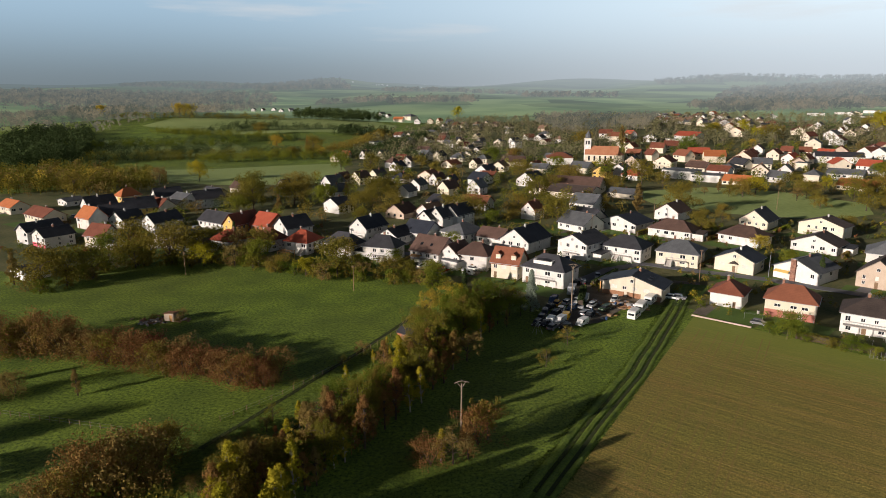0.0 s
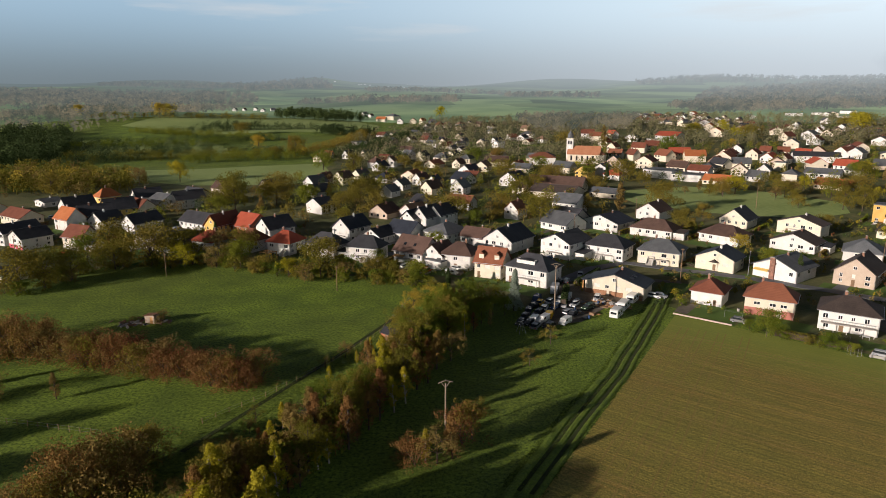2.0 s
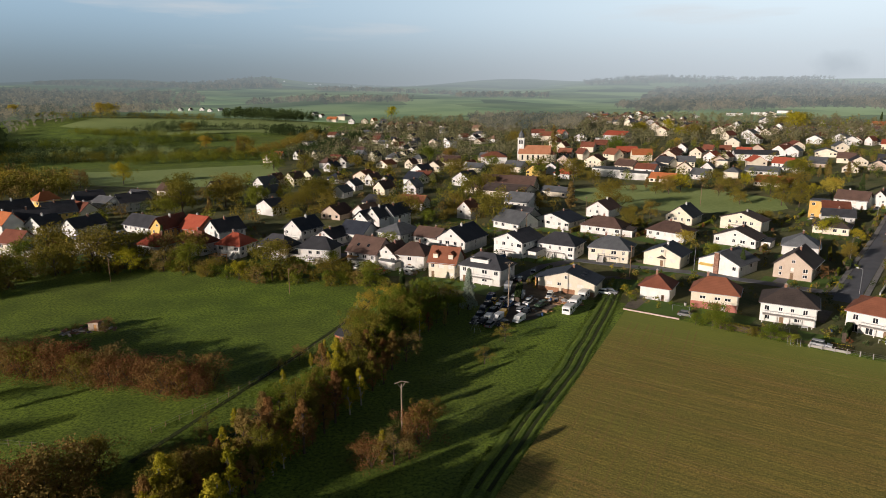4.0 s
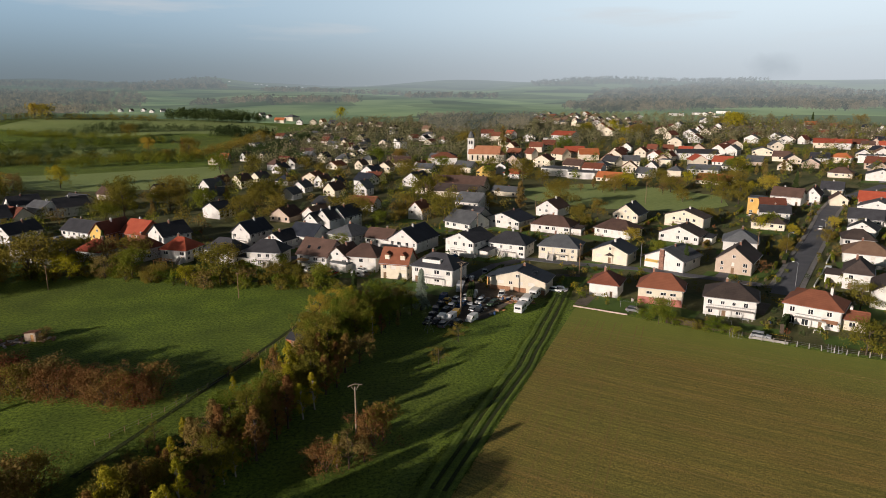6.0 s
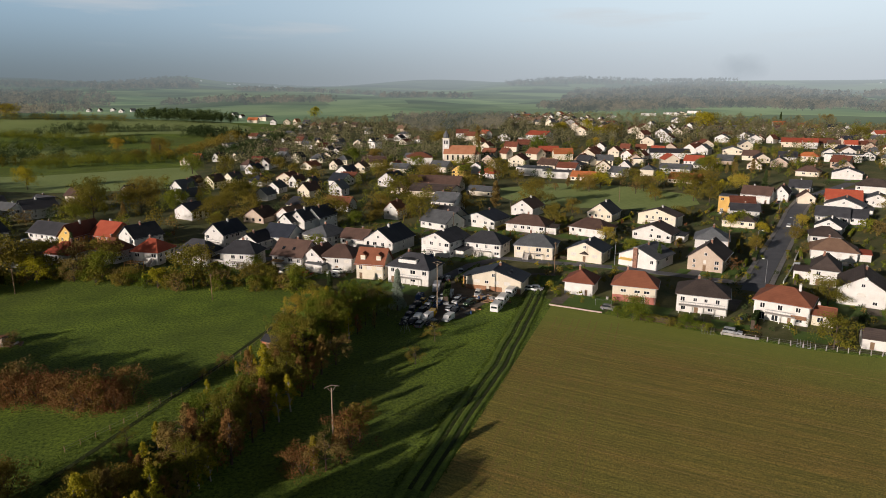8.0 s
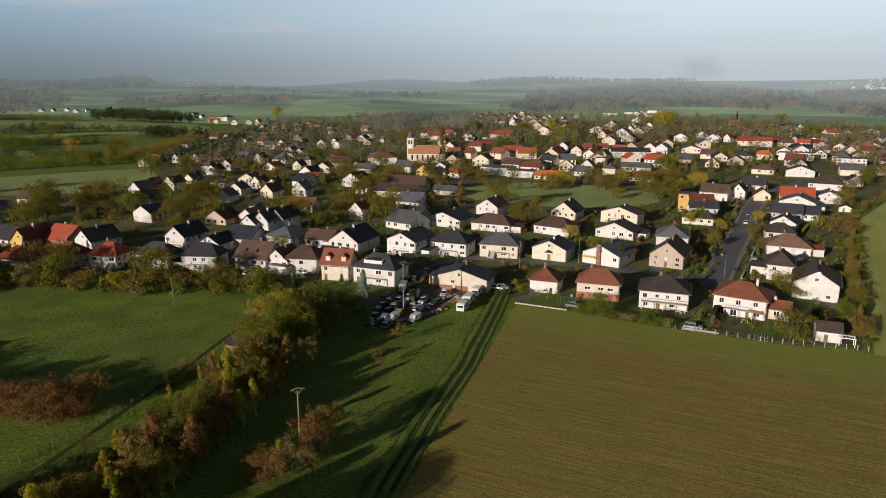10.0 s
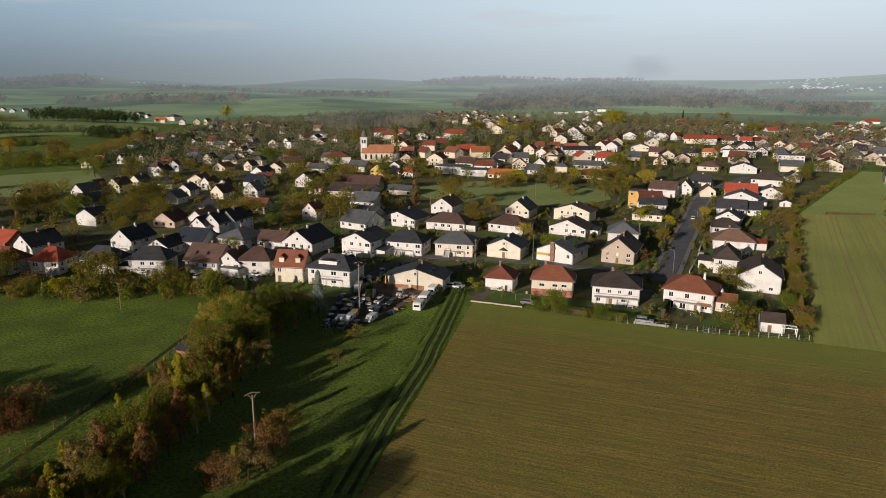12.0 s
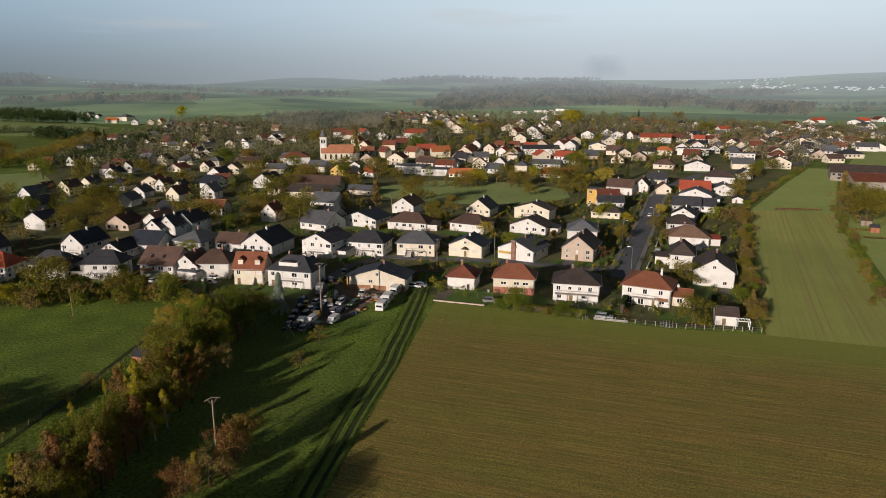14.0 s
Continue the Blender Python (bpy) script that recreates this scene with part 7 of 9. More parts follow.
plant("redbush", -45.9, 125.8, 1.28, "red hedge across the pasture")
plant("redbush", -44.0, 123.9, 1.19, "red hedge across the pasture")
plant("redbush", -43.9, 124.5, 1.60, "red hedge across the pasture")
plant("rustbush", -42.3, 123.2, 1.51, "red hedge across the pasture")
plant("brownbush", -41.5, 126.0, 1.21, "red hedge across the pasture")
plant("rustbush", -39.8, 123.3, 1.80, "red hedge across the pasture")
plant("rustbush", -38.8, 123.6, 1.28, "red hedge across the pasture")
plant("redbush", -39.0, 124.2, 1.64, "red hedge across the pasture")
plant("redbush", -37.5, 124.7, 1.06, "red hedge across the pasture")
plant("redbush", -36.6, 123.0, 1.26, "red hedge across the pasture")
plant("brownbush", -35.3, 125.3, 1.25, "red hedge across the pasture")
plant("rustbush", -34.4, 126.8, 1.75, "red hedge across the pasture")
along([(-122.4, 187.3), (-117.1, 199.3), (-109.0, 220.2), (-83.3, 219.8), (-69.5, 219.7), (-45.5, 208.4), (-33.3, 201.5), (-15.2, 201.3), (2.7, 188.8)], 2.3, 2.2, ["bush", "bush", "brownbush", "bush"], 0.9, 1.5, "garden bushes behind the meadow")
BELT = [(-33.3, 74.0), (-25.9, 88.9), (-18.5, 100.0), (-12.3, 111.1), (-6.2, 128.3), (1.9, 150.6), (9.5, 169.0)]
along(BELT, 1.9, 2.4, ["olive", "olive", "lime", "brown", "rust", "green"], 0.75, 1.2, "tree belt beside the meadow")
# next five rows stand mostly out of view, added for the shade they cast
along([(-46, 52), (-36, 68)], 2.6, 2.5, ["olive", "lime", "rust"], 1.0, 1.3, "tree belt beside the meadow")
along([(-84, 8), (-66, 24), (-48, 42)], 3.0, 3.0, ["olive", "green"], 1.7, 2.1, "tree belt beside the meadow")
along([(-112, 84), (-92, 66), (-74, 46)], 4.5, 4.0, ["olive", "rust", "brown"], 0.8, 1.2, "trees at the edge of the pasture")
along([(-42, 38), (-31, 54), (-21, 68)], 2.4, 2.0, ["lime", "olive", "rust", "lime"], 1.3, 1.6, "tree belt beside the meadow")
along([(-52, 46), (-39, 56)], 2.4, 1.2, ["olive", "green"], 1.8, 2.1, "tree belt beside the meadow")
under_rng = random.Random(17)
for under_kind, under_step in (("olive", 0.7), ("rust", 1.6), ("green", 0.9)):
    woods("undergrowth", line_spots([(-31, 78), (-20, 99), (-13, 111), (-5, 131), (4, 153), (14, 174)], under_step, 2.2, under_rng), 4.4, LEAVES[under_kind], "tangled undergrowth of the tree belt", 400 + int(under_step * 10), 90, 0.8, slim=0.5)

plant("olive", -121.9, 190.7, 1.47)
plant("olive", -117.9, 196.6, 1.39)
plant("olive", -113.7, 204.6, 1.17)
plant("brown", -134.3, 196.6, 1.12)
plant("olive", -105.5, 216.8, 1.31)
plant("olive", -94.9, 220.5, 1.55)
plant("lime", -82.9, 218.8, 1.07)
plant("brown", -72.1, 218.5, 1.10)
plant("green", -63.8, 218.1, 1.06)
plant("olive", -54.2, 212.7, 0.69)
plant("lime", -45.0, 205.5, 0.84)
plant("olive", -34.3, 204.0, 1.44)
plant("brown", -26.2, 202.5, 0.73)
plant("olive", -17.2, 202.5, 0.78)
plant("olive", -11.2, 201.1, 0.73)
plant("green", -3.5, 197.2, 0.80)
plant("olive", -97.2, 330.7, 1.75)
plant("olive", -105.5, 331.2, 1.22)
plant("olive", -79.3, 344.3, 1.68)
plant("olive", -90.9, 367.7, 1.17)
plant("brown", -55.7, 371.6, 1.14)
plant("olive", -30.0, 366.9, 1.21)
plant("olive", -37.9, 299.7, 0.69)
plant("yellow", -395.1, 1001.8, 2.33)
plant("yellow", -381.1, 1002.7, 2.78)
plant("yellow", -528.8, 1034.7, 2.01)
plant("yellow", -170.9, 679.5, 1.83)
plant("rust", -142.5, 697.6, 1.85)
plant("yellow", -116.2, 628.0, 1.11)
plant("olive", -139.9, 617.9, 1.16)
plant("olive", -235.1, 852.7, 1.80)
plant("spruce", -34.9, 259.9, 0.83)
plant("bush", -25.5, 212.5, 1.53)
plant("spruce", 6.2, 191.2, 0.77)
plant("blue", 23.7, 169.7, 1.45)
plant("yellow", 1.7, 166.1, 1.06)
plant("brown", 15.1, 173.0, 0.93)
plant("olive", 9.9, 165.7, 0.6)
plant("olive", 19.5, 178.1, 0.55)
plant("green", 22.0, 290.2, 0.96)
plant("olive", 31.8, 299.1, 0.81)
plant("olive", 6.3, 443.9, 1.10)
plant("olive", -5.6, 469.9, 1.16)
plant("olive", -17.0, 513.4, 1.16)
plant("olive", -32.7, 451.9, 1.21)
plant("lime", 25.3, 1208.6, 2.70)
plant("green", 41.2, 553.1, 1.57)
plant("olive", 62.7, 576.4, 1.31)
plant("green", 88.7, 510.2, 1.23)
plant("olive", 83.7, 390.6, 0.81)
plant("lime", 116.6, 506.7, 0.85)
plant("green", 110.9, 447.0, 1.00)
plant("olive", 142.4, 148.7, 0.78)
plant("olive", 119.2, 120.9, 0.91)
plant("spruce", 118.2, 197.4, 0.95)
plant("yellow", 117.4, 236.9, 0.77)
plant("redbush", 140.4, 188.6, 1.05)
plant("brown", 150.2, 373.7, 0.70)
plant("brown", 142.0, 376.8, 0.55)
plant("olive", 135.5, 382.7, 0.50)
plant("brown", 190.4, 349.4, 0.90)
plant("olive", 195.5, 341.0, 0.72)
plant("olive", 201.5, 389.7, 0.73)
plant("olive", 214.4, 312.5, 1.15)
plant("lime", 230.9, 328.1, 1.10)
plant("yellow", 245.2, 332.2, 1.27)
plant("brown", 283.3, 397.1, 1.29)
plant("green", 283.0, 424.4, 1.24)
plant("lime", 287.5, 421.3, 1.08)
plant("brown", 288.9, 398.0, 1.29)
plant("brown", 296.2, 387.6, 1.25)
plant("spruce", 271.4, 342.8, 1.10)
plant("brownbush", 238.9, 221.1, 1.75)
plant("brownbush", 239.4, 216.7, 1.75)
plant("brownbush", 235.6, 224.7, 1.75)
plant("bush", 233.2, 229.2, 1.75)
plant("brown", 145.6, 126.6, 0.56)
plant("brownbush", 140.3, 121.4, 1.28)
plant("brown", 165.2, 146.0, 0.68)
plant("rustbush", 159.6, 138.5, 1.04)
plant("green", 144.9, 129.9, 0.57)
plant("olive", 157.7, 148.8, 0.51)
plant("brown", 288.1, 205.0, 1.48)
plant("brown", 283.3, 196.8, 1.62)
plant("olive", 280.4, 188.6, 1.60)
plant("lime", 298.0, 198.4, 1.32)
plant("olive", 307.2, 200.8, 1.28)
plant("lime", 190.9, 239.0, 0.69)
plant("green", 190.8, 253.8, 0.77)
plant("lime", 184.6, 251.9, 0.64)
plant("bush", 271.2, 282.6, 1.75)
plant("yellow", 214.0, 243.5, 0.72)
plant("olive", 193.9, 223.6, 0.80)
plant("brownbush", 183.5, 204.4, 1.43)
plant("bush", 155.7, 168.2, 1.22)
plant("olive", 312.8, 290.4, 1.05)
plant("olive", 335.3, 302.8, 1.11)
plant("green", 356.5, 315.8, 1.14)
plant("olive", 583.7, 599.3, 2.05)
plant("brown", 700.9, 777.6, 2.65)
plant("spruce", 682.1, 844.2, 1.88)
plant("lime", 540.0, 824.8, 2.60)
plant("olive", 529.8, 831.5, 2.01)
plant("olive", 550.0, 818.2, 2.21)
plant("olive", 308.1, 767.0, 1.68)
plant("lime", 332.7, 703.7, 1.90)
plant("olive", 337.9, 684.0, 1.86)
plant("brown", 356.6, 695.3, 1.99)
plant("spruce", 208.9, 625.9, 0.89)
plant("olive", 203.7, 676.5, 1.01)
plant("lime", 346.9, 764.9, 1.72)
plant("yellow", 291.5, 622.3, 1.18)
plant("lime", 321.7, 783.2, 1.55)
plant("lime", 492.8, 743.5, 2.73)
plant("olive", 242.9, 361.3, 1.29)
plant("brown", 231.9, 353.9, 1.29)
plant("olive", 223.7, 352.9, 1.27)
plant("brown", 204.2, 356.8, 1.21)
plant("olive", 199.9, 357.3, 1.00)
plant("lime", 179.4, 373.5, 1.26)
plant("olive", 172.0, 375.1, 1.13)
plant("brown", 165.9, 376.0, 1.06)
plant("brown", 163.5, 386.3, 0.94)
plant("lime", 221.8, 376.6, 1.00)
plant("bush", 120.2, 299.6, 1.32)
plant("olive", 113.7, 303.5, 0.60)
plant("olive", -97.3, 231.1, 1.59, "large garden trees of the village")
plant("olive", -110.6, 226.2, 1.51, "large garden trees of the village")
plant("olive", -86.2, 228.8, 1.27, "large garden trees of the village")
plant("brown", -75.2, 231.5, 1.40, "large garden trees of the village")
plant("olive", -66.4, 230.0, 1.16, "large garden trees of the village")
plant("green", -120.0, 227.4, 1.23, "large garden trees of the village")
plant("olive", -35.0, 227.8, 0.93, "large garden trees of the village")
plant("spruce", -81.4, 249.7, 1.09, "large garden trees of the village")
plant("olive", -101.5, 346.5, 1.75, "large garden trees of the village")
plant("olive", -79.4, 363.0, 1.75, "large garden trees of the village")
plant("green", -61.4, 333.9, 1.34, "large garden trees of the village")
plant("olive", -52.8, 475.3, 1.75, "large garden trees of the village")
plant("olive", -36.9, 362.2, 1.75, "large garden trees of the village")
plant("olive", -24.8, 311.7, 1.23, "large garden trees of the village")
plant("green", -102.9, 322.1, 1.13, "large garden trees of the village")
plant("brown", -82.4, 322.3, 1.06, "large garden trees of the village")
plant("lime", -165.4, 442.5, 1.75, "large garden trees of the village")
plant("brown", -185.4, 426.3, 1.63, "large garden trees of the village")
plant("olive", -211.9, 372.5, 1.48, "large garden trees of the village")
plant("olive", 53.2, 437.7, 1.75, "large garden trees of the village")
plant("olive", 13.6, 294.8, 1.50, "large garden trees of the village")
plant("olive", 47.2, 323.8, 1.66, "large garden trees of the village")
plant("olive", 51.4, 290.6, 1.36, "large garden trees of the village")
plant("olive", 1.7, 320.5, 1.11, "large garden trees of the village")
plant("olive", 138.5, 411.2, 1.04, "large garden trees of the village")
plant("olive", 107.3, 267.1, 1.13, "large garden trees of the village")
plant("olive", 126.9, 292.9, 0.96, "large garden trees of the village")
plant("spruce", 118.7, 426.5, 1.66, "large garden trees of the village")
plant("brown", 80.4, 412.2, 1.61, "large garden trees of the village")
plant("olive", 79.8, 318.7, 0.83, "large garden trees of the village")
plant("green", 213.7, 576.2, 1.76, "large garden trees of the village")
plant("olive", 118.9, 471.3, 1.57, "large garden trees of the village")
plant("brown", 284.7, 389.6, 1.29, "large garden trees of the village")
plant("olive", 274.9, 406.1, 1.26, "large garden trees of the village")
plant("olive", 207.9, 317.4, 1.29, "large garden trees of the village")
plant("olive", 189.5, 325.0, 0.84, "large garden trees of the village")
plant("olive", 168.2, 364.7, 1.03, "large garden trees of the village")
plant("yellow", 256.9, 345.6, 1.29, "large garden trees of the village")
plant("olive", 305.5, 209.6, 1.75, "large garden trees of the village")
plant("brown", 313.5, 225.1, 1.75, "large garden trees of the village")
plant("olive", 161.7, 367.6, 0.89, "large garden trees of the village")
plant("olive", 210.3, 389.8, 1.06, "large garden trees of the village")
plant("olive", 278.4, 260.3, 0.97, "large garden trees of the village")
plant("olive", 373.5, 321.3, 1.14, "large garden trees of the village")
plant("olive", 79.6, 410.6, 1.64, "large garden trees of the village")
plant("olive", 64.2, 386.6, 1.35, "large garden trees of the village")
plant("olive", 100.6, 385.4, 1.19, "large garden trees of the village")
plant("olive", 128.9, 423.6, 1.63, "large garden trees of the village")
plant("brown", 94.6, 314.6, 1.68, "large garden trees of the village")
plant("olive", 116.4, 316.0, 1.75, "large garden trees of the village")
plant("olive", 36.2, 314.5, 1.02, "large garden trees of the village")
plant("olive", -42.5, 320.4, 1.12, "large garden trees of the village")
plant("olive", -37.2, 338.9, 1.10, "large garden trees of the village")
plant("yellow", 50.6, 235.0, 0.99, "large garden trees of the village")
plant("olive", -119.7, 605.0, 1.95, "large garden trees of the village")
plant("green", -78.9, 506.2, 1.59, "large garden trees of the village")
plant("brown", 177.7, 655.9, 2.69, "large garden trees of the village")
plant("olive", 146.0, 697.9, 1.95, "large garden trees of the village")


# ---- trees and bushes between the houses ----
fill = random.Random(21)
def gardens(poly, count, kinds, lo, hi, room=0.8):
    done = 0
    for x, y in scatter(poly, count * 4, fill):
        if done < count and free(x, y, room):
            plant(fill.choice(kinds), x, y, fill.uniform(lo, hi), "garden trees and bushes")
            done += 1


NEAR = [(-172.8, 234.5), (-106.1, 227.1), (-44.4, 214.7), (4.9, 197.4), (44.4, 185.1), (76.5, 162.9), (103.7, 140.7), (132.0, 116.0), (165.4, 149.3), (261.6, 244.3), (283.8, 320.9), (148.1, 290.0), (74.0, 296.2), (-37.0, 283.8), (-160.4, 308.5)]
gardens(NEAR, 32, ["bush", "bush", "brownbush", "green", "olive"], 0.45, 0.85)
along([(133.3, 112.9), (167.8, 148.1), (211.0, 188.8), (261.6, 238.2)], 4, 1.3, ["bush", "bush", "brownbush"], 0.6, 1.05, "hedge at the end of the gardens")
along([(136.0, 118.0), (160.0, 142.0), (205.0, 184.0), (255.0, 232.0)], 9, 1.5, ["brown", "olive"], 0.40, 0.62, "hedge at the end of the gardens")
along([(299.9, 219.7), (246.8, 170.3), (187.6, 118.5), (172.8, 103.7)], 4.5, 1.6, ["brownbush", "bush", "bush"], 0.7, 1.05, "hedge along the crop strip")
along([(264, 242), (300, 262), (333, 282), (370, 303), (408, 325)], 5.5, 1.8, ["bush", "brownbush", "bush"], 0.6, 1.15, "bushes along the grass field")
along([(79.0, 153.0), (88.9, 143.8), (97.5, 135.7)], 2.2, 0.6, ["bush", "bush", "green"], 0.40, 0.85, "garden hedge beside the field")

shrub_rng = random.Random(61)
for shrub_kind, shrub_count in (("green", 560), ("olive", 540), ("brown", 380), ("dark", 300), ("lime", 90), ("red", 60)):
    woods("garden_shrubs", [p for p in scatter(NEAR, shrub_count, shrub_rng) if free(*p, -0.4)], 1.9, LEAVES[shrub_kind], "low shrubs and hedge plants in the gardens", 500 + shrub_count, 46, 1.25, slim=0.55)
# ---- hedgerows and woods on the slopes ----
wr = random.Random(8)
for k, (poly, count) in enumerate((([(-160.4, 286.3), (-37.0, 281.4), (74.0, 296.2), (108.6, 320.9), (106.1, 407.2), (49.4, 518.3), (-61.7, 450.4), (-123.4, 407.2)], 130), ([(74.0, 419.6), (160.4, 413.4), (222.1, 333.2), (407.2, 407.2), (407.2, 592.3), (148.1, 641.7), (49.4, 530.6)], 170), ([(283.8, 320.9), (456.6, 382.6), (641.7, 530.6), (518.3, 641.7), (407.2, 592.3)], 90))):
    for j, kind in enumerate(("green", "brown", "dark", "olive")):
        spots = [p for p in scatter(poly, int(count * (0.65, 0.4, 0.4, 0.4)[j]), wr) if free(*p, 1.0)]
        woods("village_trees", spots, (7.6, 7.0, 7.0, 8.0)[j], LEAVES[kind], ("green", "half-bare brown", "dark green", "olive-green")[j] + " garden trees among the houses", 300 + k * 10 + j, 210, 0.46, slim=0.5)
# hedge and wood leaves carry the haze of the distance in their colour
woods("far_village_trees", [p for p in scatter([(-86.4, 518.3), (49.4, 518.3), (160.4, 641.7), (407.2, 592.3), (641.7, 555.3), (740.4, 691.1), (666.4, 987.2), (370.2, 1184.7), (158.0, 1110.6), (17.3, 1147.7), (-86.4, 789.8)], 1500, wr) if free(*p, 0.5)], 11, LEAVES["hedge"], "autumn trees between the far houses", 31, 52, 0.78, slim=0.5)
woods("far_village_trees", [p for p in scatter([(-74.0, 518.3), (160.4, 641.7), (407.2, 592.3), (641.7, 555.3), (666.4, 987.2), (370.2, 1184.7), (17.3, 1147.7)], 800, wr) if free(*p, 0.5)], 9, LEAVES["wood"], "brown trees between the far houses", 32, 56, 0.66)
woods("conifer_wood", scatter([(-323.3, 477.6), (-504.7, 752.8), (-513.4, 831.7), (-435.6, 833.0), (-333.2, 613.3), (-303.6, 522.0)], 330, wr), 14, LEAVES["dark"], "dark mixed wood at the edge of the valley", 33, 110, 0.66, slim=0.42)
woods("tree_belt", scatter([(-271.5, 376.4), (-327.0, 468.9), (-287.5, 506.0), (-203.6, 459.1), (-171.5, 417.1), (-185.1, 370.2)], 170, wr), 10, LEAVES["olive"], "olive and brown trees behind the village", 34, 130, 0.56, slim=0.46)
woods("tree_belt", scatter([(-271.5, 376.4), (-327.0, 468.9), (-287.5, 506.0), (-203.6, 459.1), (-171.5, 417.1), (-185.1, 370.2)], 70, wr), 10, LEAVES["brown"], "brown trees behind the village", 35, 130, 0.56, slim=0.46)
woods("tree_belt", scatter([(-271.5, 376.4), (-327.0, 468.9), (-203.6, 459.1), (-171.5, 417.1)], 26, wr), 11, LEAVES["yellow"], "yellow trees behind the village", 45, 130, 0.56, slim=0.46)
HEDGES = [[(-407.2, 691.1), (-338.1, 714.5), (-277.7, 721.9), (-224.6, 746.6)], [(-302.3, 914.4), (-234.5, 941.6)], [(-308.5, 580.0), (-262.9, 589.9), (-197.4, 604.7), (-138.2, 613.3)], [(-187.6, 655.3), (-154.3, 641.7), (-122.2, 639.2)], [(-135.7, 867.5), (-96.3, 851.5)], [(-370.2, 851.5), (-277.7, 824.3), (-185.1, 789.8)], [(-74.0, 641.7), (-37.0, 789.8), (0.0, 937.9)], [(-493.6, 987.2), (-246.8, 1036.6)], [(-420, 700), (-330, 735), (-250, 770), (-180, 800)], [(-395, 640), (-300, 645), (-200, 670)], [(-210, 560), (-150, 590), (-95, 600)], [(-330, 850), (-250, 900), (-150, 930)], [(-120, 640), (-90, 760), (-80, 880)], [(-90, 600), (-40, 610), (-20, 560)], [(-300, 560), (-250, 600), (-240, 650)]]
# mostly dark leaves: the hedges' heavy shade is put into the colour
for k, line in enumerate(HEDGES):
    woods("hedgerow", line_spots(line, 2.4, 4.5, wr) + line_spots(line, 4.0, 9.0, wr), 8.5, LEAVES[("green", "dark", "olive", "dark", "dark")[k % 5]], "hedgerow of bushes and small trees across the pasture", 50 + k, 84, 0.58, slim=0.55)
woods("pine_wood", scatter([(-239.4, 1053.9), (-161.7, 1042.8), (-87.6, 1098.3), (-135.7, 1184.7), (-246.8, 1209.4)], 260, wr), 14, LEAVES["dark"], "dark pine wood on the hill", 36, 80, 0.68, slim=0.3)
woods("copse", scatter([(-148.1, 863.8), (-74.0, 851.5), (-61.7, 888.5), (-135.7, 907.0)], 70, wr), 11, LEAVES["dark"], "dark copse on the slope", 37, 46, 0.95)
# these six woods glow: backdrop material with mist mixed into the colour
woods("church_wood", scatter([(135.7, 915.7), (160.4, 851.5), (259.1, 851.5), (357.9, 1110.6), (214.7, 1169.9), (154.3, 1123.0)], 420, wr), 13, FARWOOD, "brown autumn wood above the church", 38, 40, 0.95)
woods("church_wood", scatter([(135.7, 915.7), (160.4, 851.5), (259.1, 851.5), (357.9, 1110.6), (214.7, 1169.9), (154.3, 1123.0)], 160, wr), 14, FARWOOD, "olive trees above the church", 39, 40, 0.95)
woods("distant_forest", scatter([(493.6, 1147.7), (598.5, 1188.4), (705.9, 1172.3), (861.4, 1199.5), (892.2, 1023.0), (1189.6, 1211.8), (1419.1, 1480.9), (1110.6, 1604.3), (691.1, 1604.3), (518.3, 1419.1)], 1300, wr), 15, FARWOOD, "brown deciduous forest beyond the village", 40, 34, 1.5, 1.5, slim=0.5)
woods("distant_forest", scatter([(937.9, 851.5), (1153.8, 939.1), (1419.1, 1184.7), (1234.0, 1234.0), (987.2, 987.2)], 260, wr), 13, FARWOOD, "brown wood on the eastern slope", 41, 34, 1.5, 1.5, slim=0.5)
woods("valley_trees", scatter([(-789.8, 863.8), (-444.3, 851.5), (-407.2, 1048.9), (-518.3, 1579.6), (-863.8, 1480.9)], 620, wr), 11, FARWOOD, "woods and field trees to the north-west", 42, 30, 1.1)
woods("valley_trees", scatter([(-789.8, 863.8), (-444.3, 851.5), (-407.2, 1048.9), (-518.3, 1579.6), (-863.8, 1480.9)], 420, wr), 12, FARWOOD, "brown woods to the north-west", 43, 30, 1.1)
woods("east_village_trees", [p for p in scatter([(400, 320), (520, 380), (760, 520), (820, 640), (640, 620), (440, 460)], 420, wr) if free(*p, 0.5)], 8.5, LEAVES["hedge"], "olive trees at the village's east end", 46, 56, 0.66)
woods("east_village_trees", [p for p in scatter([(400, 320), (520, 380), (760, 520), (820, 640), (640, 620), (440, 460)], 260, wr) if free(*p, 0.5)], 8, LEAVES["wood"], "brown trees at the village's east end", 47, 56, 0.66)
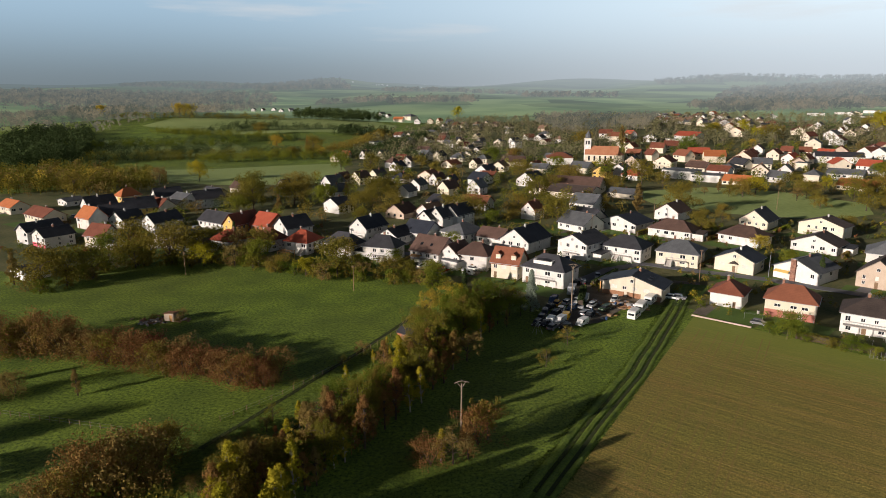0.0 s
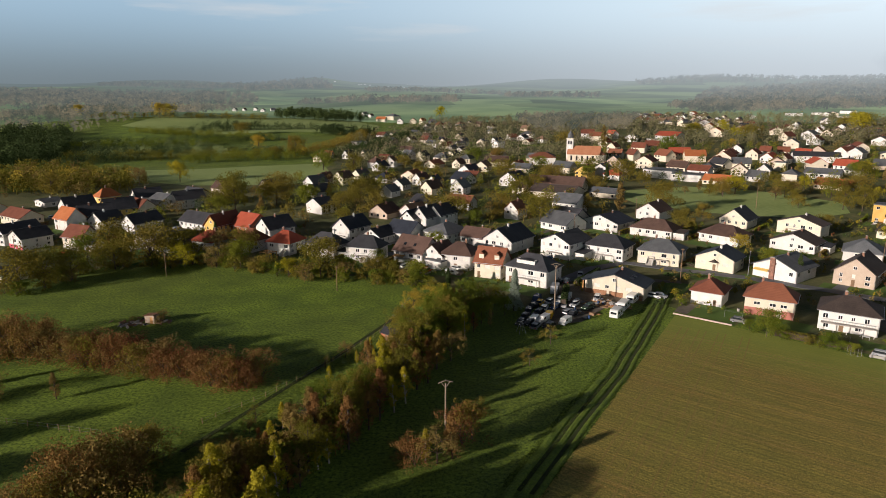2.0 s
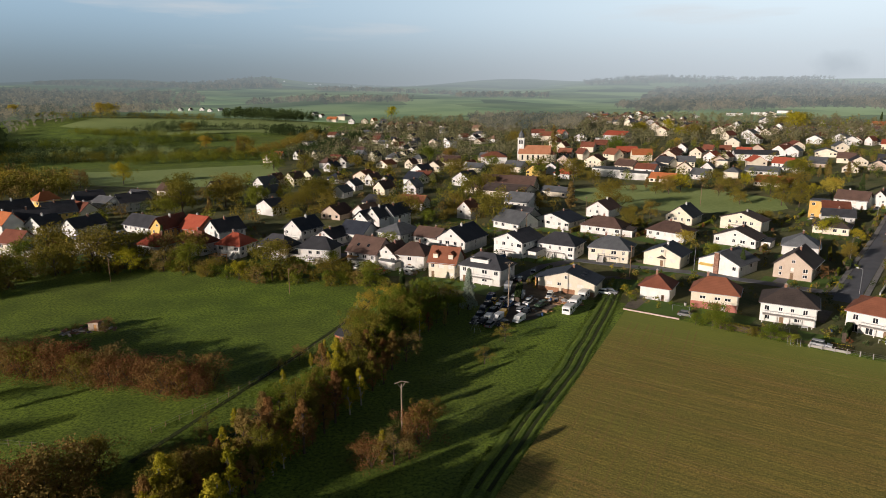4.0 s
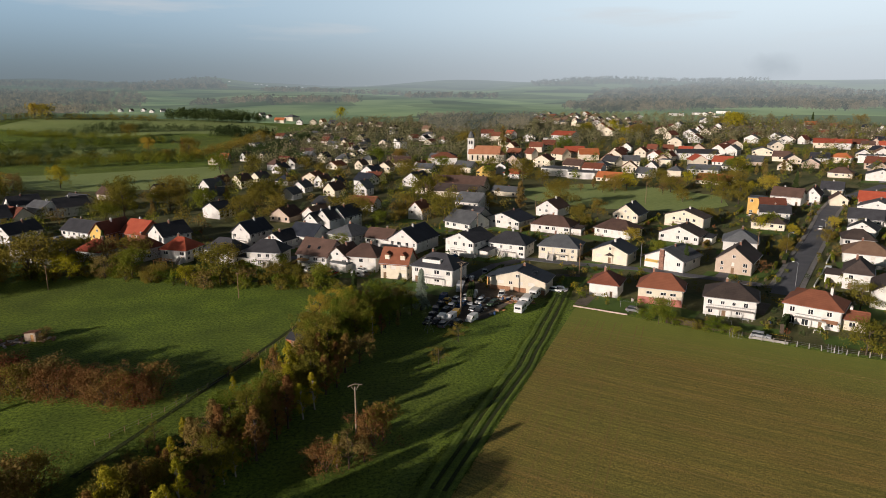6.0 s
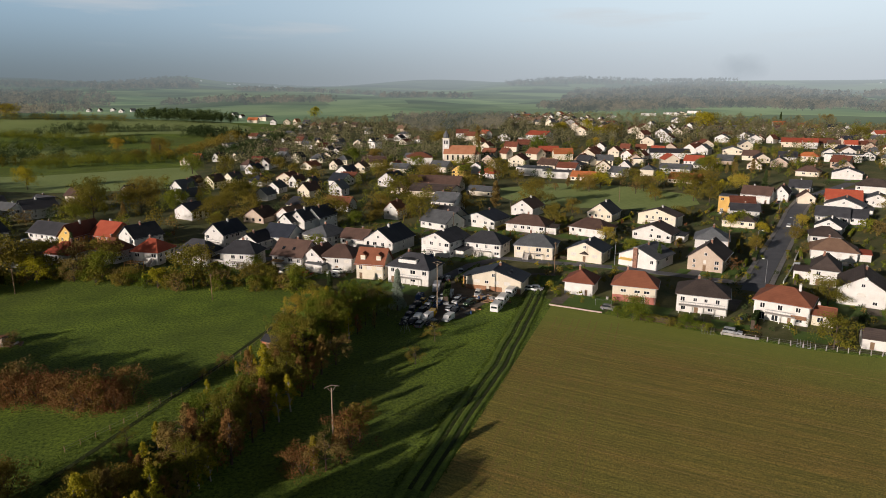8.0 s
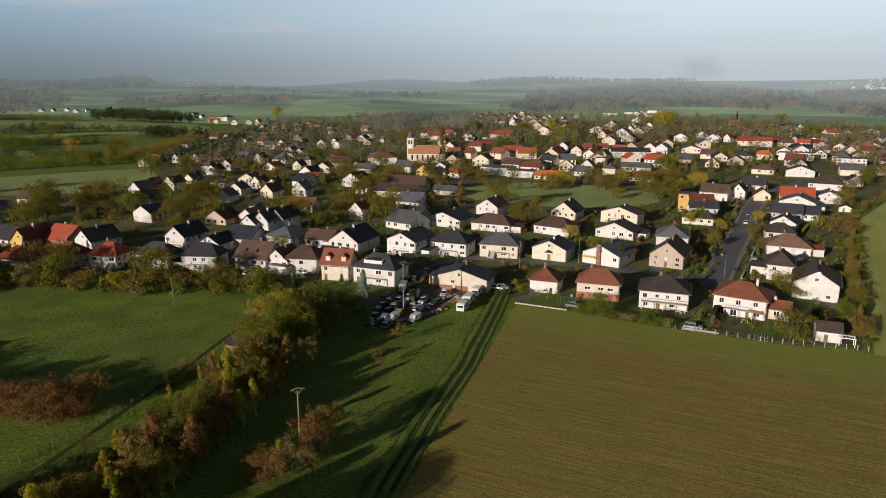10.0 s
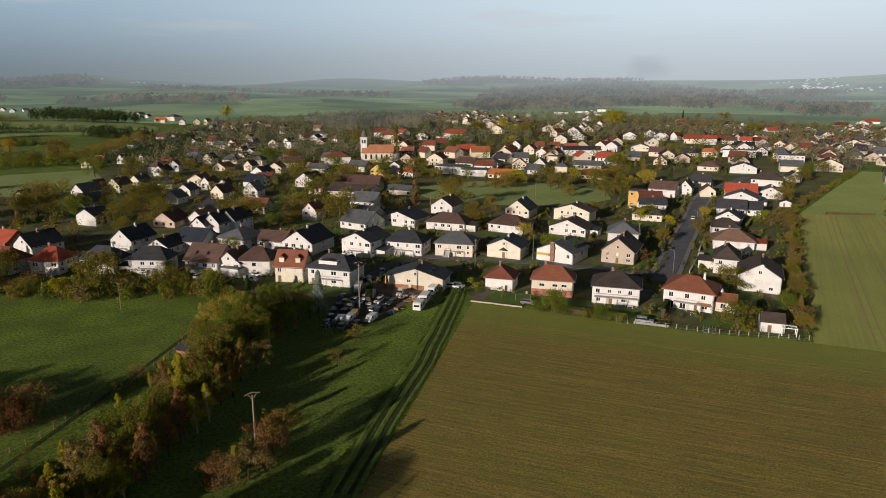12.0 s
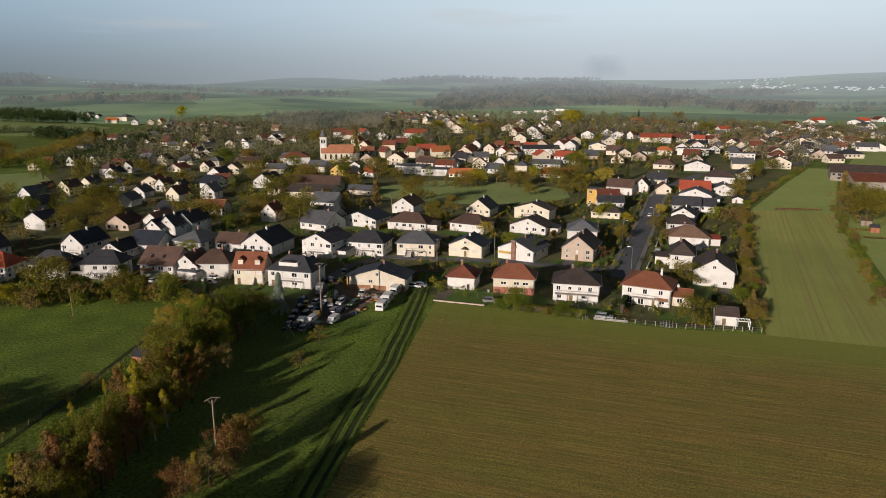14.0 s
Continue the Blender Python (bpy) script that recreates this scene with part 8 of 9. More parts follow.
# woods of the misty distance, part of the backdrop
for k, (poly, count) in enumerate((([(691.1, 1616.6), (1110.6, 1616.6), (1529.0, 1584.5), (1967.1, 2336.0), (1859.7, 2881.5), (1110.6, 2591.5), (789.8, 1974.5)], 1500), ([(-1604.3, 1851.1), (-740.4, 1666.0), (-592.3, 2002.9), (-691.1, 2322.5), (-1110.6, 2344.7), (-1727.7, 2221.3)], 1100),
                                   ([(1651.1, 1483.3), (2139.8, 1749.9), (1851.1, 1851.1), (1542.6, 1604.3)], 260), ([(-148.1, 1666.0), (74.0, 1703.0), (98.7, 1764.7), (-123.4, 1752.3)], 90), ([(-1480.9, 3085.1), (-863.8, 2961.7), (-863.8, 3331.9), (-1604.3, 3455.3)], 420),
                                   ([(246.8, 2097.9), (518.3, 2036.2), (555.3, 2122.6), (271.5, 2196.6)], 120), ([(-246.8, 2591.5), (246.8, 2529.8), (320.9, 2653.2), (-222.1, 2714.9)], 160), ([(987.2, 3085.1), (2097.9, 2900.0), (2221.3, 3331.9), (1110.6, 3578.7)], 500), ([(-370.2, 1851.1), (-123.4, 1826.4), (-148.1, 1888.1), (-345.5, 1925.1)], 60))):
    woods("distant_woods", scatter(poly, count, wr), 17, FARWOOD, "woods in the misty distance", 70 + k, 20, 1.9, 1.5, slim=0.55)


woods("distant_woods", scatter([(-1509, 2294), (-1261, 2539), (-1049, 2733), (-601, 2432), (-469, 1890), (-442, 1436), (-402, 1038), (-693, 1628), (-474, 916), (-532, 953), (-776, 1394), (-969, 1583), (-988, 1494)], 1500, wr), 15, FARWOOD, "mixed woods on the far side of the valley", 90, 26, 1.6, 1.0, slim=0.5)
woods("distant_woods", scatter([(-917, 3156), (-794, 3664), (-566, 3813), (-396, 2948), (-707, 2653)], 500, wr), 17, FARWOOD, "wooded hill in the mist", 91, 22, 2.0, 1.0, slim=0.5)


def sector(a0, a1, r0, r1, count):
    """Random points between two bearings and two distances."""
    got = []
    for _ in range(count):
        a, r = radians(wr.uniform(a0, a1)), wr.uniform(r0, r1)
        got.append((r * math.sin(a), r * math.cos(a)))
    return got


# more glowing backdrop woods, their mist likewise in the colour
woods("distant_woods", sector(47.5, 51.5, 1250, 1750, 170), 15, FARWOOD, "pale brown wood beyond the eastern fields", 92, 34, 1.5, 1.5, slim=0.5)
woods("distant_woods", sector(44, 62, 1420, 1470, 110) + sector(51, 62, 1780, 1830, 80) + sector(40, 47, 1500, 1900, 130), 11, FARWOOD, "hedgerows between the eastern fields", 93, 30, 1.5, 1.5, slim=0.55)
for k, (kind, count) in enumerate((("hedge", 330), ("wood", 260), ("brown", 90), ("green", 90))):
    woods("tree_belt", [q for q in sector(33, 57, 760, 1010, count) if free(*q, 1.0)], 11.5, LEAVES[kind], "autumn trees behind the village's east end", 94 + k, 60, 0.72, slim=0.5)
# ---- tussocks in the meadows ----
def tussocks(poly, count, seed, h, mat, label):
    rng, s = random.Random(seed), Shape()
    for x, y in scatter(poly, count, rng):
        z, k = terrain(x, y), h * rng.uniform(0.5, 1.5)
        a0 = rng.uniform(0, 6.28)
        for j in range(3):
            a = a0 + j * 2.1
            c, q = math.cos(a) * k, math.sin(a) * k
            s.face((x - q * 0.8, y + c * 0.8, z), (x + q * 0.8, y - c * 0.8, z), (x + c * 0.9, y + q * 0.9, z + k))
    tagged(new("grass_tussocks", s.mesh("grass_tussocks", mat)), label, "grass", kind="stuff")


TUFT = material("tussock_grass", (0.080, 0.125, 0.012), (0.165, 0.210, 0.026), 0.9, 0.06, 0.8, 0, island=0.3)
MEADOW = [(-190, 200), (-120, 196), (-84, 212), (-28, 188), (-4, 185), (-12, 153), (-32, 119), (-46, 105), (-60, 60), (-140, 90), (-200, 150)]
tussocks(MEADOW, 9000, 91, 0.10, TUFT, "tufts of long grass in the left meadow")
tussocks([(-16, 80), (-2, 116), (16, 160), (30, 152), (54, 158), (62, 172), (54, 158), (38, 126), (26, 104), (12, 80)], 5000, 92, 0.10, TUFT, "tufts of long grass beside the track")
tussocks([(-60, 60), (-46, 105), (-32, 119), (-12, 153), (-6, 150), (-22, 100), (-34, 70)], 6000, 93, 0.13, TUFT, "rank grass under the tree belt")
for off in (-2.6, 0.0, 2.6):
    o = off * 0.88, -off * 0.46
    line = [(74.8 + o[0], 192.8 + o[1]), (58.1 + o[0], 161.2 + o[1]), (39.9 + o[0], 128.0 + o[1]), (27.1 + o[0], 108.1 + o[1]), (13.9 + o[0], 86.2 + o[1])]
    band = [(x - 0.75, y + 0.4) for x, y in line] + [(x + 0.75, y - 0.4) for x, y in reversed(line)]
    tussocks(band, 1200, 95 + int(off), 0.17, VERGE, "rank grass along the farm track")

# ---- far towns in the mist ----
def distant_town(name, spots, seed):
    rng, s = random.Random(seed), Shape()
    for x, y, spread, count in spots:
        for _ in range(int(count * 1.7)):
            px, py = x + rng.gauss(0, spread), y + rng.gauss(0, spread * 0.5)
            w, h, z = rng.uniform(2.2, 4.5), rng.uniform(2, 4), terrain(px, py)
            s.box(px - w, py - 5, z - 3, px + w, py + 5, z + h)
            s.prism([(px - w, py - 5, z + h), (px + w, py - 5, z + h), (px + w, py, z + h + 2.5), (px - w, py, z + h + 2.5)], (0, 5, 0))
    tagged(new(name, s.mesh(name, FARWHITE)), "pale houses of a far town in the mist", "town", kind="stuff")


distant_town("distant_town", [(2679, 3598, 150, 14), (2803, 3502, 150, 12), (2549, 3691, 90, 6), (2909, 3414, 90, 5), (2303, 2049, 60, 16), (2376, 2175, 70, 8), (2309, 1894, 50, 6), (2444, 1818, 60, 8), (2489, 1714, 60, 8), (3106, 3236, 80, 5), (2658, 2473, 120, 8), (1810, 4104, 60, 4), (2079, 3974, 60, 4), (-296, 3798, 90, 6), (-11, 4416, 60, 4), (195, 4482, 60, 3), (1603, 4190, 30, 3)], 61)

# ---- poles, lamps, fences ----
def at_ground(x, y, turn=0.0):
    return pose(x, y, terrain(x, y), 0, 0, turn)


def power_pole(x, y, h, turn, style="fork"):
    root = thing("power_pole", at_ground(x, y, turn), "tall concrete power pole with a forked head" if style == "fork" else "slim weathered wooden power pole", "power pole", "power poles")
    s = Shape()
    s.tube((0, 0, -0.5), (0, 0, h), 0.20 if style == "fork" else 0.13, 0.12 if style == "fork" else 0.09, 8)
    part("post", s, POLE if style == "fork" else WOOD, root)
    if style == "fork":
        for sx in (-1, 1):
            a = Shape()
            a.tube((0, 0, h - 0.9), (sx * 0.75, 0, h + 0.25), 0.06, 0.05)
            part("fork_arm", a, POLE, root)
        c = Shape()
        c.prism([(-1.25, -0.05, h + 0.05), (-0.75, -0.05, h + 0.25), (0, -0.05, h + 0.42), (0.75, -0.05, h + 0.25), (1.25, -0.05, h + 0.05), (1.25, -0.05, h + 0.17), (0.75, -0.05, h + 0.37), (0, -0.05, h + 0.54), (-0.75, -0.05, h + 0.37), (-1.25, -0.05, h + 0.17)], (0, 0.1, 0))
        part("crossarm", c, POLE, root)
        spots = (-1.2, 0.0, 1.2)
    else:
        c = Shape()
        c.box(-0.6, -0.05, h - 0.5, 0.6, 0.05, h - 0.38)
        part("crossarm", c, WOOD, root)
        spots = (-0.5, 0.5)
    for sx in spots:
        i = Shape()
        z = h + (0.17 if abs(sx) > 1 else 0.54) if style == "fork" else h - 0.38
        i.tube((sx, 0, z), (sx, 0, z + 0.22), 0.06, 0.04, 6)
        part("insulator", i, RUBBER, root)
    return root


def street_lamp(x, y, h, turn):
    root = thing("street_lamp", at_ground(x, y, turn), "grey metal street lamp with a curved arm", "street lamp", "street lamps")
    s, a, l = Shape(), Shape(), Shape()
    s.tube((0, 0, -0.3), (0, 0, h), 0.09, 0.06, 8)
    a.tube((0, 0, h - 0.05), (0.5, 0, h + 0.3), 0.045, 0.04)
    a.tube((0.5, 0, h + 0.3), (1.2, 0, h + 0.35), 0.04, 0.035)
    l.box(1.1, -0.12, h + 0.26, 1.7, 0.12, h + 0.4, 0.03)
    part("post", s, METAL, root), part("arm", a, METAL, root), part("lamp_head", l, METAL, root)
    return root


power_pole(3.0, 103.0, 9.9, 10)
power_pole(34.4, 167.7, 13.3, -8)
for x, y, h in ((-27.1, 189.4, 7.89787), (-84.8, 207.4, 7.89787), (-149.3, 234.5, 8.02128), (168.2, 325.8, 11.1064), (95.8, 293.2, 11.1064), (80.2, 197.4, 10.4894), (60.5, 261.6, 9.87234), (155.5, 212.3, 8.6383)):
    power_pole(x, y, h, -30, "plain")
for x, y, t in ((140.7, 172.3, 135), (167.8, 212.3, -45), (198.7, 230.8, 135), (230.8, 278.9, -45), (104.3, 202.4, 60), (261.6, 293.7, 135)):
    street_lamp(x, y, 7.5, t)


def fence(points, gap, h, label, mat, rails=(0.35, 0.85), post_r=0.05):
    """Posts with rails or wires from post to post."""
    x0, y0 = points[0]
    root = thing("fence", at_ground(x0, y0), label, "fence")
    z0 = terrain(x0, y0)
    spots = []
    for (ax, ay), (bx, by) in zip(points, points[1:]):
        n = max(1, round(math.hypot(bx - ax, by - ay) / gap))
        spots += [(ax + (bx - ax) * i / n, ay + (by - ay) * i / n) for i in range(n)]
    spots.append(points[-1])
    post = Shape()
    post.box(-post_r, -post_r, -0.3, post_r, post_r, h)
    me = post.mesh("post", mat)
    for i, (x, y) in enumerate(spots):
        part("post", me, None, root, m=pose(x - x0, y - y0, terrain(x, y) - z0, fill.uniform(-4, 4), fill.uniform(-4, 4), 0))
    for r in rails:
        s = Shape()
        for (ax, ay), (bx, by) in zip(spots, spots[1:]):
            s.tube((ax - x0, ay - y0, terrain(ax, ay) - z0 + h * r), (bx - x0, by - y0, terrain(bx, by) - z0 + h * r), 0.018, 0.018, 3)
        part("wire", s, METAL if mat is not TRIM else TRIM, root)
    return root


def low_wall(points, h, thick, label, mat=CONCRETE):
    x0, y0 = points[0]
    root = thing("garden_wall", at_ground(x0, y0), label, "wall")
    for (ax, ay), (bx, by) in zip(points, points[1:]):
        d = Vector((bx - ax, by - ay, 0))
        n = Vector((-d.y, d.x, 0)).normalized() * thick / 2
        a, b = Vector((ax - x0, ay - y0, -0.2)), Vector((bx - x0, by - y0, -0.2))
        s, c = Shape(), Shape()
        s.prism([a - n, b - n, b + n, a + n], (0, 0, h + 0.2))
        k = n * 1.3
        top = Vector((0, 0, h + 0.2))
        c.prism([a - k + top, b - k + top, b + k + top, a + k + top], (0, 0, 0.07))
        w = part("wall_panel", s, mat, root)
        part("coping", c, mat, w)
    return root


fence([(-103.7, 113.5), (-82.4, 111.2), (-56.8, 104.8)], 2.2, 1.2, "old wooden post and wire fence across the pasture", WOOD)
fence([(-4.1, 185.1), (-11.8, 153.1), (-21.0, 135.7), (-31.8, 119.0), (-40.7, 108.6)], 3.0, 1.1, "leaning wooden posts along the meadow edge", WOOD)
fence([(99.3, 134.5), (114.9, 121.7), (132.5, 111.3)], 2.4, 1.3, "grey concrete post and wire garden fence", CONCRETE, (0.3, 0.6, 0.95), 0.07)
fence([(132.5, 111.3), (148.1, 128.3), (166.2, 146.0)], 3.0, 1.3, "rough wooden posts at the end of the gardens", WOOD, (0.5, 0.95))
low_wall([(66.1, 165.6), (69.0, 163.2), (71.8, 160.9), (74.7, 158.4), (77.6, 156.0)], 0.32, 0.2, "low weathered stone garden wall beside the field", WALLS["BEIGE"])
low_wall([(99.5, 135.3), (106.1, 129.8)], 0.5, 0.25, "low pale concrete garden wall beside the field")
low_wall([(145.6, 170.3), (167.8, 191.9)], 0.8, 0.25, "white garden wall along the street", WALLS["WHITE"])
low_wall([(169.1, 193.7), (185.1, 209.8)], 1.0, 0.25, "white garden wall along the street", WALLS["WHITE"])

# ---- cars ----
PAINTS = {k: material(k + "_car_paint", c, tuple(v * 1.15 + 0.003 for v in c), 0.25, 1.0, 6, 0, spec=0.6) for k, c in
          {"white": (0.62, 0.62, 0.60), "dark": (0.018, 0.020, 0.024), "blue": (0.03, 0.06, 0.13), "yellow": (0.62, 0.36, 0.02), "grey": (0.18, 0.18, 0.18), "silver": (0.36, 0.37, 0.38), "green": (0.04, 0.07, 0.04), "red": (0.30, 0.03, 0.02)}.items()}
CARLAMP = material("headlight_glass", (0.5, 0.5, 0.48), (0.6, 0.6, 0.58), 0.1, 2, 8, 0, spec=0.6)
TAILLAMP = material("tail_light", (0.25, 0.01, 0.01), (0.35, 0.02, 0.02), 0.2, 2, 8, 0)
SIDES = {
    "hatchback": ([(-2.0, 0.35), (2.0, 0.35), (2.05, 0.75), (1.1, 0.92), (-1.9, 0.95), (-2.05, 0.7)], [(1.05, 0.90), (0.45, 1.45), (-1.35, 1.47), (-1.9, 0.93)]),
    "estate_car": ([(-2.25, 0.35), (2.2, 0.35), (2.25, 0.75), (1.2, 0.92), (-2.2, 0.97), (-2.3, 0.7)], [(1.15, 0.90), (0.5, 1.45), (-1.9, 1.47), (-2.2, 0.95)]),
    "van": ([(-2.1, 0.35), (2.0, 0.35), (2.05, 0.8), (1.45, 1.0), (0.85, 1.75), (-2.1, 1.82)], [(1.35, 1.08), (0.86, 1.66), (0.25, 1.66), (0.25, 1.08)]),
    "camper_van": ([(-2.6, 0.4), (2.3, 0.4), (2.35, 1.0), (1.9, 1.25), (1.7, 2.0), (1.9, 2.2), (1.4, 2.6), (-2.6, 2.6)], [(1.82, 1.35), (1.62, 1.95), (1.0, 1.95), (1.0, 1.35)]),
}


def car(x, y, turn, style, paint, place="parked in the gravel yard"):
    key = ("car", style, paint)
    root = thing(style, at_ground(x, y, turn) @ Matrix.Translation((0, 0, 0.08)), f"{paint} {style.replace('_', ' ')} {place}", "car", "parked cars")
    if key not in KIT:
        low, top = SIDES[style]
        w = 0.85 if style != "camper_van" else 1.05
        b, g = Shape(), Shape()
        b.prism([(px, -w, pz) for px, pz in low], (0, 2 * w, 0))
        inset = 0.12 if style in ("hatchback", "estate_car") else -0.012
        g.prism([(px, -w + inset, pz) for px, pz in top], (0, 2 * (w - inset), 0))
        r = Shape()
        if style in ("hatchback", "estate_car"):
            xs = sorted(px for px, pz in top if pz > 1.2)
            r.box(xs[0] - 0.05, -w + 0.13, 1.44, xs[1] + 0.05, w - 0.13, 1.52, 0.04)
        wheel, rim = Shape(), Shape()
        wheel.tube((0, -0.1, 0), (0, 0.1, 0), 0.31, 0.31, 12)
        rim.tube((0, -0.11, 0), (0, 0.11, 0), 0.18, 0.18, 10)
        hl, tl = Shape(), Shape()
        hl.box(0, -0.16, -0.08, 0.06, 0.16, 0.08)
        tl.box(-0.06, -0.1, -0.14, 0.0, 0.1, 0.14)
        KIT[key] = (b.mesh("body", PAINTS[paint]), g.mesh("glazing", GLASS), r.mesh("car_roof", PAINTS[paint]) if r.v else None, wheel.mesh("wheel", RUBBER), rim.mesh("rim", METAL), hl.mesh("headlight", CARLAMP), tl.mesh("tail_light", TAILLAMP), w, low)
    b, g, r, wheel, rim, hl, tl, w, low = KIT[key]
    part("body", b, None, root), part("glazing", g, None, root, "dark car windows")
    if r:
        part("car_roof", r, None, root)
    for sx in (-1.3, 1.3):
        for sy in (-1, 1):
            k = part("wheel", wheel, None, root, m=Matrix.Translation((sx, sy * (w - 0.08), 0.31)))
            part("rim", rim, None, k)
    for sy in (-0.55, 0.55):
        part("headlight", hl, None, root, m=Matrix.Translation((low[2][0] - 0.05, sy, 0.72)))
        part("tail_light", tl, None, root, m=Matrix.Translation((low[-1][0] + 0.03, sy * 1.2, 0.72)))
    return root


car(29.1, 171.2, 227, "hatchback", "dark")
car(27.1, 166.8, 257, "estate_car", "dark")
car(25.5, 162.5, 245, "hatchback", "dark")
car(31.1, 177.2, 242, "van", "blue")
car(28.0, 160.7, 64, "van", "white")
car(30.1, 160.3, 231, "van", "white")
car(32.3, 163.6, 69, "van", "yellow")
car(32.1, 169.8, 69, "hatchback", "white")
car(34.8, 175.6, 55, "hatchback", "white")
car(37.8, 176.7, 242, "hatchback", "white")
car(40.4, 178.6, 249, "van", "white")
car(37.9, 172.6, 258, "estate_car", "silver")
car(41.0, 172.8, 236, "hatchback", "white")
car(37.8, 166.3, 53, "estate_car", "grey")
car(38.6, 164.5, 235, "hatchback", "dark")
car(35.4, 158.5, 229, "van", "white")
car(26.0, 158.1, 233, "hatchback", "dark")
car(27.4, 155.6, 57, "hatchback", "grey")
car(31.8, 174.6, 63, "hatchback", "yellow")
car(37.8, 185.0, 250, "camper_van", "silver")
car(40.8, 193.9, 234, "hatchback", "dark")
car(43.7, 195.8, 68, "estate_car", "dark")
car(49.5, 202.6, 256, "hatchback", "silver")
car(48.7, 178.2, 247, "estate_car", "white")
car(44.2, 170.3, 221, "estate_car", "green")
car(29.6, 165.7, 232, "estate_car", "dark")
car(35.3, 170.8, 231, "hatchback", "blue")
car(23.9, 158.5, 240, "hatchback", "dark")
car(30.7, 155.7, 228, "hatchback", "dark")
car(10.0, 211.9, -30, "hatchback", "white", "parked beside a house")
car(210.2, 246.8, 45, "hatchback", "white", "standing on the asphalt street")
car(80.5, 158.2, -35, "hatchback", "grey", "parked beside the garden")
car(129.1, 157.0, 45, "hatchback", "silver", "parked at the street")
car(207.2, 235.5, 45, "hatchback", "dark", "parked at the street")
car(8.1, 206.6, -30, "van", "white", "parked beside a house")
car(164.0, 186.5, 45, "van", "white", "parked at the street")
car(72.8, 322.7, -40, "hatchback", "white", "parked beside a barn")
car(57.3, 331.3, -10, "hatchback", "white", "parked on grass")
car(65.7, 179.7, -30, "hatchback", "white", "parked beside the workshop")
car(67.6, 179.8, -30, "hatchback", "grey", "parked beside the workshop")
car(102.3, 134.6, -40, "estate_car", "silver", "under a garden cover")


def caravan(x, y, turn, long):
    root = thing("caravan", at_ground(x, y, turn), "white touring caravan with dark windows parked on grass", "caravan", "caravans beside the workshop")
    s = Shape()
    k = long / 2
    s.prism([(-k, -1.1, 0.45), (k, -1.1, 0.45), (k + 0.12, -1.1, 1.2), (k - 0.1, -1.1, 2.25), (k - 0.5, -1.1, 2.55), (-k + 0.5, -1.1, 2.6), (-k, -1.1, 2.3)], (0, 2.2, 0))
    part("body", s, PAINTS["white"], root)
    for sy in (-1.115, 1.115):
        for cx in (-k * 0.5, k * 0.35):
            g = Shape()
            g.box(cx - 0.55, sy - 0.02, 1.35, cx + 0.55, sy + 0.02, 1.95)
            part("caravan_window", g, GLASS, root)
    g = Shape()
    g.box(-k - 0.03, -0.8, 1.4, -k + 0.01, 0.8, 1.95)
    part("caravan_window", g, GLASS, root)
    st = Shape()
    st.box(-k + 0.05, -1.125, 0.85, k - 0.05, -1.105, 0.97)
    part("stripe", st, PAINTS["grey"], root)
    for sy in (-1, 1):
        wh = Shape()
        wh.tube((0, sy * 0.95, 0.33), (0, sy * 1.12, 0.33), 0.33, 0.33, 12)
        part("wheel", wh, RUBBER, root)
    hi = Shape()
    hi.prism([(k, -0.5, 0.45), (k + 1.2, -0.05, 0.45), (k + 1.2, 0.05, 0.45), (k, 0.5, 0.45)], (0, 0, 0.1))
    part("drawbar", hi, METAL, root)
    return root


caravan(50.1, 163.6, 55, 4.6)
caravan(53.8, 169.8, 58, 5.4)
caravan(58.2, 176.0, 55, 4.8)


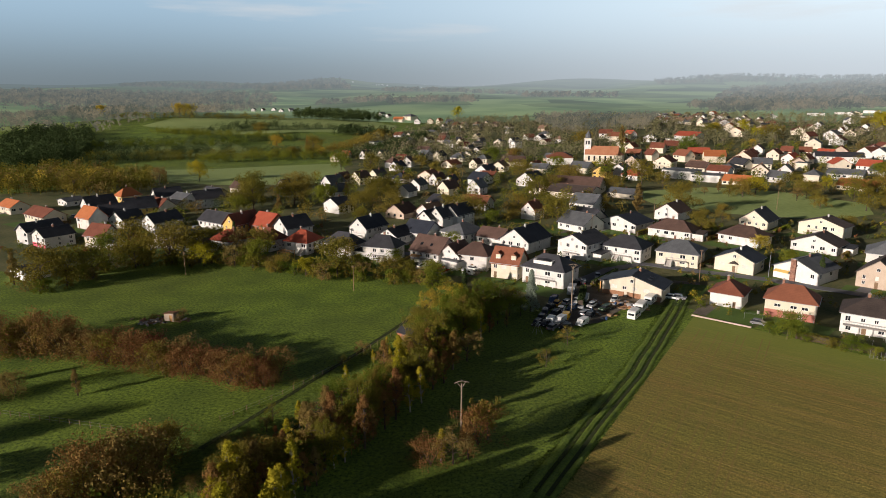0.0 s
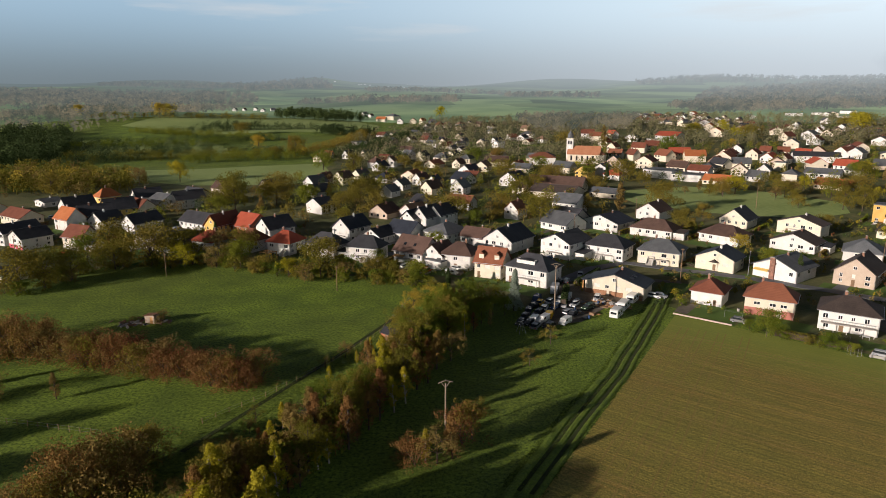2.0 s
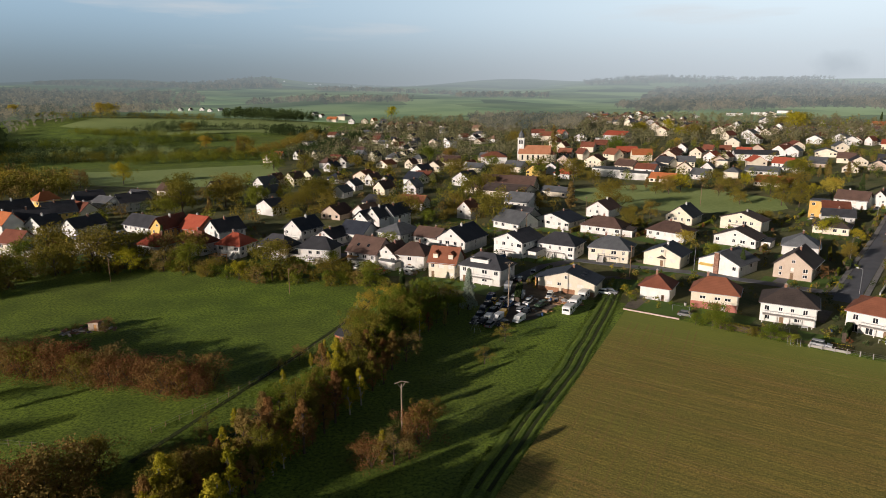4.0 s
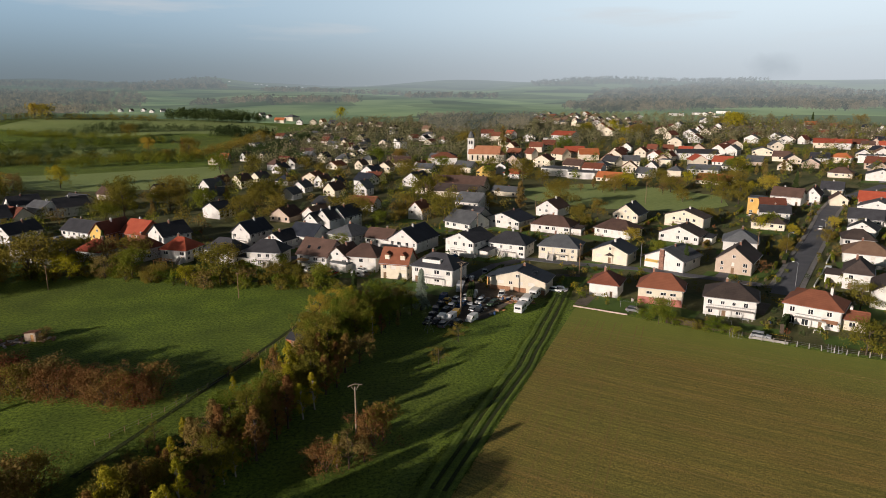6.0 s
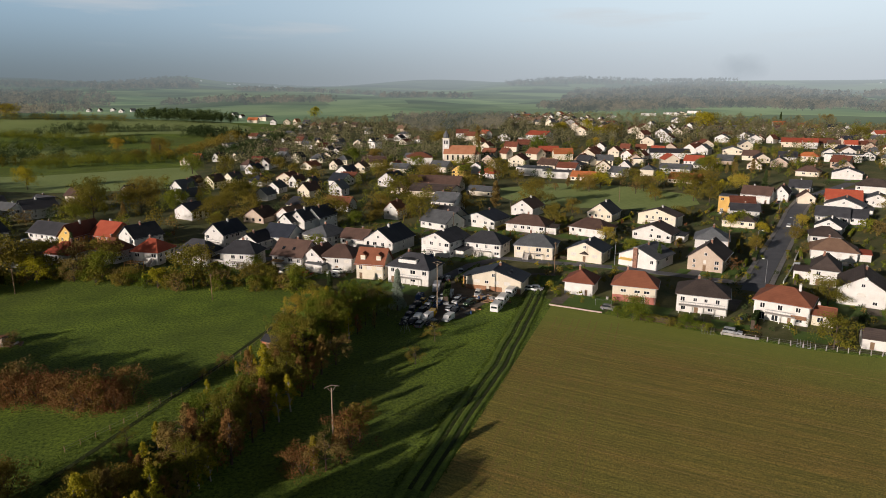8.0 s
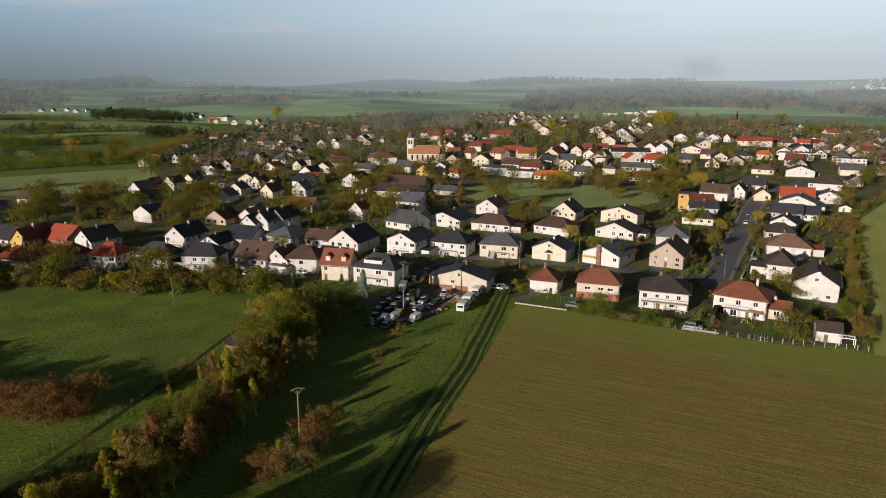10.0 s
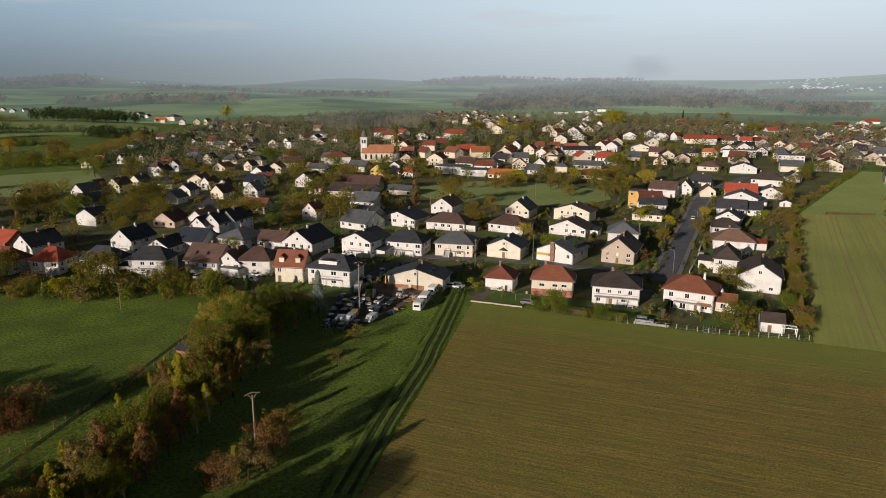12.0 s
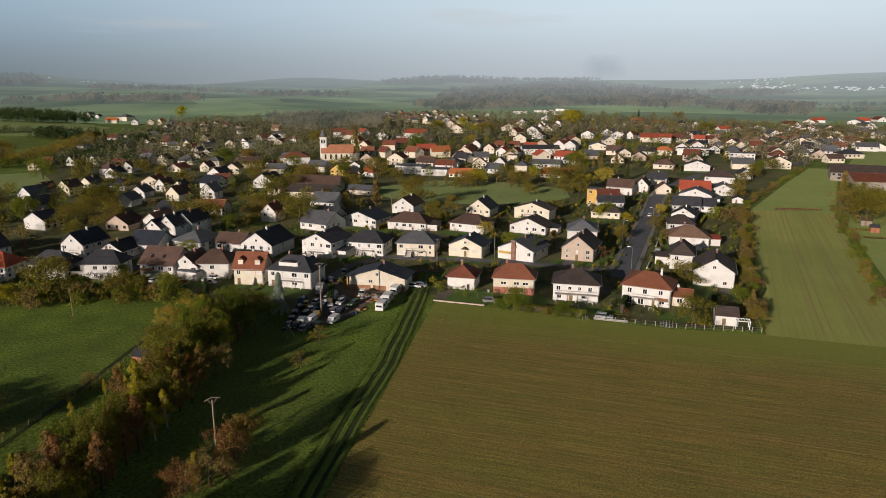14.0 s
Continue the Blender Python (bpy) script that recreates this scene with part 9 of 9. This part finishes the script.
# ---- ruined hut and rubble on the meadow ----
def hut():
    root = thing("ruined_hut", at_ground(-71.9, 162.3, -14), "small ruined hut with beige walls and a broken tin roof", "hut")
    s, r, d = Shape(), Shape(), Shape()
    wall_side(s, Vector((-1.4, 0, 0)), Vector((1, 0, 0)), Vector((0, -1, 0)), 2.8, -0.2, 2.1, [(1.5, 2.3, 0, 1.7)])
    wall_side(s, Vector((1.4, 0, 0)), Vector((0, 1, 0)), Vector((1, 0, 0)), 2.2, -0.2, 2.0, [])
    wall_side(s, Vector((1.4, 2.2, 0)), Vector((-1, 0, 0)), Vector((0, 1, 0)), 2.8, -0.2, 1.9, [])
    wall_side(s, Vector((-1.4, 2.2, 0)), Vector((0, -1, 0)), Vector((-1, 0, 0)), 2.2, -0.2, 2.0, [])
    part("wall", s, WALLS["BEIGE"], root)
    r.prism([(-1.7, -0.4, 2.0), (1.7, -0.4, 2.5), (1.7, 2.5, 2.2), (-1.7, 2.5, 1.9)], (0, 0, 0.08))
    part("roof", r, RUSTY, root, "broken rusty tin roof")
    d.box(0.12, 0.05, 0, 0.88, 0.1, 1.68)
    part("door", d, PALEWOOD, root)
    rng = random.Random(4)
    for i in range(70):
        m, k = rng.choice(((WOOD, "plank"), (WOOD, "plank"), (RUSTY, "tin_sheet"), (CONCRETE, "block"), (RUBBER, "tyre"), (PAINTS["grey"], "scrap_panel"))), rng.uniform(0.5, 1.3)
        px, py = rng.gauss(-3.2, 2.2), rng.gauss(0.4, 1.5)
        if abs(px) < 1.9 and -0.5 < py < 2.6:
            px += 3.6
        o, b = thing(m[1], at_ground(-71.9, 162.3) @ pose(px, py, 0.08, rng.uniform(-12, 12), rng.uniform(-12, 12), rng.uniform(0, 360)), "piece of scrap lying beside the hut", "scrap", "scrap round the hut"), Shape()
        if m[1] == "tyre":
            b.tube((0, 0, 0), (0, 0, 0.2), 0.32, 0.30, 10)
        else:
            b.box(-k, -0.12 * k - 0.1, -0.05, k, 0.12 * k + 0.1, 0.12 if m[1] != "block" else 0.35)
        part("piece", b, m[0], o)


hut()
plant("brown", -68.6, 163.6, 0.42)
plant("brownbush", -69.2, 161.9, 0.55)
plant("brownbush", -76.4, 163.2, 0.45)


# ---- workshop yard: lumber, pallets, scrap ----
def junk(cx, cy, sx, sy, turn, count, seed, where):
    rng = random.Random(seed)
    for i in range(count):
        kind, mat = rng.choice((("timber_stack", PALEWOOD), ("timber_stack", WOOD), ("crate", WOOD), ("oil_drum", PAINTS["blue"]), ("tarpaulin_heap", PAINTS["grey"]), ("scrap_panel", RUSTY), ("white_box", PAINTS["white"])))
        px, py = rng.uniform(-sx, sx), rng.uniform(-sy, sy)
        c, q = math.cos(radians(turn)), math.sin(radians(turn))
        o = thing(kind, at_ground(cx + px * c - py * q, cy + px * q + py * c, turn + rng.uniform(-25, 25)), f"{kind.replace('_', ' ')} lying on the ground {where}", "scrap", "clutter " + where)
        if kind == "timber_stack":
            for j in range(rng.randint(3, 6)):
                b = Shape()
                b.box(-1.4, -0.5 + j * 0.2, 0.05, 1.4 - rng.uniform(0, 0.8), -0.34 + j * 0.2, 0.2 + 0.1 * rng.random())
                part("plank", b, mat, o, m=pose(0, 0, 0, 0, 0, rng.uniform(-8, 8)))
        elif kind == "oil_drum":
            b = Shape()
            b.tube((0, 0, 0), (0, 0, 0.9), 0.3, 0.3, 12)
            part("drum", b, mat, o)
        else:
            b = Shape()
            k = rng.uniform(0.35, 0.8)
            b.box(-k, -k * 0.8, 0, k, k * 0.8, k * rng.uniform(0.5, 1.4), 0.08 if kind == "tarpaulin_heap" else 0.01)
            part("heap", b, mat, o)


junk(47.9, 174.6, 6.5, 2.0, -34, 34, 11, "in front of the workshop")
junk(52.5, 174.0, 4.6, 1.5, -34, 30, 13, "in front of the workshop")
junk(40.7, 166.0, 4.0, 2.5, -34, 16, 12, "between the cars")


def trestle(x, y):
    root = thing("steel_trestle", at_ground(x, y, 20), "thin grey steel trestle standing on grass", "trestle")
    for a in range(4):
        s = Shape()
        c, q = math.cos(a * 1.57 + 0.78), math.sin(a * 1.57 + 0.78)
        s.tube((c * 1.3, q * 1.3, 0), (c * 0.15, q * 0.15, 3.0), 0.04, 0.03, 4)
        part("leg", s, METAL, root)
    s = Shape()
    s.tube((-0.8, 0, 3.0), (0.8, 0, 3.1), 0.05, 0.05, 5)
    part("beam", s, METAL, root)


trestle(23.2, 152.7)


# ---- clipped hedges, terraces, garden things ----
def hedge(x0, y0, x1, y1, h, w, leaves="dark", label="clipped dark green garden hedge"):
    root = thing("hedge", at_ground(x0, y0, math.degrees(math.atan2(y1 - y0, x1 - x0))), label, "hedge", "garden hedges")
    s, rng = Shape(), random.Random(int(x0 * 10 + y0))
    long = math.hypot(x1 - x0, y1 - y0)
    for _ in range(int(long * (h * 2 + w) * 22)):
        f, p = rng.random(), Vector((rng.uniform(0, long), rng.uniform(-w / 2, w / 2), rng.uniform(0.05, h)))
        if f < 0.4:
            p.y = (-w / 2 if rng.random() < 0.5 else w / 2) + rng.gauss(0, 0.06)
        elif f < 0.75:
            p.z = h + rng.gauss(0, 0.07)
        n = Vector((rng.gauss(0, 1), rng.gauss(0, 1), rng.gauss(0, 1) + 0.3)).normalized()
        u = n.orthogonal().normalized()
        v, k = n.cross(u), rng.uniform(0.10, 0.2)
        s.face(p - u * k, p - v * k, p + u * k, p + v * k)
    part("foliage", s, LEAVES[leaves], root)
    c = Shape()
    c.box(0.15, -w / 2 + 0.15, 0, long - 0.15, w / 2 - 0.15, h - 0.15)
    part("stem_core", c, BARK, root)


for q in ((109.2, 136.4, 115.4, 142.9, 2.6, 1.2), (171.5, 217.2, 187.6, 234.5, 1.8, 1.6), (155.5, 197.4, 161.7, 204.9, 1.6, 1.4), (37.6, 171.5, 41.3, 185.1, 2.6, 1.6), (45.7, 192.5, 56.8, 207.3, 1.8, 1.2), (128.3, 191.3, 138.2, 199.9, 1.2, 1.0), (86.4, 217.2, 98.7, 208.6, 1.2, 1.0), (116.0, 212.3, 128.3, 204.9, 1.2, 1.0), (139.4, 245.6, 150.6, 234.5, 1.2, 1.0), (217.2, 246.8, 227.1, 256.7, 1.6, 1.2), (133.9, 128.3, 141.9, 136.4, 1.4, 1.2), (-59.2, 241.9, -44.4, 236.9, 1.2, 1.0), (-34.6, 239.4, -17.3, 234.5, 1.2, 1.0), (14.8, 236.9, 22.2, 232.0, 1.2, 1.0), (-113.5, 253.0, -98.7, 249.3, 1.4, 1.0)):
    hedge(*q)
hedge(274.0, 231.0, 292.0, 219.8, 1.2, 1.4, "rust", "low rust-brown hedge between two fields")
for x0, y0, x1, y1, kind in ((85.1, 149.3, 92.6, 143.8, "olive"), (92.6, 143.8, 98.1, 138.5, "green")):
    hedge(x0, y0, x1, y1, 1.6, 1.6, kind, "loose garden hedge in autumn leaf")
for pts in ([(69.5, 165.6), (78.6, 157.2), (87.2, 166.0), (77.6, 175.0)], [(79.2, 156.6), (90.0, 146.5), (98.6, 155.0), (88.0, 165.0)], [(118.5, 134.5), (128.3, 125.9), (124.6, 119.7), (114.8, 128.3)], [(103.7, 145.6), (111.1, 138.2), (106.1, 134.5), (100.0, 139.4)], [(79.0, 207.3), (93.8, 197.4), (91.3, 193.7), (76.5, 203.6)], [(133.3, 178.9), (150.6, 187.6), (143.1, 195.0), (128.3, 185.1)], [(138.2, 150.6), (154.3, 156.7), (150.6, 145.6), (138.2, 137.0)],
            [(51.8, 232.0), (69.1, 219.7), (64.2, 214.7), (49.4, 224.6)], [(-64.2, 227.1), (-44.4, 222.1), (-46.9, 214.7), (-66.6, 219.7)], [(-34.6, 217.2), (-14.8, 212.3), (-17.3, 206.1), (-34.6, 209.8)], [(69.1, 187.6), (76.5, 197.4), (81.4, 192.5), (74.0, 180.2)], [(-117.2, 234.5), (-98.7, 229.5), (-101.2, 222.1), (-119.7, 227.1)], [(-135.7, 253.0), (-120.9, 249.3), (-120.9, 241.9), (-138.2, 245.6)], [(108.6, 234.5), (120.9, 227.1), (116.0, 219.7), (106.1, 227.1)], [(148.1, 264.1), (165.4, 254.2), (160.4, 246.8), (143.1, 256.7)]):
    draped("lawn", pts, 0.09, LAWN, "short green lawn beside a house", 8)
for pts in ([(66.9, 167.2), (69.6, 165.0), (76.6, 173.6), (73.2, 176.4)], [(111.1, 155.5), (118.5, 161.7), (122.2, 158.0), (113.5, 149.3)], [(49.4, 204.9), (58.0, 212.3), (61.7, 208.6), (53.1, 201.1)], [(158.0, 169.1), (165.4, 176.5), (170.3, 172.8), (161.7, 164.1)]):
    draped("driveway", pts, 0.10, GRAVEL, "pale gravel driveway beside a house", 8)


def terrace(x, y, rot, w, deep, h, label):
    """A balcony with slab, posts and a railing of bars along a house front."""
    root = thing("balcony", at_ground(x, y, rot), label, "balcony")
    s = Shape()
    s.box(-w / 2, -deep, h - 0.18, w / 2, -0.02, h)
    part("slab", s, CONCRETE, root)
    n = max(2, int(w / 2.4))
    for i in range(n + 1):
        p = Shape()
        cx = -w / 2 + 0.1 + (w - 0.2) * i / n
        p.box(cx - 0.09, -deep + 0.02, 0, cx + 0.09, -deep + 0.2, h - 0.18)
        part("post", p, WALLS["WHITE"], root)
    bars = Shape()
    bars.box(-0.02, -0.02, 0, 0.02, 0.02, 0.95)
    me = bars.mesh("bar", METAL)
    for i in range(int(w / 0.6) + 1):
        part("bar", me, None, root, m=Matrix.Translation((-w / 2 + 0.05 + min(w - 0.1, i * 0.6), -deep + 0.06, h)))
    r = Shape()
    r.box(-w / 2, -deep + 0.02, h + 0.95, w / 2, -deep + 0.10, h + 1.02)
    part("handrail", r, METAL, root)


terrace(103.7, 150.1, -35, 11.6, 1.6, 2.3, "long balcony with metal railing on a white house")
terrace(119.8, 139.7, -48, 7.1, 1.5, 2.3, "white balcony with railing on a cream house")
terrace(30.5, 194.0, -37, 8.6, 1.3, 2.3, "balcony with railing on a white house")
terrace(-6.7, 220.9, -19, 7.3, 2.0, 2.1, "covered terrace with railing on a white house")
terrace(62.7, 224.4, -36, 7.1, 1.4, 2.1, "white balcony with railing")
terrace(79.7, 216.8, -32, 7.0, 1.4, 2.1, "pale balcony with railing")
terrace(-23.1, 225.6, -21, 5.0, 1.3, 2.1, "white balcony with railing")
terrace(-38.7, 231.3, -30, 6.2, 1.3, 2.1, "white balcony with railing")
terrace(3.2, 252.8, -42, 5.1, 1.2, 2.1, "white balcony with railing")
terrace(-34.4, 258.2, -36, 4.7, 1.0, 2.3, "white balcony with railing")
terrace(154.7, 263.1, -52, 7.0, 1.0, 2.3, "pale balcony with railing")
terrace(46.0, 227.7, -45, 6.2, 1.4, 2.3, "cream balcony with railing")


def pergola(x, y, turn, w, d, h, label, mat=PALEWOOD):
    root = thing("pergola", at_ground(x, y, turn), label, "pergola")
    for sx in (-w / 2, w / 2):
        for sy in (0, d):
            s = Shape()
            s.box(sx - 0.08, sy - 0.08, 0, sx + 0.08, sy + 0.08, h)
            part("post", s, mat, root)
    for sy in (0, d):
        s = Shape()
        s.box(-w / 2 - 0.2, sy - 0.06, h, w / 2 + 0.2, sy + 0.06, h + 0.18)
        part("beam", s, mat, root)
    for i in range(6):
        s = Shape()
        cx = -w / 2 + w * i / 5
        s.box(cx - 0.05, -0.3, h + 0.18, cx + 0.05, d + 0.3, h + 0.30)
        part("rafter", s, mat, root)


pergola(-57.4, 227.7, -25, 5, 3, 2.6, "orange timber pergola over a terrace")
pergola(129.9, 114.8, -40, 3.2, 2.2, 2.0, "white lean-to frame beside the shed", TRIM)


def greenhouse(x, y, turn):
    root = thing("greenhouse", at_ground(x, y, turn), "small domed plastic greenhouse in the garden", "greenhouse")
    for i in range(5):
        s = Shape()
        pts = [(i * 0.7 - 1.4, math.cos(a) * 1.2, math.sin(a) * 1.5) for a in np.linspace(0, math.pi, 9)]
        for a, b in zip(pts, pts[1:]):
            s.tube(a, b, 0.03, 0.03, 4)
        part("hoop", s, METAL, root)
    for sy in (-1.2, 1.2):
        s = Shape()
        s.tube((-1.4, sy, 0.05), (1.4, sy, 0.05), 0.03, 0.03, 4)
        part("base_rail", s, METAL, root)


greenhouse(96.9, 136.7, -34)
greenhouse(113.8, 124.1, -40)


# hedges, drives, garden sheds and parked cars round the near houses
home_rng = random.Random(33)
for hx, hy, hrot, hw, hd in HOMES:
    if 45 < hx < 135 and hy < 185:
        continue
    c, q = math.cos(radians(hrot)), math.sin(radians(hrot))
    spot = lambda a, b: (hx + a * c - b * q, hy + a * q + b * c)
    roll = home_rng.random()
    if roll < 0.55:
        a = (hw / 2 + home_rng.uniform(2.5, 4.0)) * home_rng.choice((-1, 1))
        p0, p1 = spot(a, -3), spot(a, hd + home_rng.uniform(0, 5))
        if free(*p0, -1.2) and free(*p1, -1.2):
            hedge(*p0, *p1, home_rng.uniform(1.0, 2.0), 1.0, home_rng.choice(("dark", "green", "olive", "brown")), "garden hedge between two houses")
    if home_rng.random() < 0.6:
        a = home_rng.uniform(-0.3, 0.3) * hw
        draped("driveway", [spot(a - 1.6, -0.6), spot(a + 1.6, -0.6), spot(a + 1.8, -7), spot(a - 1.8, -7)], 0.10, home_rng.choice((GRAVEL, CONCRETE, ASPHALT)), "paved drive in front of a house", 8)
        if home_rng.random() < 0.45:
            pt = spot(a, -4.2)
            if free(*pt, -3.0):
                car(*pt, hrot + 90, home_rng.choice(("hatchback", "estate_car", "van")), home_rng.choice(("white", "dark", "silver", "grey", "blue", "red")), "parked on a drive")
    if home_rng.random() < 0.75:
        b = hd + 4
        draped("lawn", [spot(-hw / 2 - 2, -1), spot(-hw / 2 - 2, -8 - 3 * home_rng.random()), spot(hw / 2 + 1, -8 - 3 * home_rng.random()), spot(hw / 2 + 1, -1)], 0.07, LAWN, "short green lawn beside a house", 8)
    if home_rng.random() < 0.25:
        pt = spot(home_rng.uniform(-0.5, 0.5) * hw, hd + 6)
        if free(*pt, 0.5):
            house(*pt, hrot, 3.2, 2.6, 2.1, "gp", 0.9, home_rng.choice(("DARK", "BROWN", "REDBROWN")), home_rng.choice(("TIMBER", "BARN", "WHITE")), "shed", seed=900 + int(hx))


# ---- planting along the village street ----
for f in range(9):
    sx, sy = 140 + f * 11.5, 174.5 + f * 11.9
    hedge(sx - 4.6, sy + 4.8, sx + 0.4, sy + 9.9, 1.1 + 0.3 * (f % 3), 0.9, ("dark", "green", "olive")[f % 3], "garden hedge along the village street")
    if f % 2:
        hedge(sx + 5.2, sy - 4.4, sx + 9.4, sy - 0.2, 1.3, 0.9, ("green", "dark")[f % 4 > 1], "garden hedge along the village street")
for x, y, k in ((138.5, 177.5, 0.5), (149.0, 187.5, 0.45), (160.5, 199.5, 0.5), (176.0, 205.5, 0.5), (190.5, 219.0, 0.55), (203.0, 231.0, 0.5)):
    plant("bush", x, y, k, "bushes along the street")

# ---- small garden things ----
def vegetable_bed(x, y, turn, w, d):
    root = thing("vegetable_bed", at_ground(x, y, turn), "dug garden bed with rows of green vegetables", "garden bed", "garden beds")
    s = Shape()
    s.box(-w / 2, -d / 2, 0.02, w / 2, d / 2, 0.16, 0.1)
    part("soil", s, SOIL, root)
    rng = random.Random(int(x * 3 + y))
    for i in range(int(d / 0.7)):
        p = Shape()
        for j in range(int(w / 0.45)):
            leaf_cluster(p, Vector((-w / 2 + 0.3 + j * 0.45, -d / 2 + 0.35 + i * 0.7, 0.3)), 0.2, 5, 0.14, rng)
        part("plant_row", p, LEAVES[rng.choice(("green", "dark", "lime"))], root)


def garden_table(x, y, turn):
    root = thing("garden_table", at_ground(x, y, turn), "white plastic garden table on a terrace", "table")
    s = Shape()
    s.box(-0.8, -0.45, 0.70, 0.8, 0.45, 0.75, 0.01)
    part("tabletop", s, TRIM, root)
    for sx in (-0.7, 0.7):
        for sy in (-0.35, 0.35):
            q = Shape()
            q.box(sx - 0.03, sy - 0.03, 0, sx + 0.03, sy + 0.03, 0.70)
            part("leg", q, TRIM, root)


def water_butt(x, y, mat, label):
    root = thing("water_butt", at_ground(x, y), label, "water butt")
    s = Shape()
    s.tube((0, 0, 0), (0, 0, 0.95), 0.34, 0.40, 12)
    part("barrel", s, mat, root)
    s = Shape()
    s.tube((0, 0, 0.95), (0, 0, 1.0), 0.42, 0.38, 12)
    part("lid", s, RUBBER, root)


def clothes_line(x, y, turn):
    root = thing("clothes_line", at_ground(x, y, turn), "two steel posts with clothes line on a lawn", "clothes line")
    for sx in (-2.2, 2.2):
        s = Shape()
        s.tube((sx, 0, 0), (sx, 0, 1.9), 0.04, 0.04, 6)
        s.tube((sx, -0.6, 1.88), (sx, 0.6, 1.88), 0.03, 0.03, 5)
        part("post", s, METAL, root)
    for sy in (-0.5, 0, 0.5):
        s = Shape()
        s.tube((-2.2, sy, 1.88), (2.2, sy, 1.88), 0.012, 0.012, 3)
        part("line", s, METAL, root)


for q in ((107.2, 134.2, -40, 5, 3.4), (122.5, 122.2, -36, 5.5, 3.0), (136.5, 124.0, 45, 6, 3.4), (152.5, 137.5, 45, 5, 3), (262.0, 172.0, -42, 8, 4), (272.0, 183.5, -42, 7, 4), (285.0, 193.0, -42, 8, 4), (-46.0, 219.0, -20, 6, 3), (-70.0, 226.0, -24, 6, 3)):
    vegetable_bed(*q)
for q in ((105.5, 145.6, -35), (118.2, 135.2, -48), (-6.0, 217.5, -20), (64.5, 219.8, -36)):
    garden_table(*q)
for x, y, mat, label in ((110.8, 143.0, PAINTS["blue"], "blue plastic water butt beside a house"), (125.8, 128.6, PAINTS["dark"], "dark plastic water butt beside a shed"), (84.5, 167.0, CONCRETE, "grey concrete water butt beside a house")):
    water_butt(x, y, mat, label)
clothes_line(80.6, 161.5, -36)
clothes_line(97.5, 143.5, -36)

# ---- carport at the workshop ----
def carport(x, y, rot):
    root = thing("carport", at_ground(x, y, rot), "open timber carport at the workshop's side", "carport")
    for px in (-2.2, 2.2):
        for py in (0, 5):
            s = Shape()
            s.box(px - 0.14, py - 0.14, 0, px + 0.14, py + 0.14, 3.0)
            part("post", s, PALEWOOD, root)
    for py in (0, 5):
        s = Shape()
        s.box(-2.5, py - 0.1, 3.0, 2.5, py + 0.1, 3.25)
        part("beam", s, PALEWOOD, root)
    s = Shape()
    s.prism([(-2.8, -0.6, 3.1), (2.8, -0.6, 3.7), (2.8, 5.6, 3.7), (-2.8, 5.6, 3.1)], (0, 0, 0.15))
    part("roof", s, ROOFS["BLUE"], root)


carport(49.2, 188.6, -34)

# allotment sheds behind the hedge
house(279.6, 188.3, -42, 4.2, 3.0, 2.3, "gp", 1.0, "BROWN", "BARN", "shed", seed=980)
house(270.1, 177.9, -42, 3.2, 3.0, 2.3, "gp", 1.0, "DARK", "TIMBER", "shed", seed=981)
